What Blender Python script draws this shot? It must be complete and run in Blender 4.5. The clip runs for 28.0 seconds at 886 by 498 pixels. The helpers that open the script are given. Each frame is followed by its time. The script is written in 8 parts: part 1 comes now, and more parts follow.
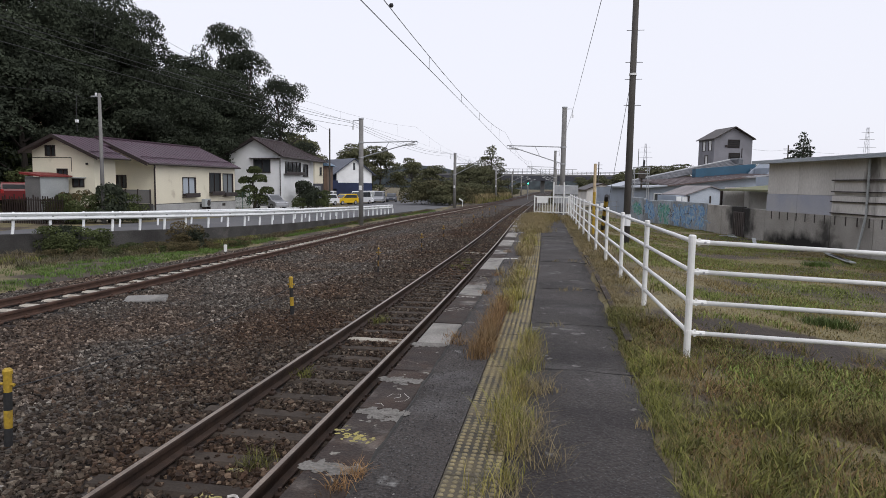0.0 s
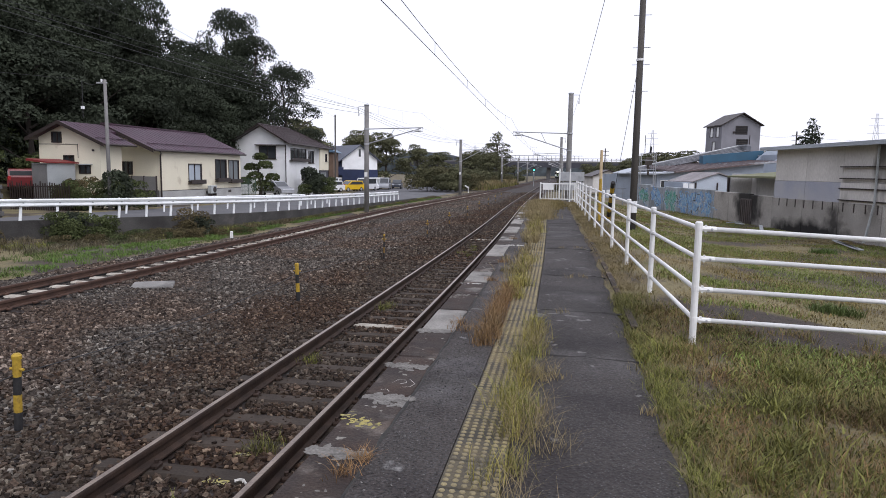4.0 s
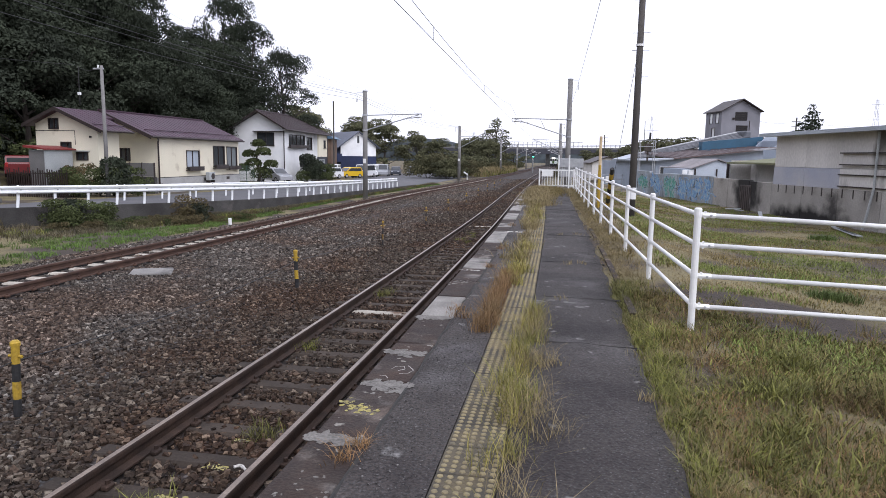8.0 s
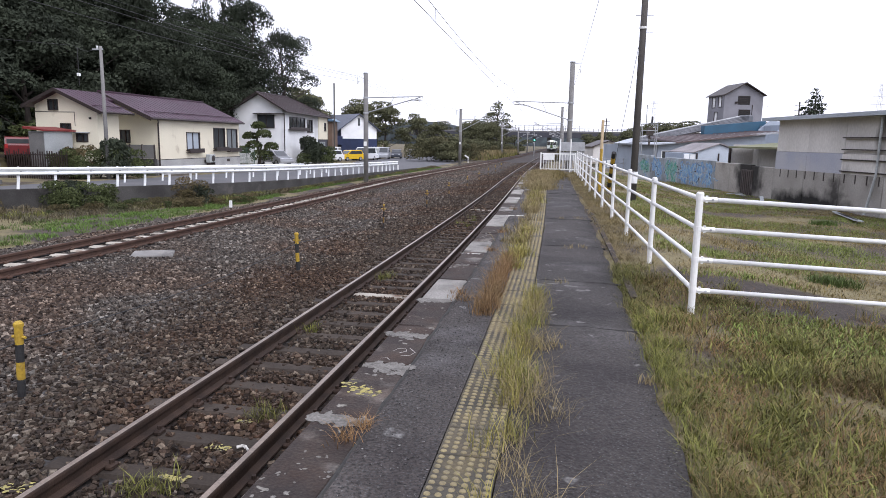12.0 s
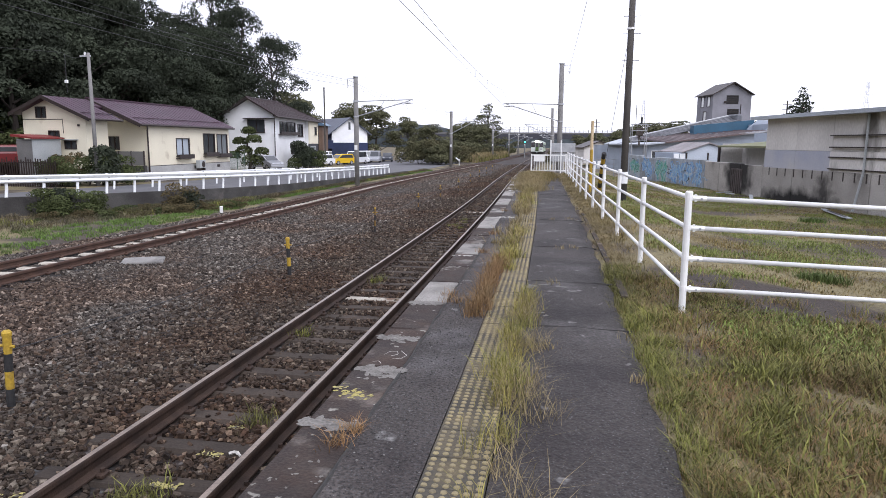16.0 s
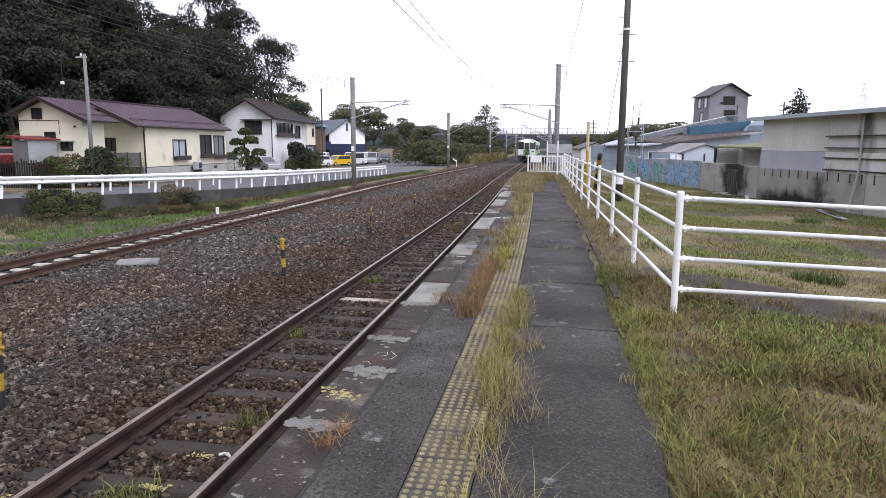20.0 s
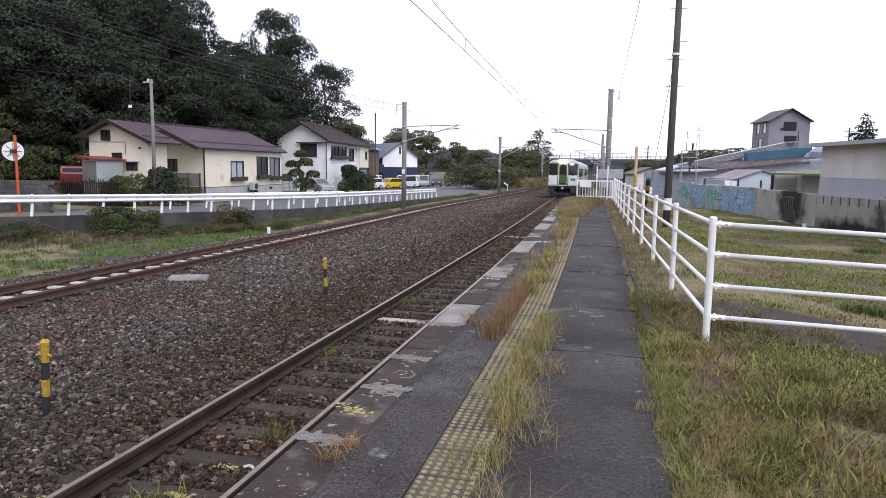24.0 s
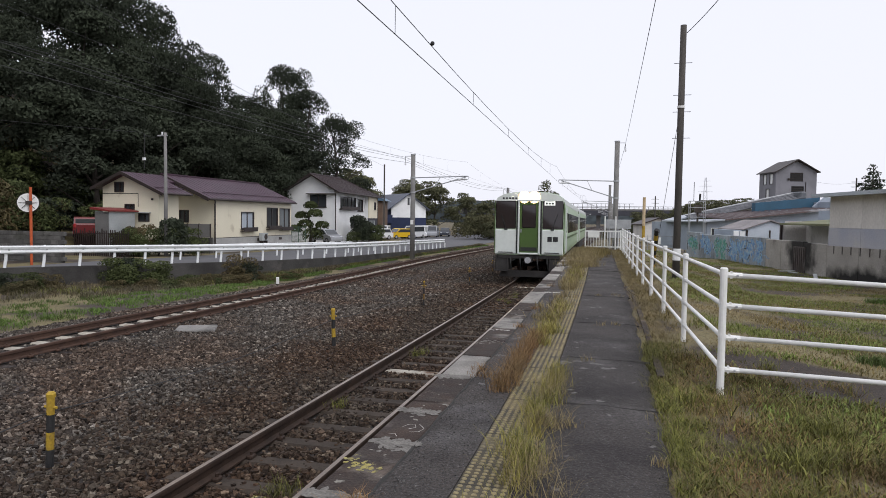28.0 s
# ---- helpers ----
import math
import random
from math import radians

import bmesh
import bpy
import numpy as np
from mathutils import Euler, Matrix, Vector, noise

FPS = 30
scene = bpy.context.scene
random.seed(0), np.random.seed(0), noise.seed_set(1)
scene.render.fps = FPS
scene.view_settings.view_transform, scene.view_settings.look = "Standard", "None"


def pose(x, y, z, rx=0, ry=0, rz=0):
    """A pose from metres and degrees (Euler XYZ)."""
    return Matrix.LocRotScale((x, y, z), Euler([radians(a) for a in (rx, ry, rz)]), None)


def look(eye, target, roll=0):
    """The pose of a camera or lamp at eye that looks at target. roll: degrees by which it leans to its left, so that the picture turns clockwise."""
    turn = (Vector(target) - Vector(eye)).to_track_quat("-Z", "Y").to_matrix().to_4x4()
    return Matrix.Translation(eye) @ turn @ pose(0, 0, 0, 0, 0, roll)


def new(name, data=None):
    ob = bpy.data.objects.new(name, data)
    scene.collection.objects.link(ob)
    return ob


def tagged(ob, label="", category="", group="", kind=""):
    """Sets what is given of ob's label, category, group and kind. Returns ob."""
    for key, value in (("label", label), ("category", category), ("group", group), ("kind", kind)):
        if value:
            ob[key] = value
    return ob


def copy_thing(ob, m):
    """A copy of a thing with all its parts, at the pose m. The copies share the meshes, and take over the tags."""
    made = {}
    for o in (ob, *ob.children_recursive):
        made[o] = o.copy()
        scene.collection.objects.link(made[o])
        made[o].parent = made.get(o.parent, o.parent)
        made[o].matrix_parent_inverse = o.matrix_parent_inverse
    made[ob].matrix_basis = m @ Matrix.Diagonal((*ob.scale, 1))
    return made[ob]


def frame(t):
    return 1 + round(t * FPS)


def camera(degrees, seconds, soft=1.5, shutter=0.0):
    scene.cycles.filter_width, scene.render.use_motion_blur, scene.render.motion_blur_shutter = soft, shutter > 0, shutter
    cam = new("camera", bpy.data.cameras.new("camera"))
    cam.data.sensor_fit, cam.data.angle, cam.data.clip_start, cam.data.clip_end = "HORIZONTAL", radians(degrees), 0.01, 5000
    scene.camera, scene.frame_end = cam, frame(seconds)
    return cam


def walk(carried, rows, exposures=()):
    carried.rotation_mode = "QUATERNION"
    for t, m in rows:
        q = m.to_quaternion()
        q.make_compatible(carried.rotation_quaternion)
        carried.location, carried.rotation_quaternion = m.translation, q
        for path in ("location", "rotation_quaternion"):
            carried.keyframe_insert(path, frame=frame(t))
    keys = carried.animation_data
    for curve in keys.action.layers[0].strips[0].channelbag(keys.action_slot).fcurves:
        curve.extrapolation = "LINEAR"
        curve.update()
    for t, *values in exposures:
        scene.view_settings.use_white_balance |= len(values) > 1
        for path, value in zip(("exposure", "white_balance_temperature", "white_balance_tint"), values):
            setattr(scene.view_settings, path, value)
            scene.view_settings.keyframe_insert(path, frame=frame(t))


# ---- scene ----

# ---- camera ----
cam = camera(67.56, 28.0, soft=0.75)
# seconds, x, y, z, turn to the left, tilt, roll
PATH = [
    (0, 2.753, -0.035, 1.495, 9.889, -5.628, 0.798),
    (0.5, 2.758, -0.033, 1.496, 9.884, -5.837, 0.629),
    (1, 2.76, -0.03, 1.494, 9.974, -6.02, 0.618),
    (1.5, 2.755, -0.032, 1.494, 10.052, -6.231, 0.766),
    (2, 2.754, -0.03, 1.491, 10.161, -6.401, 0.939),
    (2.5, 2.755, -0.03, 1.492, 10.251, -6.565, 0.824),
    (3, 2.755, -0.032, 1.489, 10.324, -6.647, 0.743),
    (3.5, 2.753, -0.034, 1.492, 10.375, -6.692, 0.835),
    (5.5, 2.753, -0.023, 1.489, 10.287, -7.229, 0.66),
    (6, 2.754, -0.022, 1.49, 10.313, -7.388, 0.662),
    (6.5, 2.752, -0.024, 1.492, 10.307, -7.533, 0.776),
    (7, 2.747, -0.019, 1.49, 10.282, -7.65, 0.884),
    (7.5, 2.75, -0.023, 1.489, 10.261, -7.773, 0.76),
    (8, 2.754, -0.018, 1.488, 10.251, -7.915, 0.781),
    (8.5, 2.752, -0.016, 1.488, 10.249, -8.073, 0.728),
    (9, 2.75, -0.019, 1.488, 10.212, -8.24, 0.913),
    (9.5, 2.747, -0.019, 1.483, 10.342, -8.467, 1.252),
    (10, 2.745, -0.013, 1.483, 10.35, -8.693, 0.976),
    (10.5, 2.748, -0.001, 1.482, 10.378, -8.95, 0.736),
    (11, 2.748, -0.001, 1.481, 10.447, -9.166, 0.747),
    (11.5, 2.745, -0.021, 1.484, 10.365, -9.321, 1.259),
    (12, 2.746, -0.028, 1.486, 10.267, -9.343, 1.027),
    (12.5, 2.749, -0.037, 1.485, 10.156, -9.246, 0.941),
    (14.5, 2.751, -0.025, 1.485, 9.868, -8.982, 0.575),
    (15, 2.757, -0.023, 1.486, 9.747, -9.003, 0.564),
    (15.5, 2.758, -0.017, 1.486, 9.648, -9.077, 0.631),
    (16, 2.761, -0.023, 1.482, 9.609, -9.101, 0.319),
    (16.5, 2.765, -0.021, 1.483, 9.594, -9.125, 0.275),
    (17, 2.764, -0.022, 1.483, 9.543, -9.15, 0.196),
    (17.5, 2.765, -0.014, 1.483, 9.504, -9.167, 0.144),
    (18, 2.764, -0.019, 1.484, 9.379, -9.147, 0.538),
    (18.5, 2.761, -0.017, 1.482, 9.132, -9.231, 0.826),
    (19, 2.81, -0.018, 1.474, 9.222, -9.206, 0.779),
    (19.5, 2.803, -0.018, 1.475, 9.279, -9.089, 1.174),
    (20, 2.817, -0.005, 1.474, 9.427, -8.998, 0.278),
    (20.2, 2.82, -0.005, 1.472, 9.75, -8.9, 0.5),
    (20.5, 2.885, -0.011, 1.464, 13.791, -7.726, 1.151),
    (21, 2.958, -0.025, 1.472, 15.404, -7.678, 0.909),
    (21.5, 2.98, -0.051, 1.473, 14.216, -7.477, 1.533),
    (23.5, 3.038, -0.01, 1.466, 13.846, -7.013, 0.507),
    (24, 3.036, -0.008, 1.464, 13.902, -7.021, 0.832),
    (24.5, 3.034, -0.008, 1.466, 14.084, -7.03, 0.802),
    (25, 3.039, -0.017, 1.466, 14.299, -6.926, 0.563),
    (25.5, 3.038, -0.023, 1.469, 14.383, -6.775, 0.488),
    (26, 3.035, -0.022, 1.469, 14.451, -6.561, 0.559),
    (26.2, 3.035, -0.022, 1.469, 14.48, -6.3, 0.6),
    (26.35, 3.035, -0.023, 1.47, 14.5, -5.2, 0.8),
    (26.5, 3.035, -0.024, 1.471, 14.547, -3.224, 0.948),
    (27, 3.033, -0.019, 1.466, 14.612, -2.986, 0.908),
    (27.5, 3.004, 0.034, 1.47, 14.565, -2.895, 0.85),
    (28, 3.026, -0.004, 1.471, 14.672, -2.696, 0.756),
]


def held(x, y, z, turn, tilt, roll):
    return pose(x, y, z, 0, 0, turn) @ pose(0, 0, 0, 90 + tilt) @ pose(0, 0, 0, 0, 0, roll)


# the clip's own exposure and white balance drift as the sky takes up more or less of its picture
EXPOSURE = [(0, 0.02, 6300, 12), (3, 0.2, 6150, 14), (6, 0.38, 6020, 16), (8, 0.48, 6000, 16), (11, 0.62, 6000, 16), (15, 0.65, 6020, 16), (20, 0.65, 6020, 16), (21, 0.62, 6020, 16), (24, 0.55, 6020, 16), (26, 0.5, 6040, 16), (26.6, 0.1, 6300, 12), (28, 0.07, 6300, 12)]
walk(cam, [(t, held(*row)) for t, *row in PATH], EXPOSURE)

# ---- overcast daylight ----
world = bpy.data.worlds.new("overcast_sky")
scene.world = world
world.use_nodes = True
wn, wl = world.node_tree.nodes, world.node_tree.links
sky = wn.new("ShaderNodeTexSky")
sky.sky_type, sky.sun_disc = "NISHITA", False
sky.sun_elevation, sky.sun_rotation = radians(46), radians(134)
sky.air_density, sky.dust_density = 1.0, 4.0
clouds = wn.new("ShaderNodeMix")
clouds.data_type = "RGBA"
clouds.inputs[0].default_value = 0.86
wl.new(sky.outputs[0], clouds.inputs[6])
clouds.inputs[7].default_value = (9.85, 9.85, 10.4, 1)
background = wn["Background"]
wl.new(clouds.outputs[2], background.inputs[0])
background.inputs[1].default_value = 0.1

sun_data = bpy.data.lights.new("sun", "SUN")
sun_data.energy, sun_data.angle, sun_data.color = 1.05, radians(35), (1.0, 0.98, 0.95)
sun = new("sun", sun_data)
sun.matrix_world = look((0, 0, 60), (-42, 40, 0))

# ---- mesh tools ----
class Geo:
    """Collects vertices and faces for one mesh."""

    def __init__(self):
        self.v, self.f = [], []

    def add(self, verts, faces):
        n = len(self.v)
        self.v += [tuple(p) for p in verts]
        self.f += [tuple(i + n for i in face) for face in faces]
        return self

    def box(self, x0, y0, z0, x1, y1, z1, m=None):
        vs = [Vector((x, y, z)) for z in (z0, z1) for y in (y0, y1) for x in (x0, x1)]
        if m is not None:
            vs = [m @ p for p in vs]
        return self.add(vs, [(0, 2, 3, 1), (4, 5, 7, 6), (0, 1, 5, 4), (2, 6, 7, 3), (0, 4, 6, 2), (1, 3, 7, 5)])

    def soft_box(self, x0, y0, z0, x1, y1, z1, b=0.01, m=None):
        """A box whose edges are cut off by b."""
        lo, hi = (x0, y0, z0), (x1, y1, z1)
        vs, index = [], {}
        for c in range(8):
            s = [(c >> k) & 1 for k in range(3)]
            for k in range(3):
                p = [(hi[j] - b if s[j] else lo[j] + b) for j in range(3)]
                p[k] = hi[k] if s[k] else lo[k]
                index[c, k] = len(vs)
                vs.append(Vector(p))
        fs = []
        for k in range(3):
            a, d = (k + 1) % 3, (k + 2) % 3
            for s in (0, 1):
                q = [index[(s << k) | (i << a) | (j << d), k] for i, j in ((0, 0), (1, 0), (1, 1), (0, 1))]
                fs.append(q if s else q[::-1])
            for i in (0, 1):
                for j in (0, 1):
                    c0, c1 = (i << a) | (j << d), (i << a) | (j << d) | (1 << k)
                    fs.append([index[c0, a], index[c1, a], index[c1, d], index[c0, d]] if (i ^ j) else [index[c0, d], index[c1, d], index[c1, a], index[c0, a]])
        for c in range(8):
            odd = bin(c).count("1") % 2
            t = [index[c, 0], index[c, 1], index[c, 2]]
            fs.append(t if odd else t[::-1])
        if m is not None:
            vs = [m @ p for p in vs]
        return self.add(vs, fs)

    def tube(self, points, r, seg=8, cap=True):
        """A round bar along points; r is one radius or one for each point."""
        pts = [Vector(p) for p in points]
        rs = r if isinstance(r, (list, tuple)) else [r] * len(pts)
        vs, fs = [], []
        side = None
        for i, p in enumerate(pts):
            d = (pts[min(i + 1, len(pts) - 1)] - pts[max(i - 1, 0)]).normalized()
            if side is None:
                side = d.cross(Vector((0, 0, 1)) if abs(d.z) < 0.9 else Vector((1, 0, 0))).normalized()
            side = (side - d * side.dot(d)).normalized()
            up = side.cross(d)
            for k in range(seg):
                a = 2 * math.pi * k / seg
                vs.append(p + rs[i] * (math.cos(a) * side + math.sin(a) * up))
        for i in range(len(pts) - 1):
            for k in range(seg):
                j = (k + 1) % seg
                fs.append((i * seg + k, (i + 1) * seg + k, (i + 1) * seg + j, i * seg + j))
        if cap:
            fs.append(tuple(range(seg)))
            fs.append(tuple(range((len(pts) - 1) * seg, len(pts) * seg))[::-1])
        return self.add(vs, fs)

    def prism(self, outline, thick, m=None):
        """A flat outline of (a, b) in x and z, thickened along +y."""
        n = len(outline)
        vs = [Vector((a, 0, b)) for a, b in outline] + [Vector((a, thick, b)) for a, b in outline]
        if m is not None:
            vs = [m @ p for p in vs]
        fs = [tuple(range(n)), tuple(range(n, 2 * n))[::-1]]
        fs += [(i, i + n, (i + 1) % n + n, (i + 1) % n) for i in range(n)]
        return self.add(vs, fs)

    def sweep(self, profile, places, closed=True):
        """A profile of (side, height) carried along places of (x, y, z)."""
        pts = [Vector(p) for p in places]
        n, vs, fs = len(profile), [], []
        for i, p in enumerate(pts):
            d = pts[min(i + 1, len(pts) - 1)] - pts[max(i - 1, 0)]
            right = Vector((d.y, -d.x, 0)).normalized()
            vs += [p + right * a + Vector((0, 0, b)) for a, b in profile]
        last = n if closed else n - 1
        for i in range(len(pts) - 1):
            for k in range(last):
                j = (k + 1) % n
                fs.append((i * n + k, (i + 1) * n + k, (i + 1) * n + j, i * n + j))
        if closed:
            fs.append(tuple(range(n)))
            fs.append(tuple(range((len(pts) - 1) * n, len(pts) * n))[::-1])
        return self.add(vs, fs)

    def mesh(self, name, material=None, smooth=False):
        me = bpy.data.meshes.new(name)
        me.from_pydata(self.v, [], self.f)
        if material:
            me.materials.append(material)
        bm = bmesh.new()
        bm.from_mesh(me)
        if len(self.f) < 20000:
            bmesh.ops.recalc_face_normals(bm, faces=bm.faces)
        if smooth:
            for face in bm.faces:
                face.smooth = True
        bm.to_mesh(me)
        bm.free()
        return me


def part(name, geo, material, parent=None, label="", smooth=False, at=None):
    ob = new(name, geo if isinstance(geo, bpy.types.Mesh) else geo.mesh(name, material, smooth))
    if parent is not None:
        ob.parent = parent
    if at is not None:
        ob.matrix_basis = at
    if label:
        tagged(ob, label)
    return ob


def thing(name, at, label, category, group="", kind=""):
    ob = new(name)
    ob.empty_display_size = 0.2
    ob.matrix_basis = at
    return tagged(ob, label, category, group, kind)


def raw_mesh(name, verts, faces, material, smooth=False):
    """A large mesh straight from arrays of vertices and equal-sized faces."""
    verts, faces = np.asarray(verts, np.float32), np.asarray(faces, np.int32)
    me = bpy.data.meshes.new(name)
    me.vertices.add(len(verts))
    me.vertices.foreach_set("co", verts.ravel())
    k = faces.shape[1]
    me.loops.add(faces.size)
    me.loops.foreach_set("vertex_index", faces.ravel())
    me.polygons.add(len(faces))
    me.polygons.foreach_set("loop_start", np.arange(0, faces.size, k, dtype=np.int32))
    me.polygons.foreach_set("use_smooth", np.full(len(faces), smooth))
    me.materials.append(material)
    me.update(calc_edges=True)
    me.validate()
    return me


def mix_node(nodes, links, kind, factor, a, b):
    n = nodes.new("ShaderNodeMix")
    n.data_type, n.blend_type = "RGBA", kind
    for socket, value in ((0, factor), (6, a), (7, b)):
        if isinstance(value, (int, float, tuple)):
            n.inputs[socket].default_value = value
        else:
            links.new(value, n.inputs[socket])
    return n.outputs[2]


def mat(name, base, other=None, scale=3.0, rough=0.8, metal=0.0, grain=40.0, grain_amount=0.25, bump=0.2, dirt=None, dirt_scale=0.6, dirt_at=0.55, island=0.0, object_space=False, stretch=(1, 1, 1), each=0.0, palette=None, spec=0.35, speck=0.0, zone=None, zone_scale=0.3, zone_at=0.45, lichen=None, lichen_scale=9.0, stain=None):
    """A surface with a broad change of colour, a fine grain, dirt patches and a fine relief."""
    m = bpy.data.materials.new(name)
    m.use_nodes = True
    n, l = m.node_tree.nodes, m.node_tree.links
    shader = n["Principled BSDF"]
    if object_space:
        place = n.new("ShaderNodeTexCoord").outputs["Object"]
    else:
        place = n.new("ShaderNodeNewGeometry").outputs["Position"]
    if stretch != (1, 1, 1):
        mapping = n.new("ShaderNodeMapping")
        mapping.inputs["Scale"].default_value = stretch
        l.new(place, mapping.inputs[0])
        place = mapping.outputs[0]

    def noise_at(s, detail=4.0):
        t = n.new("ShaderNodeTexNoise")
        t.inputs["Scale"].default_value, t.inputs["Detail"].default_value = s, detail
        l.new(place, t.inputs["Vector"])
        return t.outputs["Fac"]

    def ramp(fac, a, b):
        r = n.new("ShaderNodeMapRange")
        r.inputs[1].default_value, r.inputs[2].default_value = a, b
        l.new(fac, r.inputs[0])
        return r.outputs[0]

    c4 = lambda c: (*c, 1)
    other = other or tuple(0.7 * v for v in base)
    colour = mix_node(n, l, "MIX", ramp(noise_at(scale), 0.35, 0.65), c4(base), c4(other))
    if dirt:
        colour = mix_node(n, l, "MIX", ramp(noise_at(dirt_scale, 8), dirt_at, dirt_at + 0.12), colour, c4(dirt))
    if palette:
        steps = n.new("ShaderNodeValToRGB")
        l.new(n.new("ShaderNodeNewGeometry").outputs["Random Per Island"], steps.inputs[0])
        ends = steps.color_ramp.elements
        while len(ends) < len(palette):
            ends.new(0.5)
        for k, c in enumerate(palette):
            ends[k].position, ends[k].color = k / (len(palette) - 1), c4(c)
        colour = mix_node(n, l, "MIX", 0.75, colour, steps.outputs[0])
    if speck:
        cells = n.new("ShaderNodeTexVoronoi")
        cells.inputs["Scale"].default_value = speck
        l.new(place, cells.inputs["Vector"])
        near = n.new("ShaderNodeMapRange")
        near.inputs[1].default_value, near.inputs[2].default_value = 0.2, 0.42
        near.inputs[3].default_value, near.inputs[4].default_value = 1.0, 0.0
        l.new(cells.outputs["Distance"], near.inputs[0])
        stone = n.new("ShaderNodeVectorMath")
        stone.operation = "SCALE"
        stone.inputs["Scale"].default_value = 0.12
        l.new(cells.outputs["Color"], stone.inputs[0])
        grey = n.new("ShaderNodeRGBToBW")
        l.new(stone.outputs[0], grey.inputs[0])
        colour = mix_node(n, l, "MIX", near.outputs[0], colour, grey.outputs[0])
    if zone:
        colour = mix_node(n, l, "MULTIPLY", ramp(noise_at(zone_scale, 5), zone_at, zone_at + 0.15), colour, c4(zone))
    if lichen:
        spots = n.new("ShaderNodeTexVoronoi")
        spots.inputs["Scale"].default_value = lichen_scale
        wobble = n.new("ShaderNodeVectorMath")
        wobble.operation = "ADD"
        drift = n.new("ShaderNodeTexNoise")
        drift.inputs["Scale"].default_value = lichen_scale * 1.4
        l.new(place, drift.inputs["Vector"])
        small = n.new("ShaderNodeVectorMath")
        small.operation = "SCALE"
        small.inputs["Scale"].default_value = 1.1 / lichen_scale
        l.new(drift.outputs["Color"], small.inputs[0])
        l.new(place, wobble.inputs[0])
        l.new(small.outputs[0], wobble.inputs[1])
        l.new(wobble.outputs[0], spots.inputs["Vector"])
        inside = n.new("ShaderNodeMath")
        inside.operation = "ADD"
        l.new(spots.outputs["Distance"], inside.inputs[0])
        l.new(noise_at(1.7, 2), inside.inputs[1])
        colour = mix_node(n, l, "MIX", ramp(inside.outputs[0], 0.66, 0.58), colour, c4(lichen))
    if stain:
        (cx, cy, cz), (sx, sy, sz), dark = stain
        shift = n.new("ShaderNodeMapping")
        shift.inputs["Location"].default_value = (-cx / sx, -cy / sy, -cz / sz)
        shift.inputs["Scale"].default_value = (1 / sx, 1 / sy, 1 / sz)
        l.new(place, shift.inputs[0])
        length = n.new("ShaderNodeVectorMath")
        length.operation = "LENGTH"
        l.new(shift.outputs[0], length.inputs[0])
        uneven = n.new("ShaderNodeMath")
        uneven.operation = "ADD"
        l.new(length.outputs["Value"], uneven.inputs[0])
        l.new(noise_at(2.2, 6), uneven.inputs[1])
        colour = mix_node(n, l, "MIX", ramp(uneven.outputs[0], 1.6, 1.05), colour, c4(dark))
    fine = noise_at(grain, 3)
    lighten = n.new("ShaderNodeMapRange")
    lighten.inputs[1].default_value, lighten.inputs[2].default_value = 0.25, 0.75
    lighten.inputs[3].default_value, lighten.inputs[4].default_value = 1 - grain_amount, 1 + grain_amount
    l.new(fine, lighten.inputs[0])
    tone = lighten.outputs[0]
    source = None
    if island:
        source, amount = n.new("ShaderNodeNewGeometry").outputs["Random Per Island"], island
    elif each:
        source, amount = n.new("ShaderNodeObjectInfo").outputs["Random"], each
    if source is not None:
        r = n.new("ShaderNodeMapRange")
        r.inputs[3].default_value, r.inputs[4].default_value = 1 - amount, 1 + amount
        l.new(source, r.inputs[0])
        mul = n.new("ShaderNodeMath")
        mul.operation = "MULTIPLY"
        l.new(tone, mul.inputs[0])
        l.new(r.outputs[0], mul.inputs[1])
        tone = mul.outputs[0]
    scaled = n.new("ShaderNodeVectorMath")
    scaled.operation = "SCALE"
    l.new(colour, scaled.inputs[0])
    l.new(tone, scaled.inputs["Scale"])
    l.new(scaled.outputs[0], shader.inputs["Base Color"])
    shader.inputs["Roughness"].default_value, shader.inputs["Metallic"].default_value = rough, metal
    shader.inputs["Specular IOR Level"].default_value = spec
    if bump:
        b = n.new("ShaderNodeBump")
        b.inputs["Strength"].default_value, b.inputs["Distance"].default_value = bump, 0.02
        l.new(fine, b.inputs["Height"])
        l.new(b.outputs[0], shader.inputs["Normal"])
    return m


def glow(name, colour, strength):
    m = bpy.data.materials.new(name)
    m.use_nodes = True
    s = m.node_tree.nodes["Principled BSDF"]
    s.inputs["Base Color"].default_value = (*colour, 1)
    s.inputs["Emission Color"].default_value, s.inputs["Emission Strength"].default_value = (*colour, 1), strength
    return m


def glass(name, tint, rough=0.05):
    m = bpy.data.materials.new(name)
    m.use_nodes = True
    s = m.node_tree.nodes["Principled BSDF"]
    s.inputs["Base Color"].default_value = (*tint, 1)
    s.inputs["Roughness"].default_value, s.inputs["Specular IOR Level"].default_value = rough, 0.7
    return m


def curve_of(rows):
    ys, vs = [r[0] for r in rows], [r[1] for r in rows]

    def at(y):
        """Smoothed linear steps."""
        return float(sum(w * np.interp(y + d, ys, vs) for d, w in ((-6, 0.2), (-3, 0.2), (0, 0.2), (3, 0.2), (6, 0.2))))

    return at

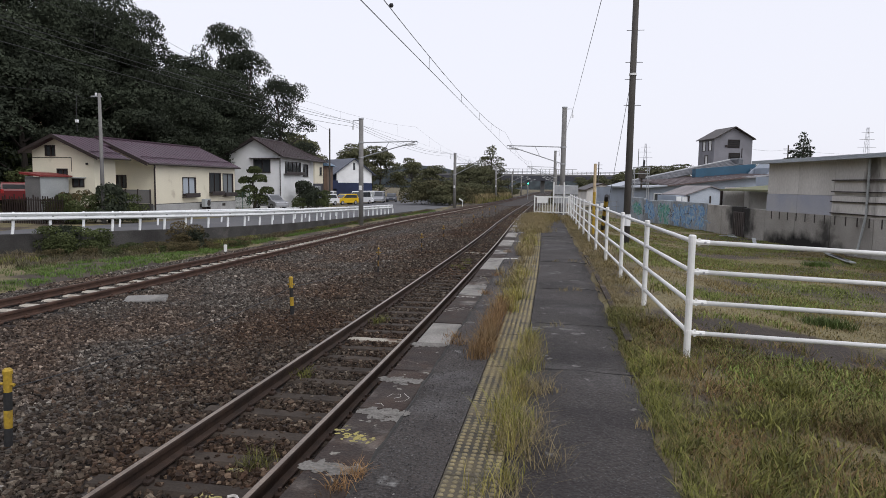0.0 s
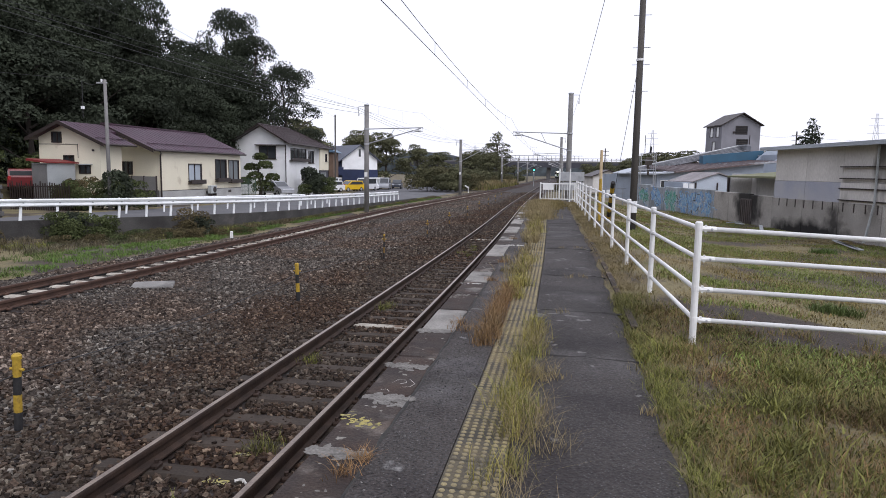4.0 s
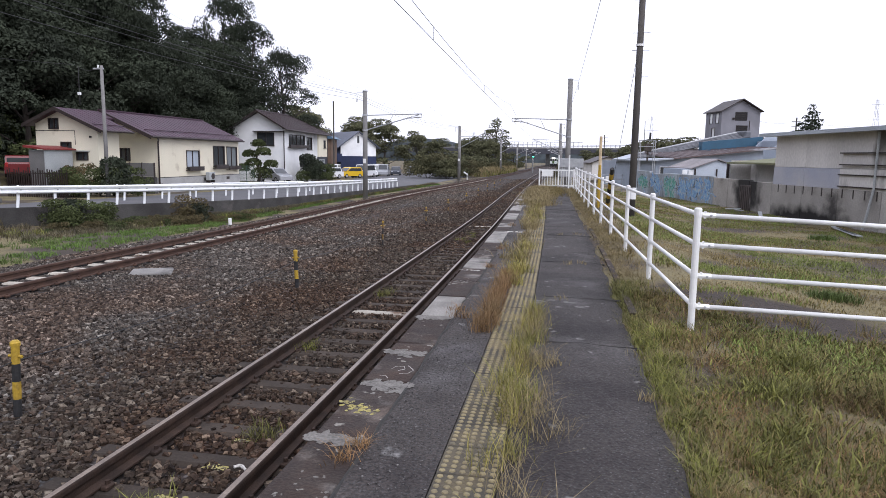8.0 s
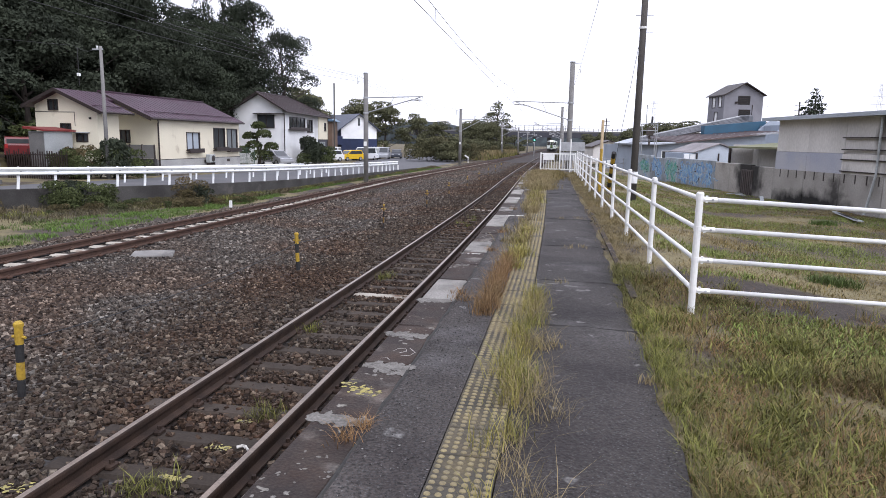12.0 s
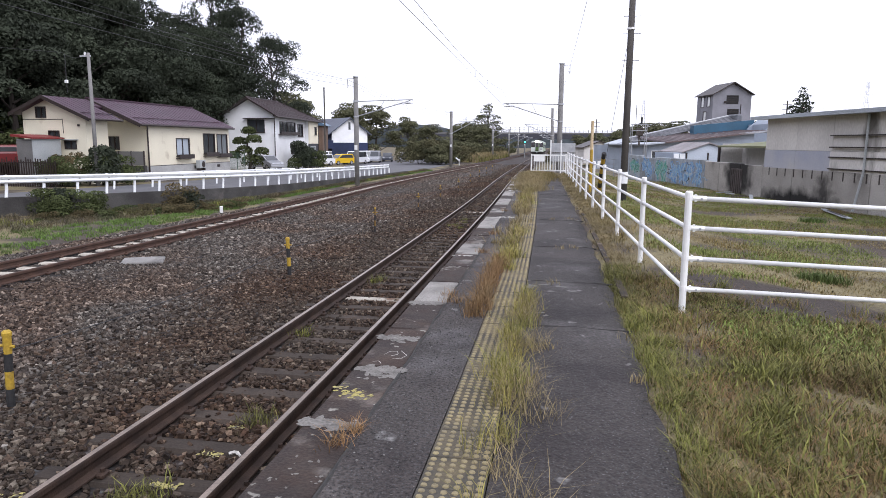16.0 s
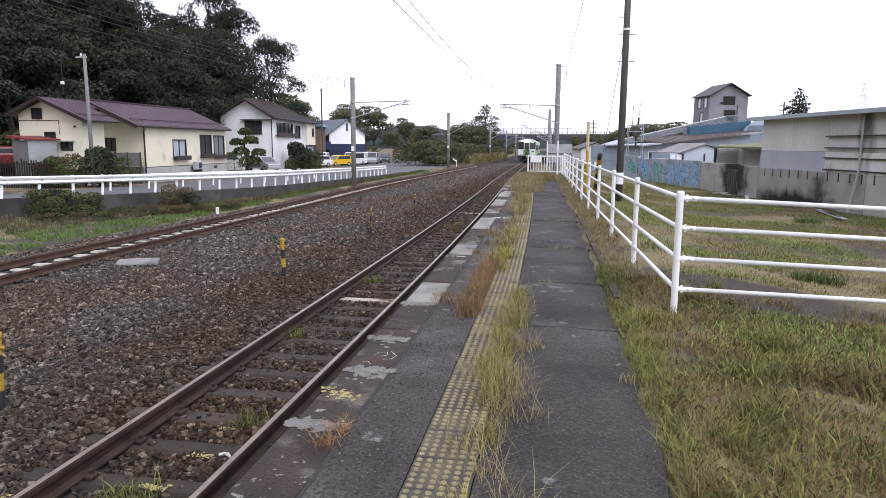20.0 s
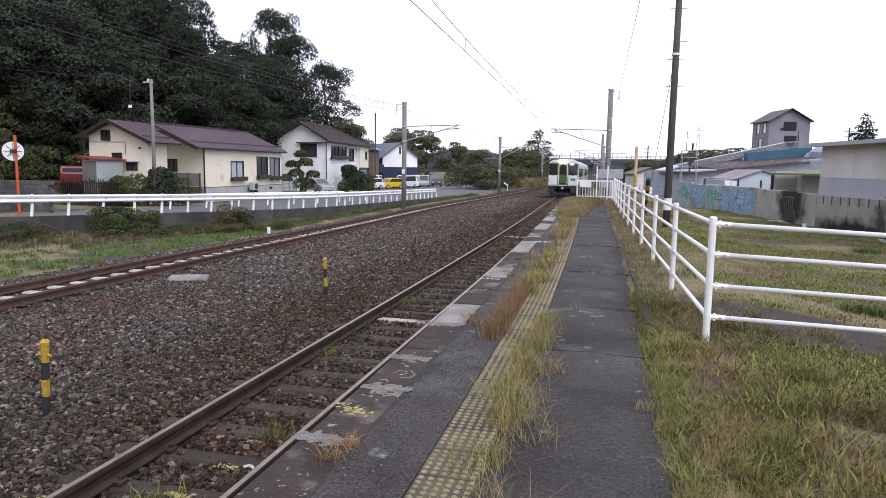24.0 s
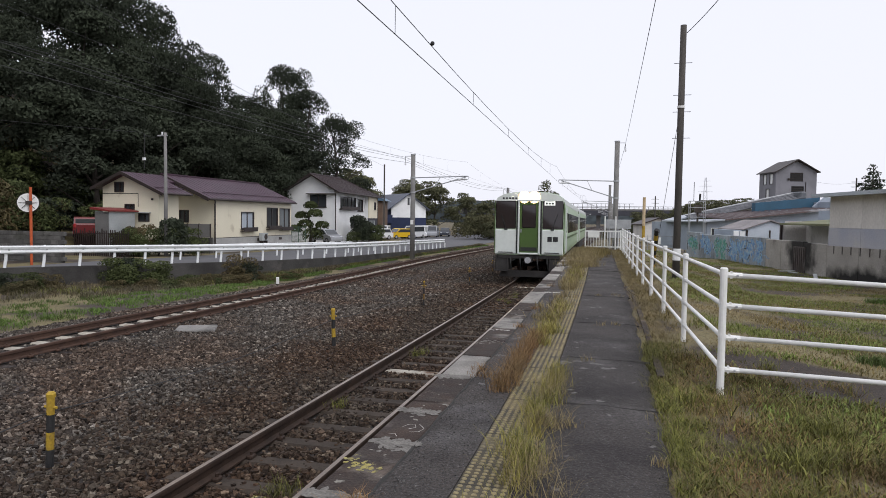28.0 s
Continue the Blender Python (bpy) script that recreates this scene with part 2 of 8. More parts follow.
# ---- lines of the plan, as functions of the way along the track (y) ----
near_x = curve_of([(-60, 0), (5, 0), (10, -0.03), (15, -0.14), (20, -0.27), (27, -0.45), (33, -0.62), (50, -1.1), (67, -1.4), (100, -1.65), (160, -1.9), (260, -2.1), (320, -2.2), (370, -1.0), (430, 4), (600, 40)])
far_x = curve_of([(-60, -6.2), (0, -7.1), (10, -7.3), (20, -7.75), (32, -8.45), (47, -8.7), (55, -8.4), (82, -7.55), (137, -6.9), (260, -6.6), (320, -6.6), (370, -5.4), (430, -0.4), (600, 35.6)])
rail_z = curve_of([(-60, -0.76), (0, -0.78), (8, -0.83), (15, -0.92), (30, -1.14), (60, -1.25), (120, -1.42), (200, -1.7), (400, -2.0), (2000, -3)])
wall_x = curve_of([(-60, -24.8), (0, -24.5), (8, -23.0), (16, -18.4), (20, -15.9), (24, -13.1), (28, -11.4), (36, -11.5), (44, -11.3), (56, -11.2), (80, -11.5), (400, -12)])
hill_x = curve_of([(-80, -26), (22, -25.5), (32, -33), (50, -36), (62, -38), (78, -44), (100, -60), (130, -90), (400, -160)])
road_z = curve_of([(-60, -0.15), (0, -0.2), (20, -0.4), (36, -0.75), (56, -1.08), (75, -1.25), (95, -1.45), (200, -1.9), (400, -2.2)])
street_z = curve_of([(-60, -0.75), (0, -0.8), (20, -0.86), (30, -0.92), (45, -1.14), (56, -1.26), (75, -1.48), (95, -1.7), (200, -2.2), (400, -2.6)])


def smooth(v):
    v = min(max(v, 0.0), 1.0)
    return v * v * (3 - 2 * v)


def hill_z(x, y):
    d = hill_x(y) - x
    return 20 * smooth(d / 34) * (1 - 0.7 * smooth((y - 60) / 60)) + (0.7 * smooth(d / 1.0) if d > 0 else 0)


# ---- materials ----
ASPHALT = mat("worn_asphalt", (0.055, 0.0475, 0.0435), (0.036, 0.0312, 0.0288), 0.55, 0.9, grain=55, grain_amount=0.5, bump=0.8, speck=75, dirt=(0.088, 0.082, 0.078), dirt_scale=0.9, dirt_at=0.55, zone=(0.62, 0.6, 0.62), zone_scale=1.3, zone_at=0.48, lichen=(0.13, 0.125, 0.118), lichen_scale=5.0)
ASPHALT_EDGE = mat("gritty_edge_asphalt", (0.075, 0.0645, 0.0585), (0.0445, 0.0383, 0.035), 0.7, 0.9, grain=55, grain_amount=0.6, bump=0.8, speck=75, dirt=(0.1, 0.094, 0.092), dirt_scale=1.1, dirt_at=0.52, zone=(0.6, 0.58, 0.6), zone_scale=1.6, zone_at=0.52, lichen=(0.15, 0.145, 0.138), lichen_scale=5.0)
ROAD = mat("road_asphalt", (0.12, 0.12, 0.125), (0.095, 0.095, 0.1), 0.5, 0.9, grain=60)
CONCRETE = mat("grey_concrete", (0.26, 0.25, 0.23), (0.19, 0.185, 0.175), 2.2, 0.9, grain=70, dirt=(0.09, 0.085, 0.08), dirt_scale=1.7, dirt_at=0.56)
SLAB = mat("edge_concrete", (0.048, 0.037, 0.031), (0.028, 0.022, 0.02), 4.0, 0.92, grain=60, grain_amount=0.4, bump=0.5, dirt=(0.17, 0.16, 0.145), dirt_scale=2.1, dirt_at=0.575, each=0.2, lichen=(0.2, 0.19, 0.165), lichen_scale=11, zone=(1.0, 0.86, 0.78), zone_scale=3.0)
SLAB_LIGHT = mat("pale_edge_concrete", (0.3, 0.285, 0.26), (0.2, 0.19, 0.172), 4.0, 0.9, grain=60, grain_amount=0.3, bump=0.4, dirt=(0.09, 0.085, 0.078), dirt_scale=2.4, dirt_at=0.54, each=0.15)
DARK_CONCRETE = mat("blackened_concrete", (0.075, 0.072, 0.068), (0.04, 0.038, 0.036), 0.9, 0.95, grain=30, dirt=(0.12, 0.11, 0.1), dirt_scale=0.8, dirt_at=0.6)
BALLAST = mat("ballast_stone", (0.08, 0.071, 0.066), (0.05, 0.045, 0.042), 0.35, 0.92, grain=45, grain_amount=0.5, bump=0.6, island=0.35, palette=[(0.016, 0.014, 0.012), (0.080, 0.063, 0.049), (0.048, 0.040, 0.034), (0.118, 0.097, 0.077), (0.140, 0.128, 0.110), (0.030, 0.025, 0.020), (0.086, 0.066, 0.050), (0.250, 0.231, 0.198)], spec=0.25, zone=(1.05, 0.89, 0.80), zone_scale=0.35, zone_at=0.44)
BALLAST_BROWN = mat("brake_dusted_ballast", (0.058, 0.045, 0.037), (0.038, 0.029, 0.024), 0.35, 0.92, grain=45, grain_amount=0.5, bump=0.6, island=0.4, palette=[(0.012, 0.009, 0.007), (0.058, 0.040, 0.027), (0.034, 0.025, 0.018), (0.080, 0.058, 0.040), (0.090, 0.075, 0.057), (0.021, 0.015, 0.011), (0.064, 0.042, 0.028), (0.165, 0.143, 0.111)], spec=0.25, zone=(1.05, 0.89, 0.79), zone_scale=0.35, zone_at=0.44)
BED = mat("fine_dark_ballast", (0.04, 0.033, 0.029), (0.024, 0.02, 0.018), 0.5, 0.95, grain=9, grain_amount=0.9, bump=1.0, speck=14, zone=(1.06, 0.84, 0.74), zone_scale=0.35, zone_at=0.44)
SLEEPER = mat("stained_concrete_sleeper", (0.056, 0.043, 0.033), (0.035, 0.027, 0.021), 3, 0.95, grain=50, each=0.2)
SLEEPER_PALE = mat("pale_concrete_sleeper", (0.44, 0.41, 0.35), (0.33, 0.3, 0.25), 3, 0.95, grain=50, dirt=(0.14, 0.09, 0.06), dirt_scale=2.5, each=0.15)
RAIL = mat("rusted_rail", (0.056, 0.035, 0.025), (0.032, 0.021, 0.016), 5, 0.75, grain=80, metal=0.2)
RAIL_TOP = mat("worn_rail_head", (0.28, 0.225, 0.18), (0.2, 0.16, 0.13), 4, 0.38, metal=0.55, grain=50, bump=0.05)
RAIL_RUSTY = mat("brown_rusted_rail", (0.085, 0.047, 0.032), (0.058, 0.033, 0.024), 4, 0.8, grain=60)
SOIL = mat("dry_soil", (0.078, 0.061, 0.046), (0.046, 0.037, 0.03), 0.8, 0.95, grain=25, grain_amount=0.5, bump=0.8, dirt=(0.165, 0.14, 0.072), dirt_scale=0.5, dirt_at=0.44, stain=((5.1, 7.7, -0.2), (1.9, 0.95, 2.0), (0.042, 0.033, 0.027)))
GRASS = mat("green_grass", (0.19, 0.145, 0.05), (0.125, 0.1, 0.036), 0.7, 0.8, grain=12, island=0.55, bump=0)
GRASS_FRESH = mat("fresh_green_grass", (0.148, 0.152, 0.034), (0.095, 0.092, 0.026), 0.7, 0.8, grain=12, island=0.65, bump=0)
BANK_GREEN = mat("bank_grass", (0.10, 0.17, 0.03), (0.075, 0.105, 0.026), 0.5, 0.8, grain=12, island=0.4, bump=0)
WORN = mat("worn_pale_concrete", (0.19, 0.18, 0.162), (0.13, 0.122, 0.11), 9, 0.9, grain=60, grain_amount=0.4)
GRASS_DRY = mat("dry_yellow_grass", (0.27, 0.215, 0.11), (0.19, 0.155, 0.075), 0.9, 0.85, grain=12, island=0.4, bump=0)
GRASS_RUST = mat("rusty_dry_weeds", (0.25, 0.145, 0.065), (0.17, 0.115, 0.055), 1.2, 0.85, grain=12, island=0.4, bump=0)
WHITE = mat("white_paint", (0.8, 0.8, 0.78), (0.72, 0.72, 0.7), 3, 0.4, grain=30, grain_amount=0.05, bump=0.05, dirt=(0.5, 0.47, 0.42), dirt_scale=4, dirt_at=0.66)
YELLOW = mat("yellow_paint", (0.42, 0.28, 0.03), (0.34, 0.22, 0.03), 6, 0.6, grain=40, dirt=(0.2, 0.14, 0.05), dirt_scale=9, dirt_at=0.6)
BLACK = mat("black_paint", (0.02, 0.02, 0.022), (0.03, 0.03, 0.03), 6, 0.6)
TACTILE = mat("worn_yellow_tactile_tile", (0.125, 0.1, 0.056), (0.092, 0.077, 0.05), 3, 0.85, grain=60, dirt=(0.06, 0.054, 0.042), dirt_scale=2.2, dirt_at=0.42, each=0.2)
DOT = mat("tactile_dome", (0.27, 0.225, 0.12), (0.19, 0.16, 0.095), 5, 0.8, grain=60, dirt=(0.12, 0.105, 0.075), dirt_scale=3.0, dirt_at=0.55)
POLE_CONCRETE = mat("pole_concrete", (0.23, 0.225, 0.215), (0.17, 0.165, 0.16), 1.5, 0.9, grain=50)
POLE_DARK = mat("dark_weathered_pole", (0.085, 0.078, 0.07), (0.06, 0.055, 0.05), 1.2, 0.9, grain=40, stretch=(4, 4, 0.6))
STEEL = mat("galvanised_steel", (0.42, 0.43, 0.44), (0.33, 0.34, 0.35), 3, 0.5, metal=0.3, grain=40)
WIRE = mat("dark_wire", (0.03, 0.03, 0.032), (0.04, 0.04, 0.04), 5, 0.6, bump=0)
GUARD = mat("white_guard_rail", (0.78, 0.8, 0.8), (0.68, 0.7, 0.7), 2, 0.45, grain=20, grain_amount=0.06, bump=0.05, dirt=(0.4, 0.38, 0.35), dirt_scale=3, dirt_at=0.66)
YELLOW_DULL = mat("dull_yellow_paint", (0.2, 0.115, 0.025), (0.14, 0.085, 0.025), 8, 0.7)
YELLOW_MARK = mat("yellow_track_paint", (0.4, 0.34, 0.1), (0.28, 0.25, 0.1), 20, 0.8, dirt=(0.08, 0.07, 0.055), dirt_scale=22, dirt_at=0.5)
WHITE_MARK = mat("worn_white_marking", (0.62, 0.6, 0.56), (0.5, 0.48, 0.44), 9, 0.85, grain=60, dirt=(0.2, 0.19, 0.17), dirt_scale=7, dirt_at=0.52)

# ---- ground: one sheet to the horizon ----
cols = [lambda y, c=c: c + min(0, hill_x(y) + 36) for c in (-1600, -700, -350, -220, -160, -130, -110, -100, -90, -82, -75, -68, -62, -57, -52, -48, -44, -41, -38, -36)]
cols += [lambda y: hill_x(y) - 1.2, lambda y: hill_x(y) - 0.2, lambda y: hill_x(y) + 0.1]
cols += [lambda y, k=k: wall_x(y) + (hill_x(y) - wall_x(y)) * k for k in (0.8, 0.6, 0.45, 0.3, 0.15)]
cols += [lambda y: wall_x(y) - 0.3, lambda y: wall_x(y) - 0.14, lambda y: wall_x(y) - 0.1]
cols += [lambda y, k=k: wall_x(y) + (far_x(y) - wall_x(y)) * k for k in (0.15, 0.3, 0.45, 0.6)]
cols += [lambda y: far_x(y) - 1.5, far_x, lambda y: far_x(y) + 1.8, lambda y: 0.5 * (near_x(y) + far_x(y)), lambda y: near_x(y) - 1.5, near_x, lambda y: near_x(y) + 1.3]
cols += [lambda y: near_x(y) + 1.6]
cols += [lambda y: near_x(y) + 1.62, lambda y: near_x(y) + 3.2, lambda y: near_x(y) + 3.42]
cols += [lambda y, c=c: c for c in (3.7, 4.0, 4.5, 5.2, 6, 7, 8, 9, 10, 11, 13, 16, 20, 26, 34, 45, 60, 80, 110, 160, 240, 400, 800, 1600)]
ys = list(np.arange(-12, 60, 1.0)) + list(np.arange(60, 160, 4.0)) + list(np.arange(160, 400, 15.0)) + [450, 550, 700, 900, 1200, 1800]
ys = [-900, -400, -200, -120, -80, -60, -45, -30, -20] + ys


def ground_z(x, y, k=None):
    """Height of the ground."""
    r = rail_z(y)
    end = smooth((y - 36.5) / 4)
    if x < hill_x(y):
        return street_z(y) + hill_z(x, y)
    if x < wall_x(y) - 0.12:
        return street_z(y)
    if x < far_x(y) - 1.5:
        return r - 0.12 - 0.12 * smooth((x - wall_x(y)) / 2.5)
    if x < near_x(y) + 1.61:
        return r - 0.29
    field = -0.03 - 0.42 * smooth((x - 3.6) / 4.0)
    if x < near_x(y) + 3.3:
        field = -0.12
    low = min(-0.5, r - 0.1)
    return field * (1 - end) + low * end + 0.05 * noise.noise(Vector((x * 0.7, y * 0.7, 0)))


verts, faces = [], []
for y in ys:
    for c in cols:
        x = c(y)
        verts.append((x, y, ground_z(x, y)))
n = len(cols)
for i in range(len(ys) - 1):
    for k in range(n - 1):
        faces.append((i * n + k, i * n + k + 1, (i + 1) * n + k + 1, (i + 1) * n + k))
ground = tagged(new("ground", raw_mesh("ground", verts, faces, SOIL, True)), "dry soil with thin grass beside the railway", "ground", kind="structure")


def along(f, y0, y1, step, dz=0.0, dx=0.0, zf=rail_z):
    return [(f(y) + dx, y, zf(y) + dz) for y in np.arange(y0, y1 + step / 2, step)]


# ballast bed under both tracks
bed = Geo().sweep([(-9.4, -0.45), (-8.9, -0.26), (-8.2, -0.19), (-5.6, -0.19), (-4.6, -0.24), (-3.0, -0.25), (-1.6, -0.2), (-1.3, -0.19), (1.1, -0.19), (1.45, -0.22), (1.45, -0.5)], along(near_x, -12, 60, 2), False)
bed.sweep([(-9.0, -0.45), (-8.0, -0.22), (-4.6, -0.19), (-1.3, -0.19), (1.3, -0.19), (2.0, -0.4)], along(near_x, 60, 420, 10), False)
tagged(part("ballast_bed", bed, BED, None, smooth=True), "grey-brown crushed stone track bed", "ballast bed", kind="structure")

# ---- tracks ----
HEAD = [(-0.0325, -0.012), (-0.027, 0), (0.027, 0), (0.0325, -0.012), (0.0325, -0.045), (-0.0325, -0.045)]
FOOT = [(-0.02, -0.045), (0.02, -0.045), (0.0085, -0.062), (0.0085, -0.12), (0.0635, -0.138), (0.0635, -0.153), (-0.0635, -0.153), (-0.0635, -0.138), (-0.0085, -0.12), (-0.0085, -0.062)]
tracks = []
for f, head, label in ((near_x, RAIL_TOP, "railway track with worn bright rails on dark concrete sleepers"), (far_x, RAIL_RUSTY, "railway track with rusty rails on pale concrete sleepers")):
    track = thing("track", pose(0, 0, 0), label, "railway track", "tracks of the line", "structure")
    tracks.append(track)
    for side in (-0.566, 0.566):
        way = along(f, -12, 60, 1.5, 0, side) + along(f, 64, 420, 6, 0, side)
        r = part("rail", Geo().sweep(HEAD, way), RAIL if head is RAIL_TOP else RAIL_RUSTY, track, "dark rusty steel rail")
        if head is RAIL_TOP:
            part("running_band", Geo().sweep([(-0.024, -0.001), (-0.022, 0.0012), (0.02, 0.0012), (0.022, -0.001)], way), RAIL_TOP, r, "bright worn running band")
        part("web_and_foot", Geo().sweep(FOOT, way), RAIL if head is RAIL_TOP else RAIL_RUSTY, r, "rust-brown web and foot of the rail")


# ---- sleepers, stones and marks on the track ----
def sleeper_mesh(name, material, half):
    return Geo().soft_box(-half, -0.115, -0.34, half, 0.115, -0.156, 0.03).mesh(name, material)


def clip_mesh(material):
    """Four rail clips on a sleeper."""
    g = Geo()
    for side in (-0.566, 0.566):
        for k in (-1, 1):
            g.soft_box(side + k * 0.1 - 0.035, -0.05, -0.16, side + k * 0.1 + 0.03, 0.05, -0.115, 0.012)
            g.tube([(side + k * 0.1, 0, -0.12), (side + k * 0.1, 0, -0.085)], 0.018, 6)
    return g.mesh("rail_clips", material)


for f, track, material, y0, y1 in ((near_x, tracks[0], SLEEPER, 0.4 - 0.61 * 14, 62), (far_x, tracks[1], SLEEPER_PALE, 4.2 - 0.61 * 18, 92)):
    me = sleeper_mesh("sleeper", material, 1.0 if f is near_x else 0.47)
    clips = clip_mesh(RAIL if f is near_x else RAIL_RUSTY)
    for k in range(int((y1 - y0) / 0.61)):
        y = y0 + 0.61 * k + random.uniform(-0.02, 0.02)
        turn = -math.degrees(math.atan2(f(y + 1) - f(y - 1), 2)) + random.uniform(-0.8, 0.8)
        one = part("sleeper", me, None, track, at=pose(f(y), y, rail_z(y) - random.uniform(0, 0.008), 0, 0, turn))
        if y < 40:
            part("rail_clips", clips, None, one)

mark_rng = random.Random(5)


def blotch(x, y, z, w, h, material, turn=0.0, name="paint_mark", holes=0.25):
    """An uneven patch of paint lying flat."""
    pts = []
    for k in range(16):
        a = 2 * math.pi * k / 16
        r = 1 + mark_rng.uniform(-holes, holes)
        pts.append((0.5 * w * r * math.copysign(abs(math.cos(a)) ** 0.6, math.cos(a)), 0.5 * h * r * math.copysign(abs(math.sin(a)) ** 0.6, math.sin(a))))
    m = pose(x, y, z, 0, 0, turn)
    return Geo().add([m @ Vector((a, b, 0)) for a, b in pts], [tuple(range(16))])



def flakes(x, y, w, h, count, size, seed, turn=0.0, z=0.0012):
    """Flakes of old paint lying close together."""
    r, g = random.Random(seed), Geo()
    for k in range(count):
        a, b = r.uniform(-0.5, 0.5) * w, r.gauss(0, 0.2) * h
        q = size * r.uniform(0.3, 1.0)
        m = pose(x, y, z + 0.00003 * k, 0, 0, turn) @ pose(a, b, 0, 0, 0, r.uniform(0, 360))
        g.add([m @ Vector((q * r.uniform(0.6, 1.3) * math.cos(c * 1.05), 0.6 * q * r.uniform(0.5, 1.3) * math.sin(c * 1.05), 0)) for c in range(6)], [tuple(range(6))])
    return g


for x, y, w, h in ((0.09, 5.05, 0.14, 0.1), (0.12, 4.54, 0.2, 0.1), (0.06, 4.02, 0.2, 0.1), (-0.92, 3.66, 0.3, 0.2)):
    part("paint_mark", flakes(x, y, w, h, 40, 0.03, int(y * 100), 0, rail_z(y) - 0.154), YELLOW_MARK, tracks[0], "flaking yellow paint mark on a sleeper")
part("paint_mark", Geo().tube([(0.27 + 0.03 * k, 4.56 + 0.035 * math.sin(k * 1.15), rail_z(4.5) - 0.15) for k in range(6)], 0.014, 5), WHITE_MARK, tracks[0], "white chalk squiggle on a sleeper")
part("pale_sleeper", Geo().soft_box(-0.48, -0.09, -0.2, 0.52, 0.09, -0.148, 0.01), SLEEPER_PALE, tracks[0], "pale sleeper face", at=pose(near_x(10.1), 10.1, rail_z(10.1)))
part("pale_sleeper", Geo().soft_box(-0.48, -0.1, -0.2, 0.52, 0.1, -0.145, 0.01), SLEEPER_PALE, tracks[0], "pale sleeper face", at=pose(near_x(26), 26, rail_z(26)))

rng = np.random.default_rng(11)
CUBE_V = np.array([(x, y, z) for z in (-0.62, 0.62) for y in (-0.62, 0.62) for x in (-0.62, 0.62)])
CUBE_F = np.array([(0, 2, 1), (1, 2, 3), (4, 5, 6), (5, 7, 6), (0, 1, 4), (1, 5, 4), (2, 6, 3), (3, 6, 7), (0, 4, 2), (2, 4, 6), (1, 3, 5), (3, 7, 5)])
OCT_V = np.array([(1, 0, 0), (-1, 0, 0), (0, 1, 0), (0, -1, 0), (0, 0, 1), (0, 0, -1)], float)
OCT_F = np.array([(0, 2, 4), (2, 1, 4), (1, 3, 4), (3, 0, 4), (2, 0, 5), (1, 2, 5), (3, 1, 5), (0, 3, 5)])


def stones(places, size, base_v, base_f, squash=0.75):
    """Many broken stones as one array of vertices and faces."""
    n = len(places)
    v = base_v[None] * rng.uniform(0.6, 1.3, (n, len(base_v), 1)) * size[:, None, None] * rng.uniform(0.65, 1.2, (n, 1, 3))
    a, b = rng.uniform(0, 2 * np.pi, n), rng.normal(0, 0.8, n)
    ca, sa, cb, sb = np.cos(a)[:, None], np.sin(a)[:, None], np.cos(b)[:, None], np.sin(b)[:, None]
    x, y, z = v[..., 0], v[..., 1], v[..., 2] * squash
    y, z = cb * y - sb * z, sb * y + cb * z
    x, y = ca * x - sa * y, sa * x + ca * y
    v = np.stack([x, y, z], -1) + places[:, None]
    f = base_f[None] + (np.arange(n) * len(base_v))[:, None, None]
    return v.reshape(-1, 3), f.reshape(-1, 3)


def bed_places(n, y0, y1):
    y = y0 + (y1 - y0) * rng.uniform(0, 1, n) ** 1.3
    x = rng.uniform(-9.4, 1.42, n)
    nx = np.interp(y, *TAB_NEAR)
    x = x + nx
    keep = (x > 2.6 - 1.25 * (y + 0.8))
    x, y, nx = x[keep], y[keep], nx[keep]
    fx = np.interp(y, *TAB_FAR)
    z = np.interp(y, *TAB_Z) - 0.2
    inner = np.minimum(np.abs(x - nx), np.abs(x - fx))
    rail = np.abs(inner - 0.566) < 0.09
    is_near = np.abs(x - nx) < np.abs(x - fx)
    start = np.where(is_near, 0.4, 4.2)
    ph = np.abs(((y - start) / 0.61 + 0.5) % 1 - 0.5) * 0.61
    on_sleeper = (inner < 1.02) & (ph < 0.14)
    keep = ~rail & ~(on_sleeper & (rng.uniform(0, 1, len(x)) > np.where(is_near, 0.16, 0.02)))
    z = np.where(inner > 1.1, z + 0.02 - 0.05 * np.clip((inner - 1.3), 0, 1), np.where((inner < 0.5) & ~is_near, z - 0.012, z + 0.02))
    return np.stack([x, y, z], -1)[keep]


tab_y = np.arange(-10, 120, 1.0)
TAB_NEAR = (tab_y, [near_x(y) for y in tab_y])
TAB_FAR = (tab_y, [far_x(y) for y in tab_y])
TAB_Z = (tab_y, [rail_z(y) for y in tab_y])
p1 = bed_places(118000, 1.6, 15)
p2 = bed_places(70000, 14, 46)
p3 = bed_places(30000, 44, 96)
s1 = 0.017 + 0.027 * rng.uniform(0, 1, len(p1)) ** 1.5
s2 = rng.uniform(0.03, 0.058, len(p2))
s3 = rng.uniform(0.055, 0.09, len(p3))
p1[:, 2] += rng.uniform(-0.012, 0.02, len(p1))
p2[:, 2] += rng.uniform(-0.01, 0.02, len(p2))
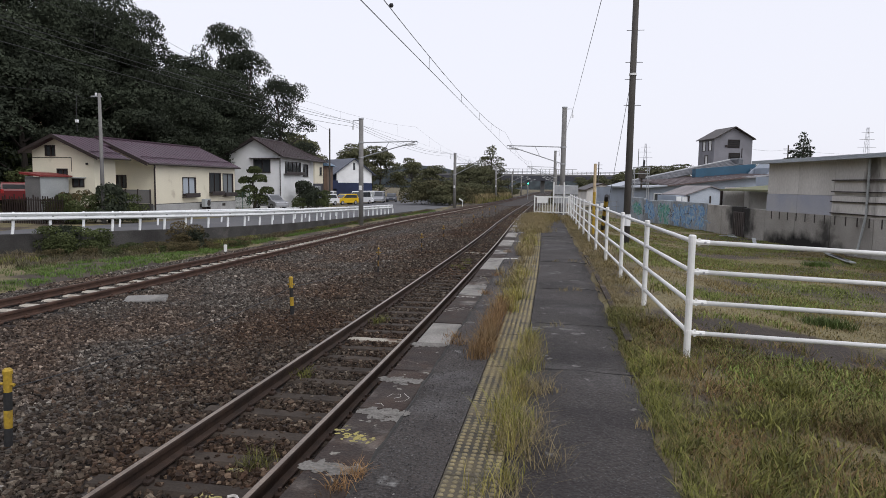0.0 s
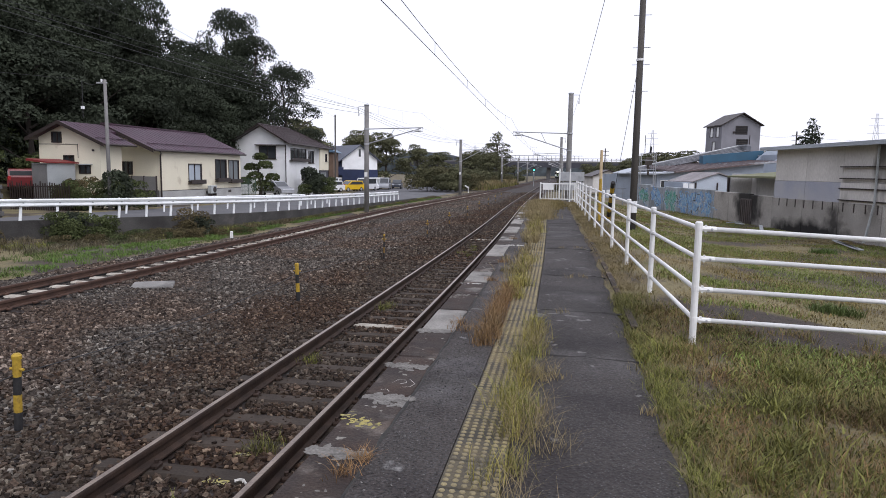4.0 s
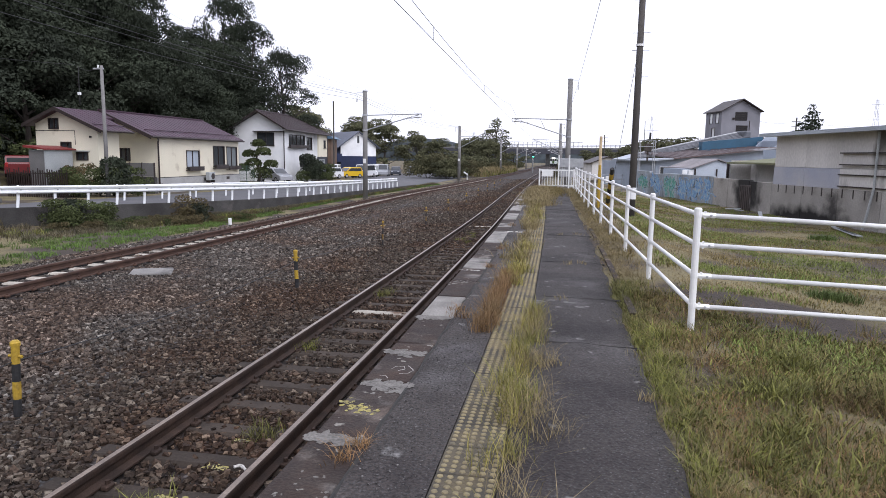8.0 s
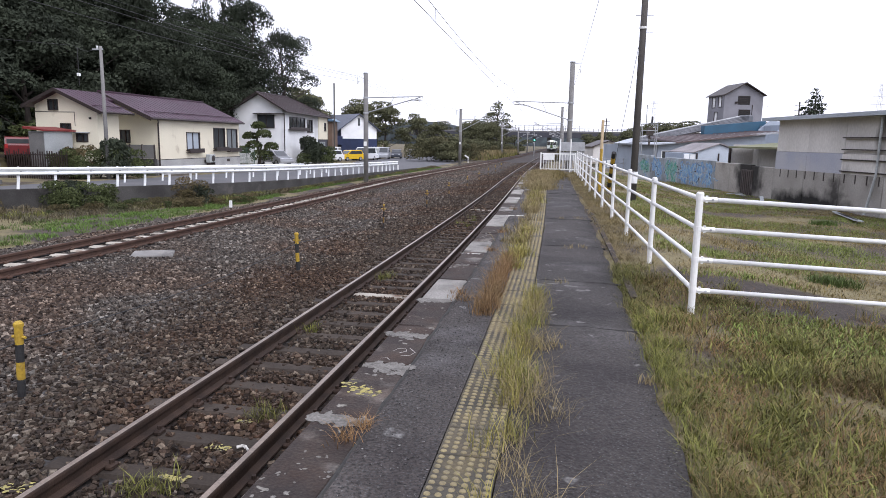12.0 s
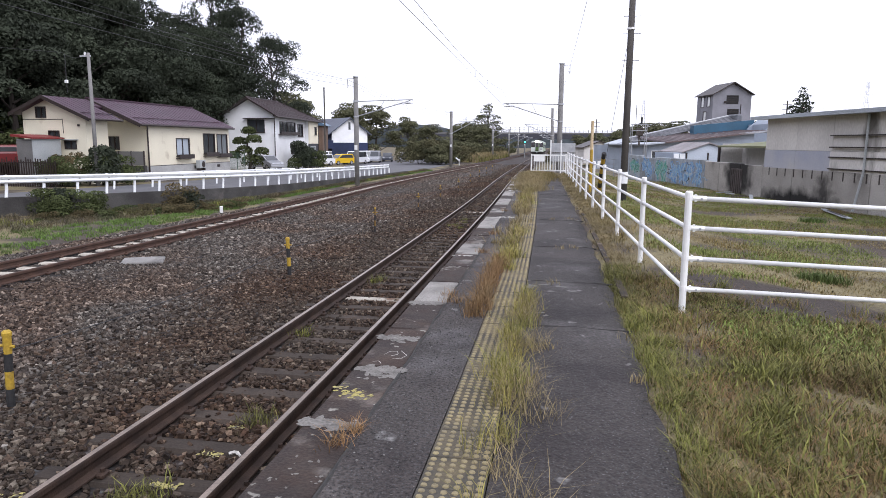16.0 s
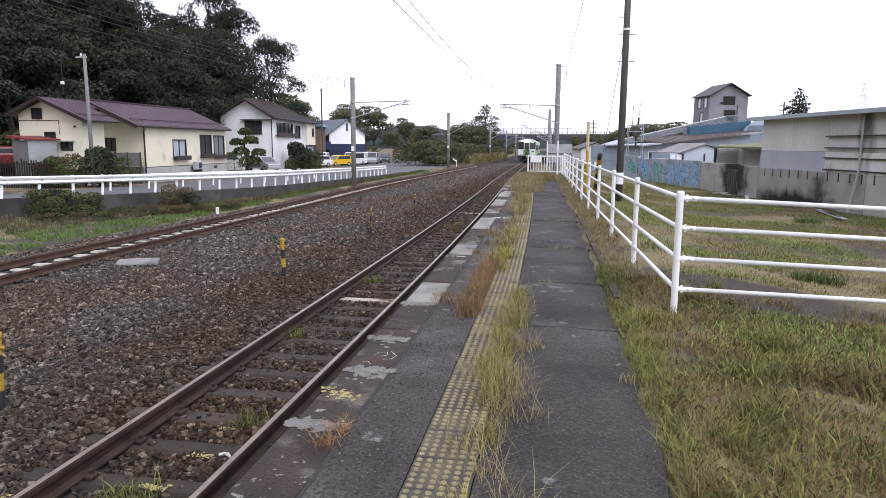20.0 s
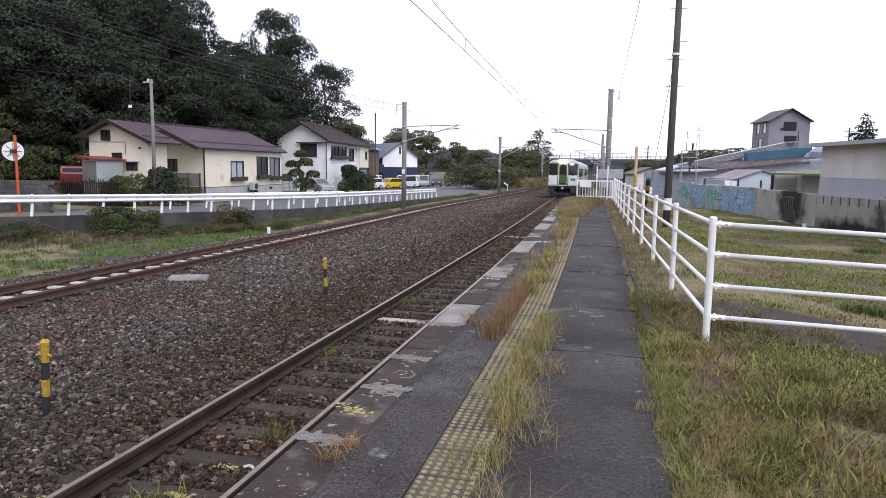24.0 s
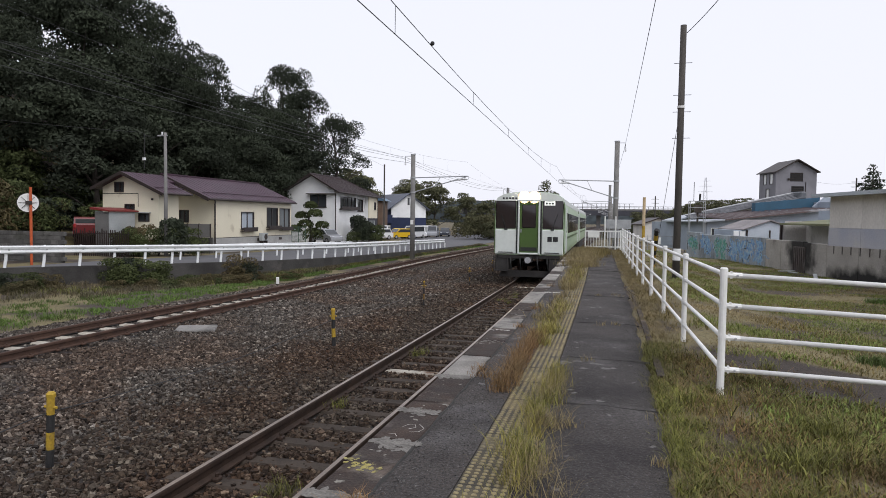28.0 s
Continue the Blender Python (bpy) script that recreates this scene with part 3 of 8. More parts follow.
for name, p, s, bv, bf in (("ballast", p1, s1, CUBE_V, CUBE_F), ("ballast", p2, s2, CUBE_V, CUBE_F), ("ballast", p3, s3, OCT_V, OCT_F)):
    close = p[:, 0] > np.interp(p[:, 1], *TAB_NEAR) - 2.7 + rng.normal(0, 0.45, len(p))
    for k, material, label in ((close, BALLAST_BROWN, "brown dusty ballast stones of the used track"), (~close, BALLAST, "loose crushed grey and rust-brown ballast stones")):
        tagged(new(name, raw_mesh(name, *stones(p[k], s[k], bv, bf, 0.95), material)), label, "ballast", kind="stuff")

# ---- platform ----
EDGE, COPING, TILE0, TILE1, WALK = 1.475, 1.8, 2.21, 2.51, 3.42
platform = thing("platform", pose(0, 0, 0), "low station platform of worn dark asphalt with pale edge slabs", "platform", kind="structure")
way = [(near_x(y), y, 0) for y in np.arange(-12, 35.1, 1)]
part("edge_wall", Geo().sweep([(1.56, -1.4), (1.56, -0.12), (1.85, -0.12), (1.85, -1.4)], way), DARK_CONCRETE, platform, "blackened concrete platform face")
part("core", Geo().sweep([(1.8, -1.2), (1.8, -0.06), (3.4, -0.06), (3.4, -1.2)], way), DARK_CONCRETE, platform)
part("edge_strip", Geo().sweep([(COPING + 0.004, -0.06), (COPING + 0.004, -0.004), (TILE0 - 0.004, 0), (TILE0 - 0.004, -0.06)], way), ASPHALT_EDGE, platform, "worn asphalt between edge slabs and tactile tiles")
walk_rows = []
for y in np.arange(-12, 35.01, 0.13):
    fray = 0.05 * noise.noise(Vector((3, y * 1.7, 0))) + 0.03 * noise.noise(Vector((5, y * 6.0, 0)))
    walk_rows.append([(near_x(y) + a, y, z + 0.006 * noise.noise(Vector((a * 2, y * 1.5, 7)))) for a, z in ((TILE1 + 0.004, 0.0), (2.75, 0.004), (3.0, 0.01), (3.2, 0.004), (WALK - 0.05 + fray, -0.008), (WALK - 0.03 + fray * 1.2, -0.07))])
k6 = [(i * 6 + j, i * 6 + j + 1, i * 6 + j + 7, i * 6 + j + 6) for i in range(len(walk_rows) - 1) for j in range(5)]
part("walkway", raw_mesh("walkway", [p for row in walk_rows for p in row], k6, ASPHALT, True), None, platform, "dark worn asphalt walkway with a frayed edge")
part("kerb", Geo().sweep([(3.46, -0.1), (3.46, 0.004), (3.53, 0.004), (3.53, -0.1)], [(near_x(y), y, 0) for y in np.arange(6.5, 15, 1)]), SLAB, platform, "narrow concrete kerb")

# edge slabs, one by one
def slab_mesh(name, material, length):
    return Geo().soft_box(EDGE, 0.006, -0.13, COPING, length - 0.006, 0.0, 0.014).mesh(name, material)


slab_rng = random.Random(3)
slab_dark, slab_pale = slab_mesh("edge_slab", SLAB, 0.93), slab_mesh("edge_slab", SLAB_LIGHT, 0.93)
for k in range(-10, 38):
    y = 0.37 + 0.93 * k
    pale = k in (6, 9, 12, 13, 15, 17, 18, 20, 21, 23, 25, 27, 30)
    turn = -math.degrees(math.atan2(near_x(y + 1) - near_x(y - 1), 2))
    part("edge_slab", slab_pale if pale else slab_dark, None, platform, "pale newer concrete edge slab" if pale else "", at=pose(near_x(y) + slab_rng.uniform(-0.006, 0.006), y, 0 if k < 10 else slab_rng.uniform(-0.008, 0.003), 0, 0 if k < 10 else slab_rng.uniform(-0.4, 0.4), turn + slab_rng.uniform(-0.4, 0.4)))
# worn ends and flaking paint on the slabs
for k, (x, y, w, h, count, size, material, label) in enumerate((
    (1.62, 3.16, 0.32, 0.12, 110, 0.045, WORN, "pale worn end of an edge slab"), (1.66, 4.05, 0.32, 0.12, 110, 0.045, WORN, "pale worn end of an edge slab"), (1.62, 4.76, 0.3, 0.14, 110, 0.045, WORN, "pale worn end of an edge slab"),
    (1.7, 3.95, 0.2, 0.16, 50, 0.035, WORN, "pale worn patch"), (1.6, 3.62, 0.3, 0.16, 64, 0.024, YELLOW_MARK, "dull yellow flaking paint"), (1.58, 2.35, 0.2, 0.16, 14, 0.02, WORN, "pale lichen spots"),
    (1.66, 2.6, 0.24, 0.4, 18, 0.018, WORN, "pale lichen spots"), (1.62, 5.9, 0.28, 0.12, 90, 0.045, WORN, "pale worn end of an edge slab"), (1.62, 7.75, 0.24, 0.2, 18, 0.03, WORN, "worn white paint"),
    (1.6, 8.6, 0.26, 0.1, 22, 0.03, WHITE_MARK, "worn white paint"), (1.9, 13.4, 0.34, 0.16, 24, 0.06, WHITE_MARK, "worn white paint"), (1.85, 17.5, 0.34, 0.2, 24, 0.06, WHITE_MARK, "worn white paint"), (1.75, 21.0, 0.34, 0.2, 24, 0.06, WHITE_MARK, "worn white paint"))):
    part("worn_paint", flakes(x + near_x(y), y, w, h, count, size, 60 + k, -28 if material is YELLOW_MARK else 0), material, platform, label)
for pts in ([(1.6, 4.36), (1.62, 4.43), (1.68, 4.44), (1.7, 4.38), (1.66, 4.34)], [(1.68, 4.28), (1.74, 4.3), (1.76, 4.37), (1.7, 4.46)], [(1.56, 4.2), (1.6, 4.22), (1.63, 4.17)]):
    part("worn_marking", Geo().tube([(x, y, -0.009) for x, y in pts], 0.0105, 5), WHITE_MARK, platform, "worn white painted stroke")

# tactile tiles with domes
g = Geo().soft_box(0.002, 0.002, -0.05, 0.298, 0.298, 0.004, 0.004)
tile_mesh = g.mesh("tactile_tile", TACTILE)
g = Geo()
for i in range(6):
    for j in range(6):
        x, y = 0.028 + 0.0488 * i, 0.028 + 0.0488 * j
        g.tube([(x, y, 0.003), (x, y, 0.0085), (x, y, 0.0095)], [0.0175, 0.0135, 0.006], 8)
dome_mesh = g.mesh("tactile_domes", DOT)
for k in range(-30, 117):
    y = -0.1 + 0.3 * k
    x = near_x(y + 0.15) + TILE0
    tile = part("tactile_tile", tile_mesh, None, platform, at=pose(x, y, slab_rng.uniform(-0.003, 0.002), 0, 0, -math.degrees(math.atan2(near_x(y + 1) - near_x(y - 1), 2))))
    part("tactile_domes", dome_mesh, None, tile)
# cracks and joints across the walkway
CRACK = mat("joint_filler", (0.035, 0.034, 0.033), (0.05, 0.048, 0.044), 9, 0.95)
for y in (5.3, 7.1, 9.6, 13.0, 19.5):
    pts = [(near_x(y) + 2.53 + 0.089 * k, y + 0.02 * math.sin(k * 0.7 + y) + slab_rng.uniform(-0.012, 0.012), 0.0 if 0 < k < 9 else -0.008) for k in range(11)]
    part("joint", Geo().tube(pts, 0.013, 5), CRACK, platform, "dark joint across the asphalt")
crack = []
for k in range(90):
    y = 1.2 + 0.16 * k
    crack.append((near_x(y) + COPING + 0.002 + slab_rng.uniform(-0.008, 0.012), y, -0.006 + slab_rng.uniform(-0.002, 0.002)))
part("joint", Geo().tube(crack, [0.008 + 0.006 * ((k * 7) % 5) / 4 for k in range(90)], 5), CRACK, platform, "dark open joint behind the edge slabs")
# pebbles on the asphalt
GRIT = mat("mixed_grit", (0.08, 0.076, 0.072), (0.05, 0.048, 0.046), 3, 0.9, palette=[(0.02, 0.02, 0.021), (0.05, 0.047, 0.046), (0.035, 0.033, 0.033), (0.075, 0.07, 0.066), (0.045, 0.043, 0.042), (0.1, 0.096, 0.09), (0.03, 0.029, 0.029), (0.26, 0.25, 0.235)], bump=0)
gy = 1.5 + 12 * rng.uniform(0, 1, 15000) ** 1.6
gx = np.interp(gy, *TAB_NEAR) + np.where(rng.uniform(0, 1, 15000) < 0.32, rng.uniform(1.82, 2.2, 15000), rng.uniform(2.53, 3.36, 15000))
pp = np.stack([gx, gy, np.full(15000, 0.001)], -1)
tagged(new("grit", raw_mesh("grit", *stones(pp, rng.uniform(0.004, 0.009, 15000) * rng.uniform(0.6, 1.0, 15000), OCT_V, OCT_F, 0.5), GRIT)), "mixed grit standing out of the worn asphalt", "grit", kind="stuff")

# ---- white pipe fence on the platform ----
fence_x = curve_of([(0, 4.14), (6.2, 3.94), (8.7, 3.85), (11.2, 3.79), (13.7, 3.71), (18.7, 3.57), (33.7, 3.26)])
FENCE_Y = [6.2 + 2.5 * k for k in range(12)]
pipe_fence = thing("pipe_fence", pose(0, 0, 0), "white painted steel pipe fence along the platform", "fence")
RAILS_Z = (1.047, 0.777, 0.497, 0.215)


def fence_post(x, y, h=1.07):
    g = Geo().tube([(x, y, -0.25), (x, y, h - 0.03)], 0.031, 14)
    g.tube([(x, y, h - 0.05), (x, y, h - 0.012), (x, y, h)], [0.034, 0.034, 0.024], 14)
    return g


for k, y in enumerate(FENCE_Y):
    p = part("post", fence_post(fence_x(y), y), WHITE, pipe_fence, smooth=False)
    for z in RAILS_Z:
        part("clamp", Geo().tube([(fence_x(y), y, z - 0.055), (fence_x(y), y, z - 0.015)], 0.035, 12), WHITE, p)
for z in RAILS_Z:
    for a, b in zip(FENCE_Y, FENCE_Y[1:]):
        part("rail_pipe", Geo().tube([(fence_x(a) - 0.0, a, z - 0.035), (fence_x(b), b, z - 0.035)], 0.0215, 12), WHITE, pipe_fence, smooth=True)
corner = (fence_x(FENCE_Y[0]), FENCE_Y[0])
side_fence = thing("pipe_fence", pose(0, 0, 0), "white painted steel pipe fence turning off across the grass", "fence")
end, drop = (9.6, 6.85), 0.26
for z in RAILS_Z:
    a, b = Vector((*corner, z - 0.04)), Vector((*end, z - 0.04 - drop))
    d = (b - a).normalized()
    r = part("rail_pipe", Geo().tube([a + d * 0.1, b], 0.0215, 12), WHITE, side_fence, smooth=True)
    part("bracket", Geo().tube([a + d * 0.03, a + d * 0.15], 0.025, 8).box(a.x + 0.05, a.y - 0.012, a.z - 0.032, a.x + 0.068, a.y + 0.012, a.z + 0.032), WHITE, r, "bolted pipe bracket")
    part("bolt", Geo().tube([a + d * 0.11 + Vector((0, -0.035, 0)), a + d * 0.11 + Vector((0, -0.024, 0))], 0.011, 6), STEEL, r)
part("post", fence_post(*end, 0.81), WHITE, side_fence)

# ---- building tools ----
CREAM = mat("cream_siding", (0.74, 0.69, 0.54), (0.7, 0.65, 0.51), 0.8, 0.75, grain=20, grain_amount=0.06, dirt=(0.5, 0.44, 0.33), dirt_scale=0.9, dirt_at=0.62)
HOUSE_WHITE = mat("white_siding", (0.82, 0.83, 0.83), (0.74, 0.75, 0.75), 1, 0.7, grain=20, grain_amount=0.06)
NAVY = mat("navy_siding", (0.02, 0.03, 0.075), (0.017, 0.025, 0.06), 1, 0.7)
DARK_WALL = mat("dark_ground_floor_wall", (0.06, 0.062, 0.075), (0.05, 0.05, 0.06), 1, 0.8)
FOUNDATION = mat("painted_foundation", (0.42, 0.42, 0.41), (0.34, 0.34, 0.33), 1, 0.9)
ROOF_PURPLE = mat("maroon_metal_roof", (0.058, 0.025, 0.042), (0.046, 0.022, 0.035), 1, 0.45, grain=20, grain_amount=0.1, bump=0.05)
ROOF_BROWN = mat("brown_metal_roof", (0.045, 0.03, 0.032), (0.036, 0.025, 0.026), 1, 0.5, grain=20, grain_amount=0.1)
ROOF_NAVY = mat("slate_blue_roof", (0.08, 0.09, 0.12), (0.065, 0.075, 0.1), 1, 0.5, grain=20, grain_amount=0.1)
RED_ROOF = mat("red_shed_roof", (0.2, 0.03, 0.028), (0.16, 0.026, 0.025), 2, 0.5)
TRIM_DARK = mat("dark_bronze_trim", (0.035, 0.025, 0.022), (0.03, 0.022, 0.02), 3, 0.5)
GREY_PANEL = mat("grey_panel", (0.16, 0.155, 0.15), (0.13, 0.128, 0.125), 1, 0.7)
SHED_GREY = mat("pale_shed_sheet", (0.4, 0.42, 0.42), (0.34, 0.36, 0.36), 1, 0.6)
PANE = glass("window_pane", (0.045, 0.05, 0.055), 0.06)
PANE_PALE = glass("curtained_pane", (0.42, 0.47, 0.52), 0.12)
PANE_HALF = glass("dim_curtained_pane", (0.2, 0.22, 0.23), 0.1)
CURTAIN = mat("drawn_curtain", (0.4, 0.4, 0.38), (0.33, 0.33, 0.31), 8, 0.9, stretch=(1, 1, 0.1))
ORANGE = mat("orange_painted_pole", (0.5, 0.1, 0.03), (0.42, 0.085, 0.03), 3, 0.5)


def wall_cells(axis, at, thick, a0, a1, z0, z1, holes=()):
    """A wall in the plane axis = at, from a0 to a1, with holes (a, b, low, high) cut through it."""
    g, index = Geo(), {}
    cuts_a = sorted({a0, a1, *[v for h in holes for v in h[:2]]})
    cuts_z = sorted({z0, z1, *[v for h in holes for v in h[2:]]})

    def corner_at(i, j, k):
        if (i, j, k) not in index:
            d = (at - thick if k else at) if axis == "x" else (at + thick if k else at)
            index[i, j, k] = len(g.v)
            g.v.append((d, cuts_a[i], cuts_z[j]) if axis == "x" else (cuts_a[i], d, cuts_z[j]))
        return index[i, j, k]

    def solid(i, j):
        if not (0 <= i < len(cuts_a) - 1 and 0 <= j < len(cuts_z) - 1):
            return False
        ma, mz = (cuts_a[i] + cuts_a[i + 1]) / 2, (cuts_z[j] + cuts_z[j + 1]) / 2
        return not any(h[0] < ma < h[1] and h[2] < mz < h[3] for h in holes)

    for i in range(len(cuts_a) - 1):
        for j in range(len(cuts_z) - 1):
            if not solid(i, j):
                continue
            for k in (0, 1):
                g.f.append(tuple(corner_at(p, q, k) for p, q in ((i, j), (i + 1, j), (i + 1, j + 1), (i, j + 1))))
            for di, dj, (p, q) in ((-1, 0, ((i, j), (i, j + 1))), (1, 0, ((i + 1, j), (i + 1, j + 1))), (0, -1, ((i, j), (i + 1, j))), (0, 1, ((i, j + 1), (i + 1, j + 1)))):
                if not solid(i + di, j + dj):
                    g.f.append((corner_at(*p, 0), corner_at(*q, 0), corner_at(*q, 1), corner_at(*p, 1)))
    return g


def window(parent, axis, at, a, b, low, high, bars=1, frame=TRIM_DARK, sill=True, curtain=0.0, pane=None, label="dark-framed sliding window"):
    """A framed sliding window in a hole of a wall; it faces +x or -y."""
    out = 1 if axis == "x" else -1

    def slab(p, q, u, v, d0, d1):
        d0, d1 = sorted((at + out * d0, at + out * d1))
        return (d0, p, u, d1, q, v) if axis == "x" else (p, d0, u, q, d1, v)

    g, t = Geo(), 0.06
    for p, q, u, v in ((a, b, low, low + t), (a, b, high - t, high), (a, a + t, low + t, high - t), (b - t, b, low + t, high - t)):
        g.box(*slab(p, q, u, v, -0.1, 0.035))
    w = part("window", g, frame, parent, label)
    step = (b - a) / (bars + 1)
    for k in range(bars + 1):
        p0, p1 = a + k * step, a + (k + 1) * step
        part("pane", Geo().box(*slab(p0 + 0.04, p1 - 0.04, low + 0.04, high - 0.04, -0.06 - 0.02 * (k % 2), -0.05 - 0.02 * (k % 2))), pane or PANE, w)
        if k:
            part("sash", Geo().box(*slab(p0 - 0.03, p0 + 0.03, low + t, high - t, -0.08, 0.0)), frame, w)
    if curtain:
        part("curtain", Geo().box(*slab(a + t, a + t + (b - a - 2 * t) * curtain, low + t, high - t, -0.16, -0.14)), CURTAIN, w)
    if sill:
        part("sill", Geo().box(*slab(a - 0.06, b + 0.06, low - 0.05, low, -0.02, 0.09)), frame, w)
    return w


def roof_slope(ridge, eave, y0, y1, thick, ribs, material, parent, name="roof_plane", label=""):
    """One sloping metal roof plane between (x, z) of its ridge and its eave, with standing seams."""
    (rx, rz), (ex, ez) = ridge, eave
    g = Geo().add([(rx, y0, rz), (ex, y0, ez), (ex, y1, ez), (rx, y1, rz), (rx, y0, rz - thick), (ex, y0, ez - thick), (ex, y1, ez - thick), (rx, y1, rz - thick)], [(0, 1, 2, 3), (7, 6, 5, 4), (0, 4, 5, 1), (1, 5, 6, 2), (2, 6, 7, 3), (3, 7, 4, 0)])
    r = part(name, g, material, parent, label)
    for k in range(ribs + 1):
        y = y0 + (y1 - y0) * k / ribs
        part("seam", Geo().add([(rx, y - 0.02, rz), (rx, y + 0.02, rz), (ex, y + 0.02, ez), (ex, y - 0.02, ez), (rx, y - 0.02, rz + 0.014), (rx, y + 0.02, rz + 0.014), (ex, y + 0.02, ez + 0.014), (ex, y - 0.02, ez + 0.014)], [(4, 5, 6, 7), (0, 1, 5, 4), (2, 3, 7, 6), (1, 2, 6, 5), (3, 0, 4, 7)]), material, r)
    return r


# ---- cream single-storey house ----
house = thing("house", pose(0, 0, 0), "cream single-storey house with a maroon metal roof", "house")
zb, RX, RZ, PITCH = -1.15, -26.0, 4.02, 0.44


def slope_z(x, lift=0.0):
    """Height of the cream house's roof over x."""
    return RZ - PITCH * abs(x - RX) + lift


def gable(x0, x1, z0, lift=-0.12):
    return [(x0, z0), (x1, z0), (x1, slope_z(x1, lift)), (RX, slope_z(RX, lift)), (x0, slope_z(x0, lift))]


holes = [(41.9, 43.6, 0.5, 1.71), (45.46, 47.15, 0.6, 2.08), (47.45, 49.1, 0.5, 2.06)]
part("front_wall", wall_cells("x", -22.8, 0.16, 38.7, 49.4, -0.1, slope_z(-22.8, -0.12), holes), CREAM, house)
part("foundation", Geo().box(-22.95, 38.7, zb, -22.77, 49.4, -0.1), FOUNDATION, house, "pale grey foundation band")
part("foundation_vent", Geo().box(-22.772, 44.05, -0.42, -22.76, 44.5, -0.22), TRIM_DARK, house)
part("foundation_vent", Geo().box(-22.772, 47.3, -0.42, -22.76, 47.75, -0.22), TRIM_DARK, house)
part("string_course", Geo().box(-22.8, 38.72, -0.1, -22.765, 49.4, -0.06), TRIM_DARK, house)
for k, (a, b, lo, hi) in enumerate(holes):
    w = window(house, "x", -22.8, a, b, lo, hi, 1, pane=(PANE_PALE, None, PANE_HALF)[k])
    part("flower_rail", Geo().box(-22.79, a - 0.1, lo - 0.2, -22.5, b + 0.1, lo - 0.15).box(-22.52, a - 0.1, lo - 0.15, -22.49, b + 0.1, lo + 0.1), TRIM_DARK, w, "dark window box rail")
side_holes = [(-25.5, -24.76, 0.93, 1.78)]
part("gable_wall", wall_cells("y", 38.7, 0.16, -25.8, -22.96, zb, 2.5, side_holes), CREAM, house)
part("gable_peak", Geo().prism([(-25.8, 2.5), (-22.96, 2.5), (-22.96, slope_z(-22.96, -0.12)), (-25.8, slope_z(-25.8, -0.12))], 0.16, pose(0, 38.7, 0)), CREAM, house)
window(house, "y", 38.7, *side_holes[0], 1, sill=False)
part("gable_wall", Geo().prism(gable(-29.2, -22.96, zb), 0.16, pose(0, 49.24, 0)), CREAM, house)
part("back_wall", Geo().box(-29.2, 36.1, zb, -29.04, 49.24, slope_z(-29.2, -0.15)), CREAM, house)
MAIN_LIFT = 0.09
for s, eave in ((1, -22.5), (-1, -29.6)):
    roof_slope((RX, RZ + MAIN_LIFT), (eave, slope_z(eave, MAIN_LIFT)), 37.6, 49.65, 0.1, 24, ROOF_PURPLE, house, label="maroon standing-seam roof plane")
part("ridge_cap", Geo().box(RX - 0.12, 37.6, RZ + MAIN_LIFT - 0.02, RX + 0.12, 49.65, RZ + MAIN_LIFT + 0.06), ROOF_PURPLE, house)
part("gutter", Geo().tube([(-22.44, 37.6, slope_z(-22.5)), (-22.44, 49.65, slope_z(-22.5))], 0.06, 8), TRIM_DARK, house)
part("downpipe", Geo().tube([(-22.44, 38.2, 2.42), (-22.6, 38.5, 2.3), (-22.74, 38.66, 2.15), (-22.74, 38.66, zb)], 0.05, 8), TRIM_DARK, house)
part("verge_board", Geo().prism([(RX, RZ - 0.14), (-22.5, slope_z(-22.5, -0.14)), (-22.5, slope_z(-22.5, 0.1)), (RX, RZ + 0.1)], 0.05, pose(0, 37.55, 0)), TRIM_DARK, house)
part("soffit", Geo().add([(RX, 37.62, RZ - 0.06), (-22.5, 37.62, slope_z(-22.5, -0.06)), (-22.5, 38.7, slope_z(-22.5, -0.06)), (RX, 38.7, RZ - 0.06)], [(0, 1, 2, 3)]), CREAM, house)
part("snow_bar", Geo().tube([(-23.2, 38.0, slope_z(-23.2, 0.16)), (-23.2, 49.4, slope_z(-23.2, 0.16))], 0.03, 5), ROOF_PURPLE, house)
# its projecting end
holes = [(-26.92, -26.24, 2.78, 3.42), (-26.19, -25.47, 1.7, 2.07), (-25.2, -24.42, 1.0, 1.5)]
x0, x1 = -27.8, -23.75
part("gable_wall", wall_cells("y", 34.4, 0.16, x0, x1, zb, 2.7, holes[1:]), CREAM, house)
a, b, lo, hi = holes[0]
upper = Geo().prism([(x0, 2.7), (a, 2.7), (a, slope_z(a, -0.12)), (x0, slope_z(x0, -0.12))], 0.16, pose(0, 34.4, 0))
upper.prism([(b, 2.7), (x1, 2.7), (x1, slope_z(x1, -0.12)), (RX, slope_z(RX, -0.12)), (b, slope_z(b, -0.12))], 0.16, pose(0, 34.4, 0))
upper.box(a, 34.4, 2.7, b, 34.56, lo).prism([(a, hi), (b, hi), (b, slope_z(b, -0.12)), (a, slope_z(a, -0.12))], 0.16, pose(0, 34.4, 0))
part("gable_peak", upper, CREAM, house)
for a, b, lo, hi in holes:
    window(house, "y", 34.4, a, b, lo, hi, 1, sill=False)
part("side_wall", Geo().box(x1 - 0.16, 34.56, zb, x1, 36.1, slope_z(x1, -0.12)), CREAM, house)
part("side_wall", Geo().box(x0, 34.56, zb, x0 + 0.16, 36.1, slope_z(x0, -0.12)), CREAM, house)
part("inner_wall", Geo().box(-25.96, 36.1, zb, x1, 36.26, 2.6), CREAM, house)
part("inner_wall", Geo().box(-25.96, 36.26, zb, -25.8, 38.86, 3.4), CREAM, house)
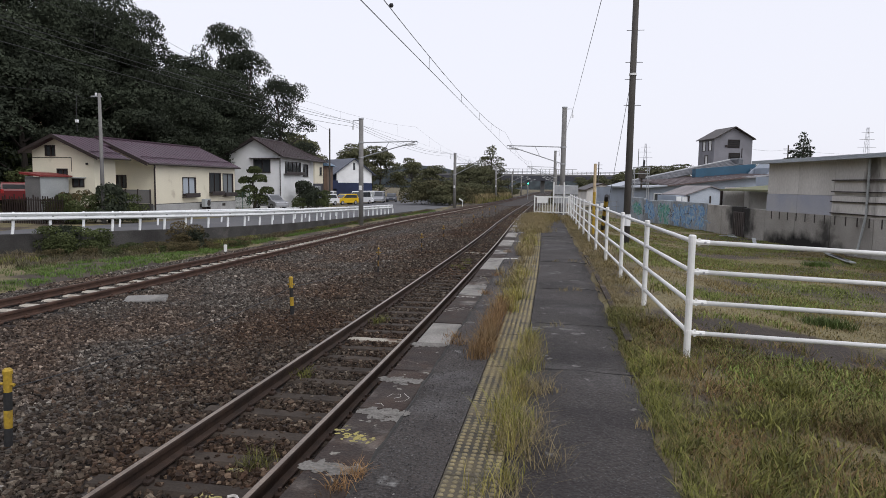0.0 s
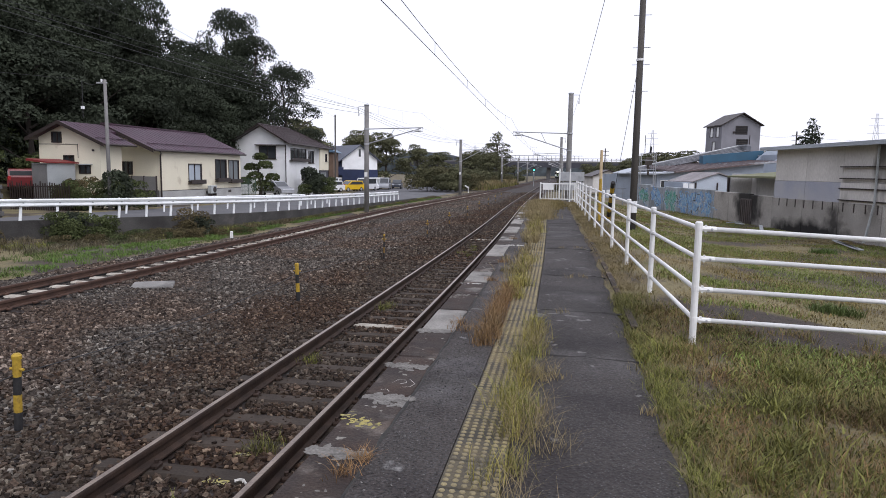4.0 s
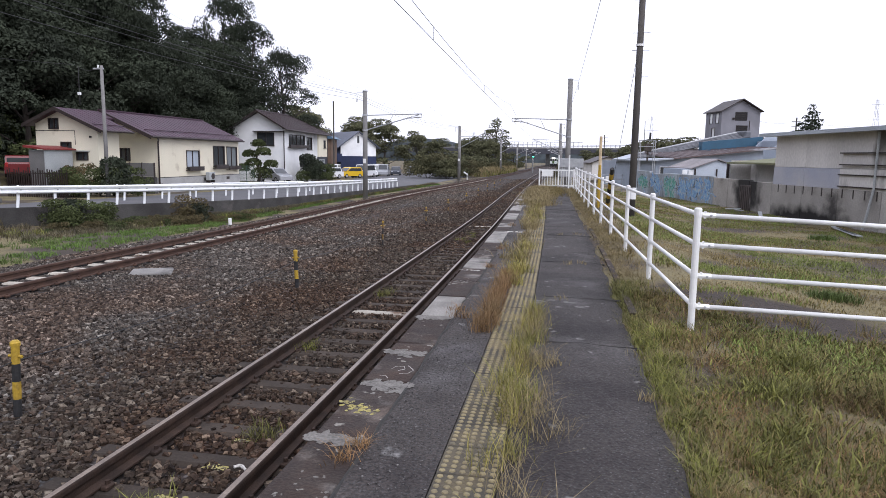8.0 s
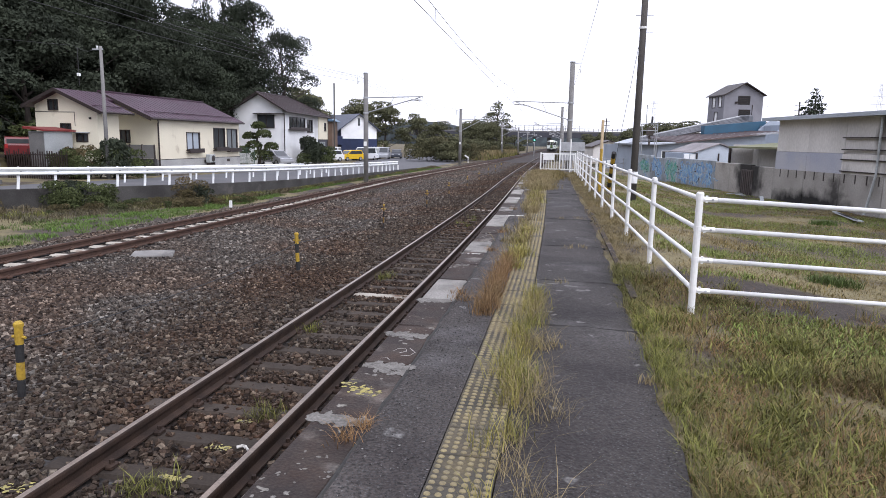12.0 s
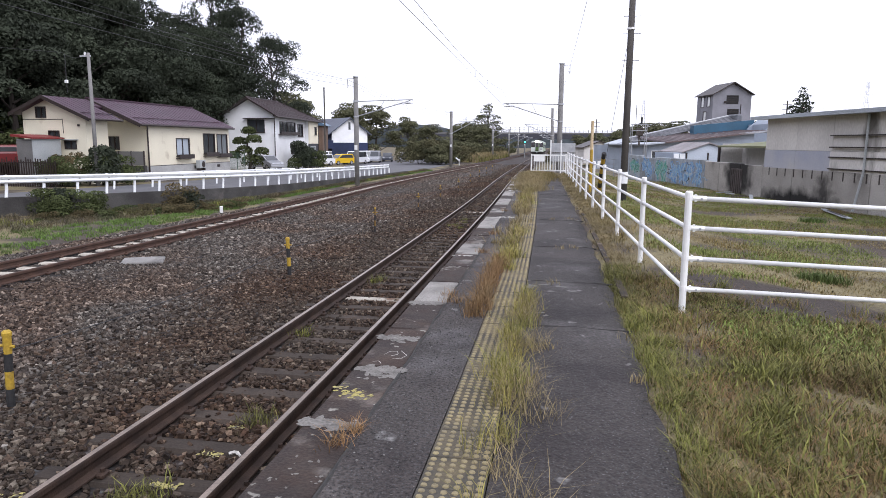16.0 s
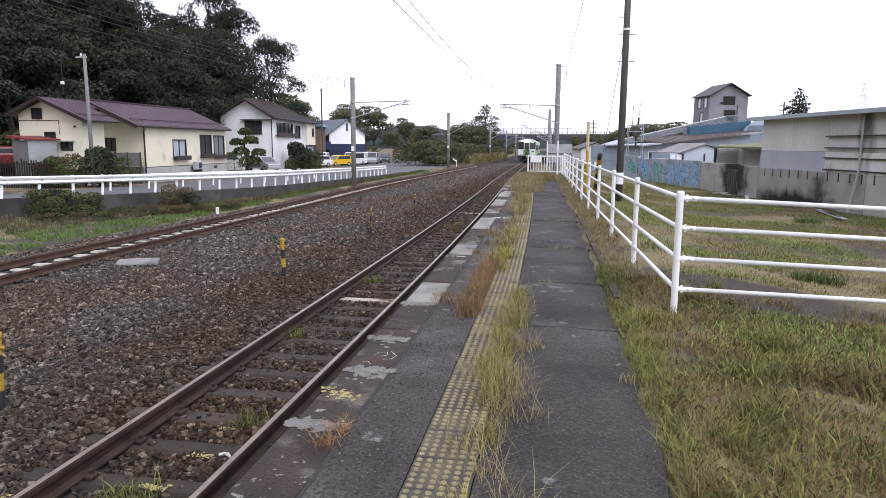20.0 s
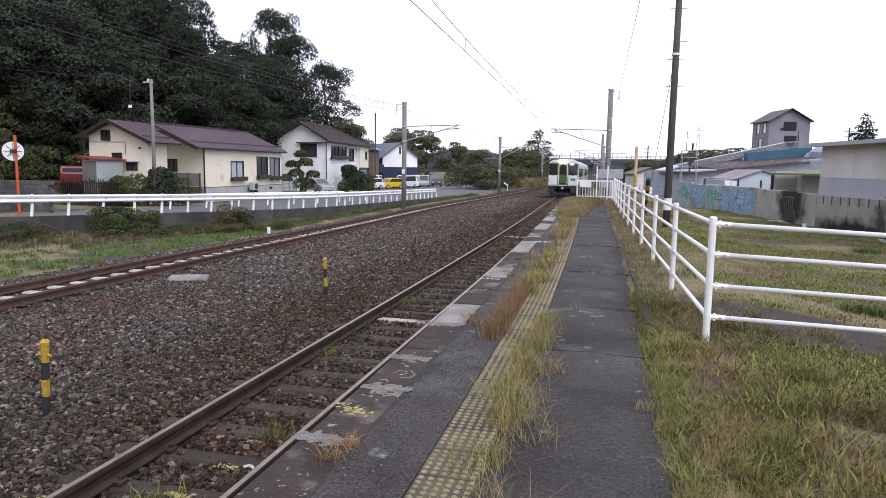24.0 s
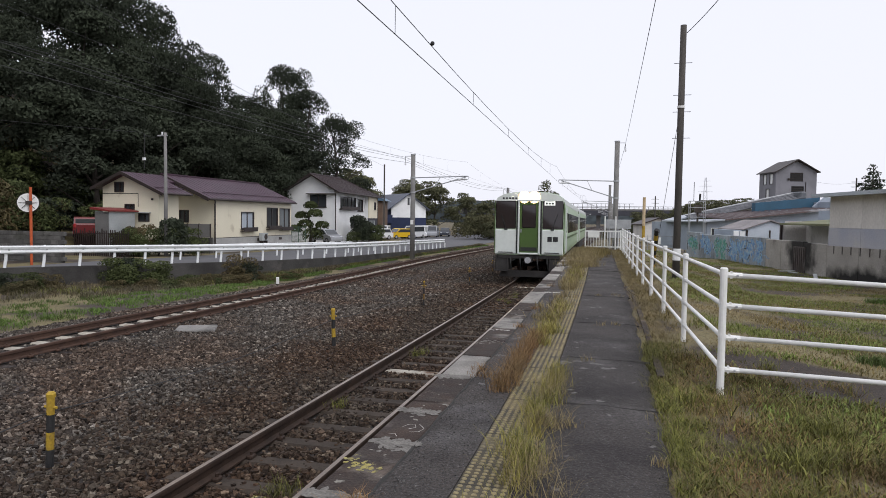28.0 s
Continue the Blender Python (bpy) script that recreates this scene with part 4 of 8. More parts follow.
part("back_wall", Geo().box(-29.04, 36.1, zb, -25.96, 36.26, 2.5), CREAM, house)
for eave in (-23.1, -28.2):
    roof_slope((RX, RZ), (eave, slope_z(eave)), 33.85, 37.62 if eave < RX else 36.75, 0.1, 7, ROOF_PURPLE, house, label="maroon standing-seam roof plane")
roof_slope((RX, RZ - 0.004), (-25.0, slope_z(-25.0, -0.004)), 36.75, 37.62, 0.1, 2, ROOF_PURPLE, house, label="maroon standing-seam roof plane")
part("verge_board", Geo().prism([(RX, RZ - 0.18), (-23.1, slope_z(-23.1, -0.18)), (-23.1, slope_z(-23.1, 0.02)), (RX, RZ + 0.02)], 0.05, pose(0, 33.8, 0)), TRIM_DARK, house)
part("verge_board", Geo().prism([(-28.2, slope_z(-28.2, -0.18)), (RX, RZ - 0.18), (RX, RZ + 0.02), (-28.2, slope_z(-28.2, 0.02))], 0.05, pose(0, 33.8, 0)), TRIM_DARK, house)
part("gutter", Geo().tube([(-23.05, 33.85, slope_z(-23.1, -0.06)), (-23.05, 36.75, slope_z(-23.1, -0.06))], 0.055, 8), TRIM_DARK, house)
part("snow_bar", Geo().tube([(-23.7, 34.0, slope_z(-23.7, 0.07)), (-23.7, 36.7, slope_z(-23.7, 0.07))], 0.03, 5), ROOF_PURPLE, house)
part("window_hood", Geo().box(-25.3, 34.2, 1.52, -24.3, 34.4, 1.57), SHED_GREY, house)
part("string_course", Geo().box(-27.8, 34.385, 2.68, -25.2, 34.4, 2.72).box(-25.23, 34.385, 1.9, -25.2, 34.4, 2.68), TRIM_DARK, house)
part("gable_lamp", Geo().soft_box(-24.25, 34.3, 2.3, -24.12, 34.4, 2.42, 0.02), TRIM_DARK, house)
ac = thing("air_conditioner", pose(-22.4, 44.3, -0.45), "white outdoor air conditioner unit against the cream house", "air conditioner")
part("case", Geo().soft_box(-0.15, -0.4, 0.05, 0.15, 0.4, 0.62, 0.02), SHED_GREY, ac)
part("fan_grille", Geo().tube([(0.15, 0.08, 0.33), (0.17, 0.08, 0.33)], 0.22, 18), TRIM_DARK, ac)
for s in (-0.3, 0.3):
    part("foot", Geo().box(-0.15, s - 0.04, -0.12, 0.15, s + 0.04, 0.05), TRIM_DARK, ac)
part("stand", Geo().box(-0.3, -0.5, -0.8, 0.2, 0.5, -0.12), FOUNDATION, ac, "concrete block stand")
# shed, fences and panels before the house
shed = thing("garden_shed", pose(0, 0, 0), "pale grey sheet-metal shed with a red roof", "shed")
part("body", Geo().box(-26.1, 31.9, zb, -25.13, 34.0, 1.58), SHED_GREY, shed)
part("door", Geo().box(-26.08, 31.87, zb, -25.16, 31.9, 1.54), GREY_PANEL, shed, "grey shed door")
part("roof", Geo().prism([(-26.3, 1.7), (-25.0, 1.58), (-25.0, 1.66), (-26.3, 1.83)], 2.45, pose(0, 31.72, 0)), RED_ROOF, shed, "red sloping shed roof")
panel_fence = thing("panel_fence", pose(0, 0, 0), "grey panel fence beside the cream house", "fence")
for k in range(3):
    part("panel", Geo().box(-24.85 + 0.85 * k, 37.5, 0.02, -24.05 + 0.85 * k, 37.56, 0.86), GREY_PANEL, panel_fence)
for k in range(4):
    part("post", Geo().box(-24.9 + 0.85 * k, 37.48, zb, -24.85 + 0.85 * k, 37.58, 0.89), TRIM_DARK, panel_fence)
part("base_wall", Geo().box(-25.0, 37.4, zb, -22.25, 37.66, 0.0), DARK_CONCRETE, panel_fence, "dark low base wall")
slat_fence = thing("slat_fence", pose(0, 0, 0), "dark iron slat fence before the shed", "fence")
part("rail", Geo().box(-26.9, 31.2, 0.3, -23.2, 31.24, 0.35), TRIM_DARK, slat_fence)
part("rail", Geo().box(-26.9, 31.2, -0.35, -23.2, 31.24, -0.3), TRIM_DARK, slat_fence)
for k in range(26):
    part("slat", Geo().box(-26.9 + 0.145 * k, 31.16, zb, -26.85 + 0.145 * k, 31.2, 0.5 + 0.14 * math.sin(k * 0.9) * math.sin(k * 2.3)), TRIM_DARK, slat_fence)

# ---- block wall, mirror ----
BLOCK = mat("grey_concrete_block", (0.13, 0.126, 0.12), (0.085, 0.083, 0.08), 2, 0.95, grain=40, dirt=(0.08, 0.08, 0.07), dirt_scale=1.3, dirt_at=0.55, each=0.2)
block_wall = thing("block_wall", pose(0, 25.6, 0), "stained grey concrete block wall below the wooded slope", "wall")
block = Geo().soft_box(0.006, 0, 0.006, 0.394, 0.15, 0.194, 0.008).mesh("block", BLOCK)
part("mortar", Geo().box(-31.0, 0.02, -1.2, -22.2, 0.13, 0.52), DARK_CONCRETE, block_wall)
for row in range(-3, 6):
    for k in range(22):
        part("block", block, None, block_wall, at=pose(-31.0 + 0.4 * k + 0.2 * (row % 2) - 0.1, 0, -0.62 + 0.2 * row))
mirror = thing("traffic_mirror", pose(-22.33, 24.0, -0.35, 0, 0, 44), "round traffic mirror seen from behind on an orange pole", "traffic mirror")
part("pole", Geo().tube([(0, 0, -0.8), (0, 0, 2.95)], 0.06, 10), ORANGE, mirror)
part("mirror_back", Geo().tube([(-0.1, 0.02, 2.25), (-0.1, 0.06, 2.25), (-0.1, 0.1, 2.25)], [0.43, 0.41, 0.16], 28), WHITE, mirror, "white back of the mirror")
for a in range(0, 180, 45):
    c, s = math.cos(radians(a)), math.sin(radians(a))
    part("spoke", Geo().box(-0.36, -0.012, -0.01, 0.36, 0.0, 0.01, pose(-0.1, 0.0, 2.25, 0, a, 0)), TRIM_DARK, mirror)
part("clamp", Geo().box(-0.2, -0.09, 2.17, 0.05, 0.0, 2.33), TRIM_DARK, mirror)
part("rim", Geo().tube([(-0.1 + 0.43 * math.cos(a * 0.2244), 0.03, 2.25 + 0.43 * math.sin(a * 0.2244)) for a in range(29)], 0.018, 6, False), TRIM_DARK, mirror, "dark mirror rim")

# ---- white two-storey house ----
house = thing("house", pose(0, 0, 0), "white two-storey house with a brown roof and a dark ground floor", "house")
zb = -1.55
gholes = [(-30.0, -28.05, 2.45, 3.85)]
part("gable_wall", wall_cells("y", 67.6, 0.16, -32.8, -27.16, zb, 4.25, gholes), HOUSE_WHITE, house)
part("gable_peak", Geo().prism([(-32.8, 4.25), (-27.16, 4.25), (-27.16, 4.5), (-29.75, 5.98), (-32.8, 4.28)], 0.16, pose(0, 67.6, 0)), HOUSE_WHITE, house)
window(house, "y", 67.6, *gholes[0], 1, curtain=0.5)
part("canopy", Geo().box(-30.3, 67.1, 3.9, -26.9, 67.6, 3.98), TRIM_DARK, house, "small dark window canopy")
fholes = [(69.0, 73.5, 2.4, 3.7), (74.1, 75.8, 2.1, 3.55)]
part("front_wall", wall_cells("x", -27.0, 0.16, 67.6, 76.4, 1.4, 4.2, fholes), HOUSE_WHITE, house)
part("ground_floor", wall_cells("x", -27.0, 0.16, 67.6, 76.4, zb, 1.4, [(72.0, 73.6, 0.2, 1.2)]), HOUSE_WHITE, house)
window(house, "x", -27.0, *fholes[0], 3)
window(house, "x", -27.0, *fholes[1], 1)
window(house, "x", -27.0, 72.0, 73.6, 0.2, 1.2, 1)
part("bay_wall", wall_cells("x", -26.4, 0.16, 76.4, 79.3, 1.3, 4.0, [(78.05, 78.75, 2.35, 3.3)]), CREAM, house, "pale cream projecting wall")
window(house, "x", -26.4, 78.05, 78.75, 2.35, 3.3, 0)
part("bay_ground_floor", wall_cells("x", -26.45, 0.16, 76.4, 79.3, zb, 1.3, [(76.7, 78.4, -0.4, 1.0)]), DARK_WALL, house, "dark ground floor wall")
window(house, "x", -26.45, 76.7, 78.4, -0.4, 1.0, 1, frame=SHED_GREY, sill=False, pane=PANE_HALF)
part("bay_side", Geo().box(-27.0, 76.4, zb, -26.56, 76.56, 4.1), HOUSE_WHITE, house)
part("corner_strip", Geo().box(-26.42, 79.25, zb, -26.36, 79.36, 4.0), TRIM_DARK, house)
part("back_wall", Geo().box(-32.8, 67.76, zb, -32.64, 79.3, 4.2), HOUSE_WHITE, house)
part("end_wall", Geo().box(-32.64, 79.14, zb, -26.56, 79.3, 4.0), HOUSE_WHITE, house)


def hip_plane(corners, label):
    """A roof plane through its corners, with thickness."""
    n = len(corners)
    g = Geo().add(list(corners) + [(x, y, z - 0.12) for x, y, z in corners], [tuple(range(n)), tuple(range(n, 2 * n))[::-1]] + [(k, (k + 1) % n, (k + 1) % n + n, k + n) for k in range(n)])
    return part("roof_plane", g, ROOF_BROWN, house, label)


ridge_a, ridge_b = (-29.75, 66.9, 6.15), (-29.75, 75.2, 6.12)
front_a, front_b, back_a, back_b = (-26.4, 66.9, 4.22), (-26.0, 79.9, 3.98), (-33.2, 66.9, 4.2), (-33.2, 79.9, 4.1)
hip_plane([ridge_a, front_a, front_b, ridge_b], "brown metal roof plane")
hip_plane([back_a, ridge_a, ridge_b, back_b], "brown metal roof plane")
hip_plane([ridge_b, front_b, back_b], "brown metal hip end")
for k in range(1, 26):
    u = k / 26
    a, b = Vector(front_a).lerp(Vector(front_b), u), Vector(ridge_a).lerp(Vector(ridge_b), min(u * 1.57, 1.0))
    if u * 1.57 > 1.0:
        b = Vector(ridge_b).lerp(Vector(front_b), (u * 1.57 - 1.0) / 0.57)
    part("seam", Geo().tube([a + Vector((0, 0, 0.02)), b + Vector((0, 0, 0.02))], 0.022, 4), ROOF_BROWN, house)
part("ridge_cap", Geo().tube([ridge_a, ridge_b], 0.1, 6).tube([ridge_b, front_b], 0.07, 6), ROOF_BROWN, house)
part("gutter", Geo().tube([(-26.33, 66.9, 4.12), (-25.93, 79.9, 3.88)], 0.07, 6), TRIM_DARK, house)
part("verge_board", Geo().prism([(-33.2, 4.06), (-29.75, 6.0), (-26.4, 4.08), (-26.4, 4.26), (-29.75, 6.18), (-33.2, 4.24)], 0.06, pose(0, 66.84, 0)), TRIM_DARK, house)
part("downpipe", Geo().tube([(-26.9, 67.5, 4.0), (-26.9, 67.5, zb)], 0.05, 6), TRIM_DARK, house)
part("balcony_rail", Geo().box(-26.98, 68.6, 2.25, -26.6, 73.8, 2.32).box(-26.63, 68.6, 2.32, -26.6, 73.8, 2.6), TRIM_DARK, house, "dark window rail")
aerial = thing("tv_aerial", pose(-29.75, 71, 6.15), "thin rooftop television aerial", "aerial")
part("mast", Geo().tube([(0, 0, 0), (0, 0, 1.6)], 0.025, 5), WIRE, aerial)
for z in (0.9, 1.2, 1.5):
    part("rod", Geo().tube([(-0.45, 0, z), (0.45, 0, z)], 0.015, 4), WIRE, aerial)

# ---- small tiled annex, white and navy house ----
house = thing("house", pose(-35.9, 122, -1.7, 0, 0, 42), "white gabled house with navy lower walls and a slate-blue roof", "house")
outline = [(-2.5, 2.2), (2.6, 2.2), (2.6, 3.55), (0, 5.4), (-2.5, 3.65)]
part("gable_wall", Geo().prism(outline, 0.16), HOUSE_WHITE, house)
part("navy_wall", Geo().box(-2.55, -0.02, 0, 2.65, 0.18, 2.2), NAVY, house, "navy lower wall")
part("front_wall", Geo().box(-2.5, 0.16, 0, -2.34, 9, 3.6), NAVY, house, "navy side wall")
part("back_wall", Geo().box(2.44, 0.16, 0, 2.6, 9, 3.5), HOUSE_WHITE, house)
part("end_wall", Geo().prism(outline, 0.16, pose(0, 9, 0)), HOUSE_WHITE, house)
for s in (-1, 1):
    roof_slope((0, 5.5), (s * 3.1, 3.3), -0.4, 9.5, 0.12, 10, ROOF_NAVY, house, label="slate-blue roof plane")
part("slit_window", Geo().box(-0.15, -0.03, 3.9, 0.15, 0.0, 4.9), PANE, house)
part("garage", Geo().box(1.0, -2.6, 0, 2.9, -0.03, 1.15), HOUSE_WHITE, house, "white garage box")
part("garage_door", Geo().box(1.1, -2.64, 0.1, 2.8, -2.6, 1.0), SHED_GREY, house)
part("balcony", Geo().box(-3.4, -0.4, 1.4, -2.5, 4.5, 2.5), NAVY, house, "navy balcony parapet")
ROOF_TEAL = mat("blue_tile_roof", (0.1, 0.17, 0.24), (0.08, 0.13, 0.19), 2, 0.5)
annex = thing("house", pose(-38.2, 108, -1.2, 0, 0, 10), "narrow brown house with a light blue tiled roof", "house")
house.scale = (1.42, 1.42, 1.42)
annex.scale = (1.38, 1.38, 1.38)
BROWN_WALL = mat("brown_wall", (0.15, 0.1, 0.07), (0.12, 0.08, 0.06), 1, 0.8)
part("wall", Geo().box(-1.5, 0, 0, 1.4, 4, 4.0), BROWN_WALL, annex)
part("roof", Geo().prism([(-1.9, 3.95), (1.9, 3.95), (1.2, 4.35), (-1.2, 4.35)], 4.6, pose(0, -0.3, 0)), ROOF_TEAL, annex, "light blue tiled roof")
part("window", Geo().box(-0.6, -0.04, 2.2, 0.5, 0.0, 3.3), PANE, annex)

# ---- road edge: retaining wall and guard rails ----
tagged(part("wall_left", Geo().sweep([(-0.13, -1.5), (-0.13, -0.03), (0.13, -0.03), (0.13, -1.5)], [(wall_x(y), y, road_z(y)) for y in np.arange(-12, 62.1, 1.0)]), DARK_CONCRETE), "low blackened concrete retaining wall below the road", "wall", kind="structure")
verts = [p for y in list(np.arange(-30, 60, 2)) + list(np.arange(60, 200, 10)) for p in ((wall_x(y) - 0.2, y, street_z(y) + 0.012), (min(max(wall_x(y) - 9.5, -21.9), wall_x(y) - 0.6) if y < 52 else wall_x(y) - min(9.5 + 0.25 * max(0, y - 70), 16), y, street_z(y) + 0.012))]
faces = [(2 * k, 2 * k + 1, 2 * k + 3, 2 * k + 2) for k in range(len(verts) // 2 - 1)]
tagged(new("road", raw_mesh("road", verts, faces, ROAD)), "grey asphalt road behind the guard rail", "road", kind="structure")
BEAM = [(0.0, 0.14), (0.05, 0.125), (0.075, 0.09), (0.05, 0.03), (0.0, 0.0), (0.05, -0.03), (0.075, -0.09), (0.05, -0.125), (0.0, -0.14), (-0.006, -0.14), (-0.006, 0.14)]


def guard_rail(f, y0, y1, step, label, h=0.58, zf=road_z):
    rail = thing("guard_rail", pose(0, 0, 0), label, "guard rail", "guard rails of the road")
    k, cuts = 0, np.arange(y0, y1 + 0.01, 4 * step)
    for a in cuts:
        b = min(a + 4 * step, y1)
        if b - a > 0.5:
            part("beam", Geo().sweep(BEAM, [(f(y) + 0.07, y, zf(y) + h) for y in np.linspace(a, b, 5)]), GUARD, rail, "white W-profile beam")
    y = y0 + 0.4
    while y < y1:
        p = part("post", Geo().tube([(f(y) + 0.03, y - 0.12, zf(y) - 0.1), (f(y) + 0.01, y - 0.04, zf(y) + 0.25), (f(y), y, zf(y) + h + 0.13)], 0.05, 8), GUARD, rail)
        part("bracket", Geo().box(f(y) + 0.03, y - 0.05, zf(y) + h - 0.1, f(y) + 0.075, y + 0.05, zf(y) + h + 0.1), GUARD, p)
        part("bolt", Geo().tube([(f(y) + 0.07, y, zf(y) + h), (f(y) + 0.13, y, zf(y) + h)], 0.022, 6), STEEL, p)
        part("top_cap", Geo().tube([(f(y), y, zf(y) + h + 0.13), (f(y), y, zf(y) + h + 0.16)], [0.05, 0.025], 8), TRIM_DARK if k % 3 == 1 else GUARD, p)
        y, k = y + (step if y < 26 else 1.15 * step), k + 1
    return rail


guard_rail(lambda y: wall_x(y) - 0.02, 13.6, 54.6, 1.0, "white W-beam guard rail on the retaining wall")
guard_rail(lambda y: -19.4 + 0.27 * (y - 30), 30, 44.5, 2.0, "white W-beam guard rail across the road by the cream house", zf=lambda y: street_z(y) + 0.08)
guard_rail(lambda y: -15.9 + 0.16 * (y - 45), 46, 52.5, 2.0, "short white guard rail by the parking place", zf=street_z)
# garden fence of green mesh
GREEN_WIRE = mat("green_coated_wire", (0.06, 0.11, 0.08), (0.05, 0.09, 0.065), 4, 0.6)
mesh_fence = thing("mesh_fence", pose(0, 0, 0), "green coated wire mesh fence round the garden", "fence")
for k in range(4):
    part("post", Geo().tube([(-26.9 + 1.0 * k, 56.0 - 0.6 * k, street_z(56)), (-26.9 + 1.0 * k, 56.0 - 0.6 * k, 0.55)], 0.03, 6), GREEN_WIRE, mesh_fence)
for k in range(13):
    z = -0.9 + 0.12 * k
    part("wire", Geo().tube([(-26.9, 56.0, z), (-23.9, 54.2, z)], 0.008, 4), GREEN_WIRE, mesh_fence)
for k in range(31):
    part("wire", Geo().tube([(-26.9 + 0.1 * k, 56.0 - 0.06 * k, -0.95), (-26.9 + 0.1 * k, 56.0 - 0.06 * k, 0.52)], 0.008, 4), GREEN_WIRE, mesh_fence)

# ---- warehouse compound across the field ----
SHEET = mat("weathered_cement_sheet", (0.66, 0.635, 0.6), (0.54, 0.52, 0.49), 0.5, 0.9, grain=25, grain_amount=0.12, dirt=(0.16, 0.15, 0.135), dirt_scale=0.8, dirt_at=0.6, stretch=(1, 1, 0.4), each=0.1)
SHEET_BLUE = mat("faded_blue_sheet", (0.36, 0.375, 0.44), (0.44, 0.44, 0.46), 0.7, 0.9, grain=25, grain_amount=0.1, dirt=(0.5, 0.48, 0.44), dirt_scale=0.45, dirt_at=0.5)
BURNT = mat("soot_blackened_concrete", (0.045, 0.042, 0.04), (0.09, 0.085, 0.078), 1.2, 0.95, grain=30, dirt=(0.2, 0.19, 0.17), dirt_scale=1.5, dirt_at=0.66)
SOOTY = mat("sooty_concrete", (0.4, 0.38, 0.35), (0.28, 0.265, 0.24), 0.9, 0.95, grain=30, dirt=(0.07, 0.065, 0.06), dirt_scale=0.9, dirt_at=0.58, each=0.12, object_space=True, stain=((0, -2.2, 0.0), (1.0, 2.8, 0.5), (0.022, 0.021, 0.02)))
SOOTY_GATE = mat("sooty_gateway_concrete", (0.38, 0.36, 0.33), (0.26, 0.245, 0.22), 0.9, 0.95, grain=30, dirt=(0.07, 0.065, 0.06), dirt_scale=0.9, dirt_at=0.58, object_space=True, stain=((0, 1.9, 0.8), (1.0, 1.2, 1.2), (0.03, 0.028, 0.026)))
PALE_BLUE = mat("pale_blue_grey_sheet", (0.36, 0.41, 0.48), (0.31, 0.35, 0.41), 0.8, 0.7, grain=20, grain_amount=0.08, dirt=(0.25, 0.26, 0.28), dirt_scale=0.7, dirt_at=0.6)
BLUE_ROOF = mat("blue_metal_sheet", (0.04, 0.11, 0.18), (0.035, 0.09, 0.14), 0.7, 0.5, grain=20, grain_amount=0.1)
PALE_ROOF = mat("pale_metal_roof", (0.42, 0.46, 0.5), (0.35, 0.38, 0.42), 0.6, 0.4, grain=20, grain_amount=0.1, metal=0.2)
RUST_ROOF = mat("rusting_metal_roof", (0.1, 0.072, 0.072), (0.13, 0.1, 0.098), 0.5, 0.6, grain=20, dirt=(0.36, 0.37, 0.39), dirt_scale=0.6, dirt_at=0.6, stretch=(0.4, 1.5, 1))
TOWER = mat("grey_tower_sheet", (0.235, 0.235, 0.26), (0.19, 0.19, 0.21), 0.7, 0.8, grain=20, grain_amount=0.1)
GRAFFITI_BLUE = mat("blue_spray_paint", (0.12, 0.24, 0.48), (0.28, 0.44, 0.56), 7, 0.8, grain=20, dirt=(0.42, 0.46, 0.46), dirt_scale=6, dirt_at=0.52)
GRAFFITI_GREEN = mat("green_spray_paint", (0.08, 0.26, 0.2), (0.2, 0.42, 0.35), 7, 0.8, grain=20, dirt=(0.38, 0.42, 0.42), dirt_scale=6, dirt_at=0.52)
GRAFFITI_BASE = mat("pale_painted_concrete", (0.36, 0.4, 0.44), (0.28, 0.3, 0.31), 1.2, 0.9, grain=25, dirt=(0.22, 0.24, 0.25), dirt_scale=1.4, dirt_at=0.52, stretch=(1, 1, 0.4), each=0.08)
SIDE = pose(10.2, 26, -0.45, 0, 0, 12.1)

warehouse = thing("warehouse", SIDE, "weathered grey-beige warehouse of cement sheets on a concrete base", "warehouse")
for k in range(7):
    a = -1.95 * (k + 1)
    c = part("base_panel", Geo().soft_box(0, a + 0.008, -0.3, 0.25, a + 1.942, 1.13, 0.012), SOOTY, warehouse, "stained concrete base panel")
    part("sheet", Geo().soft_box(0.06, a + 0.004, 1.75, 0.16, a + 1.946, 2.84, 0.006), SHEET, warehouse)
    part("sheet", Geo().soft_box(0.04 if k < 2 else 0.0, a + 0.004, 1.13, 0.14, a + 1.946, 1.744, 0.006), SHEET_BLUE if k in (0, 1, 4) else SHEET, warehouse, "cement sheet with faded blue paint" if k in (0, 1, 4) else "")
for z in (1.55, 1.85, 2.2, 1.2):
    part("batten", Geo().box(-0.05, -13.6, z, 0.02, -3.9, z + 0.035), TRIM_DARK, warehouse, "dark horizontal steel batten")
for k in range(16):
    part("strap", Geo().box(-0.012, -0.5 - 0.52 * k, 0.86, 0.0, -0.46 - 0.52 * k, 1.13), TRIM_DARK, warehouse)
part("roof", Geo().prism([(-0.35, 2.82), (4.5, 2.96), (9.0, 2.82), (9.0, 2.92), (4.5, 3.08), (-0.35, 2.94)], 14.4, pose(0, -13.9, 0)), PALE_ROOF, warehouse, "pale metal roof with a thick eave")
part("end_wall", Geo().prism([(0.16, -0.3), (8.6, -0.3), (8.6, 2.85), (4.5, 2.95), (0.16, 2.85)], 0.15, pose(0, -0.15, 0)), SHEET, warehouse)
part("back_wall", Geo().box(8.45, -13.65, -0.3, 8.6, -0.15, 2.85), SHEET, warehouse)
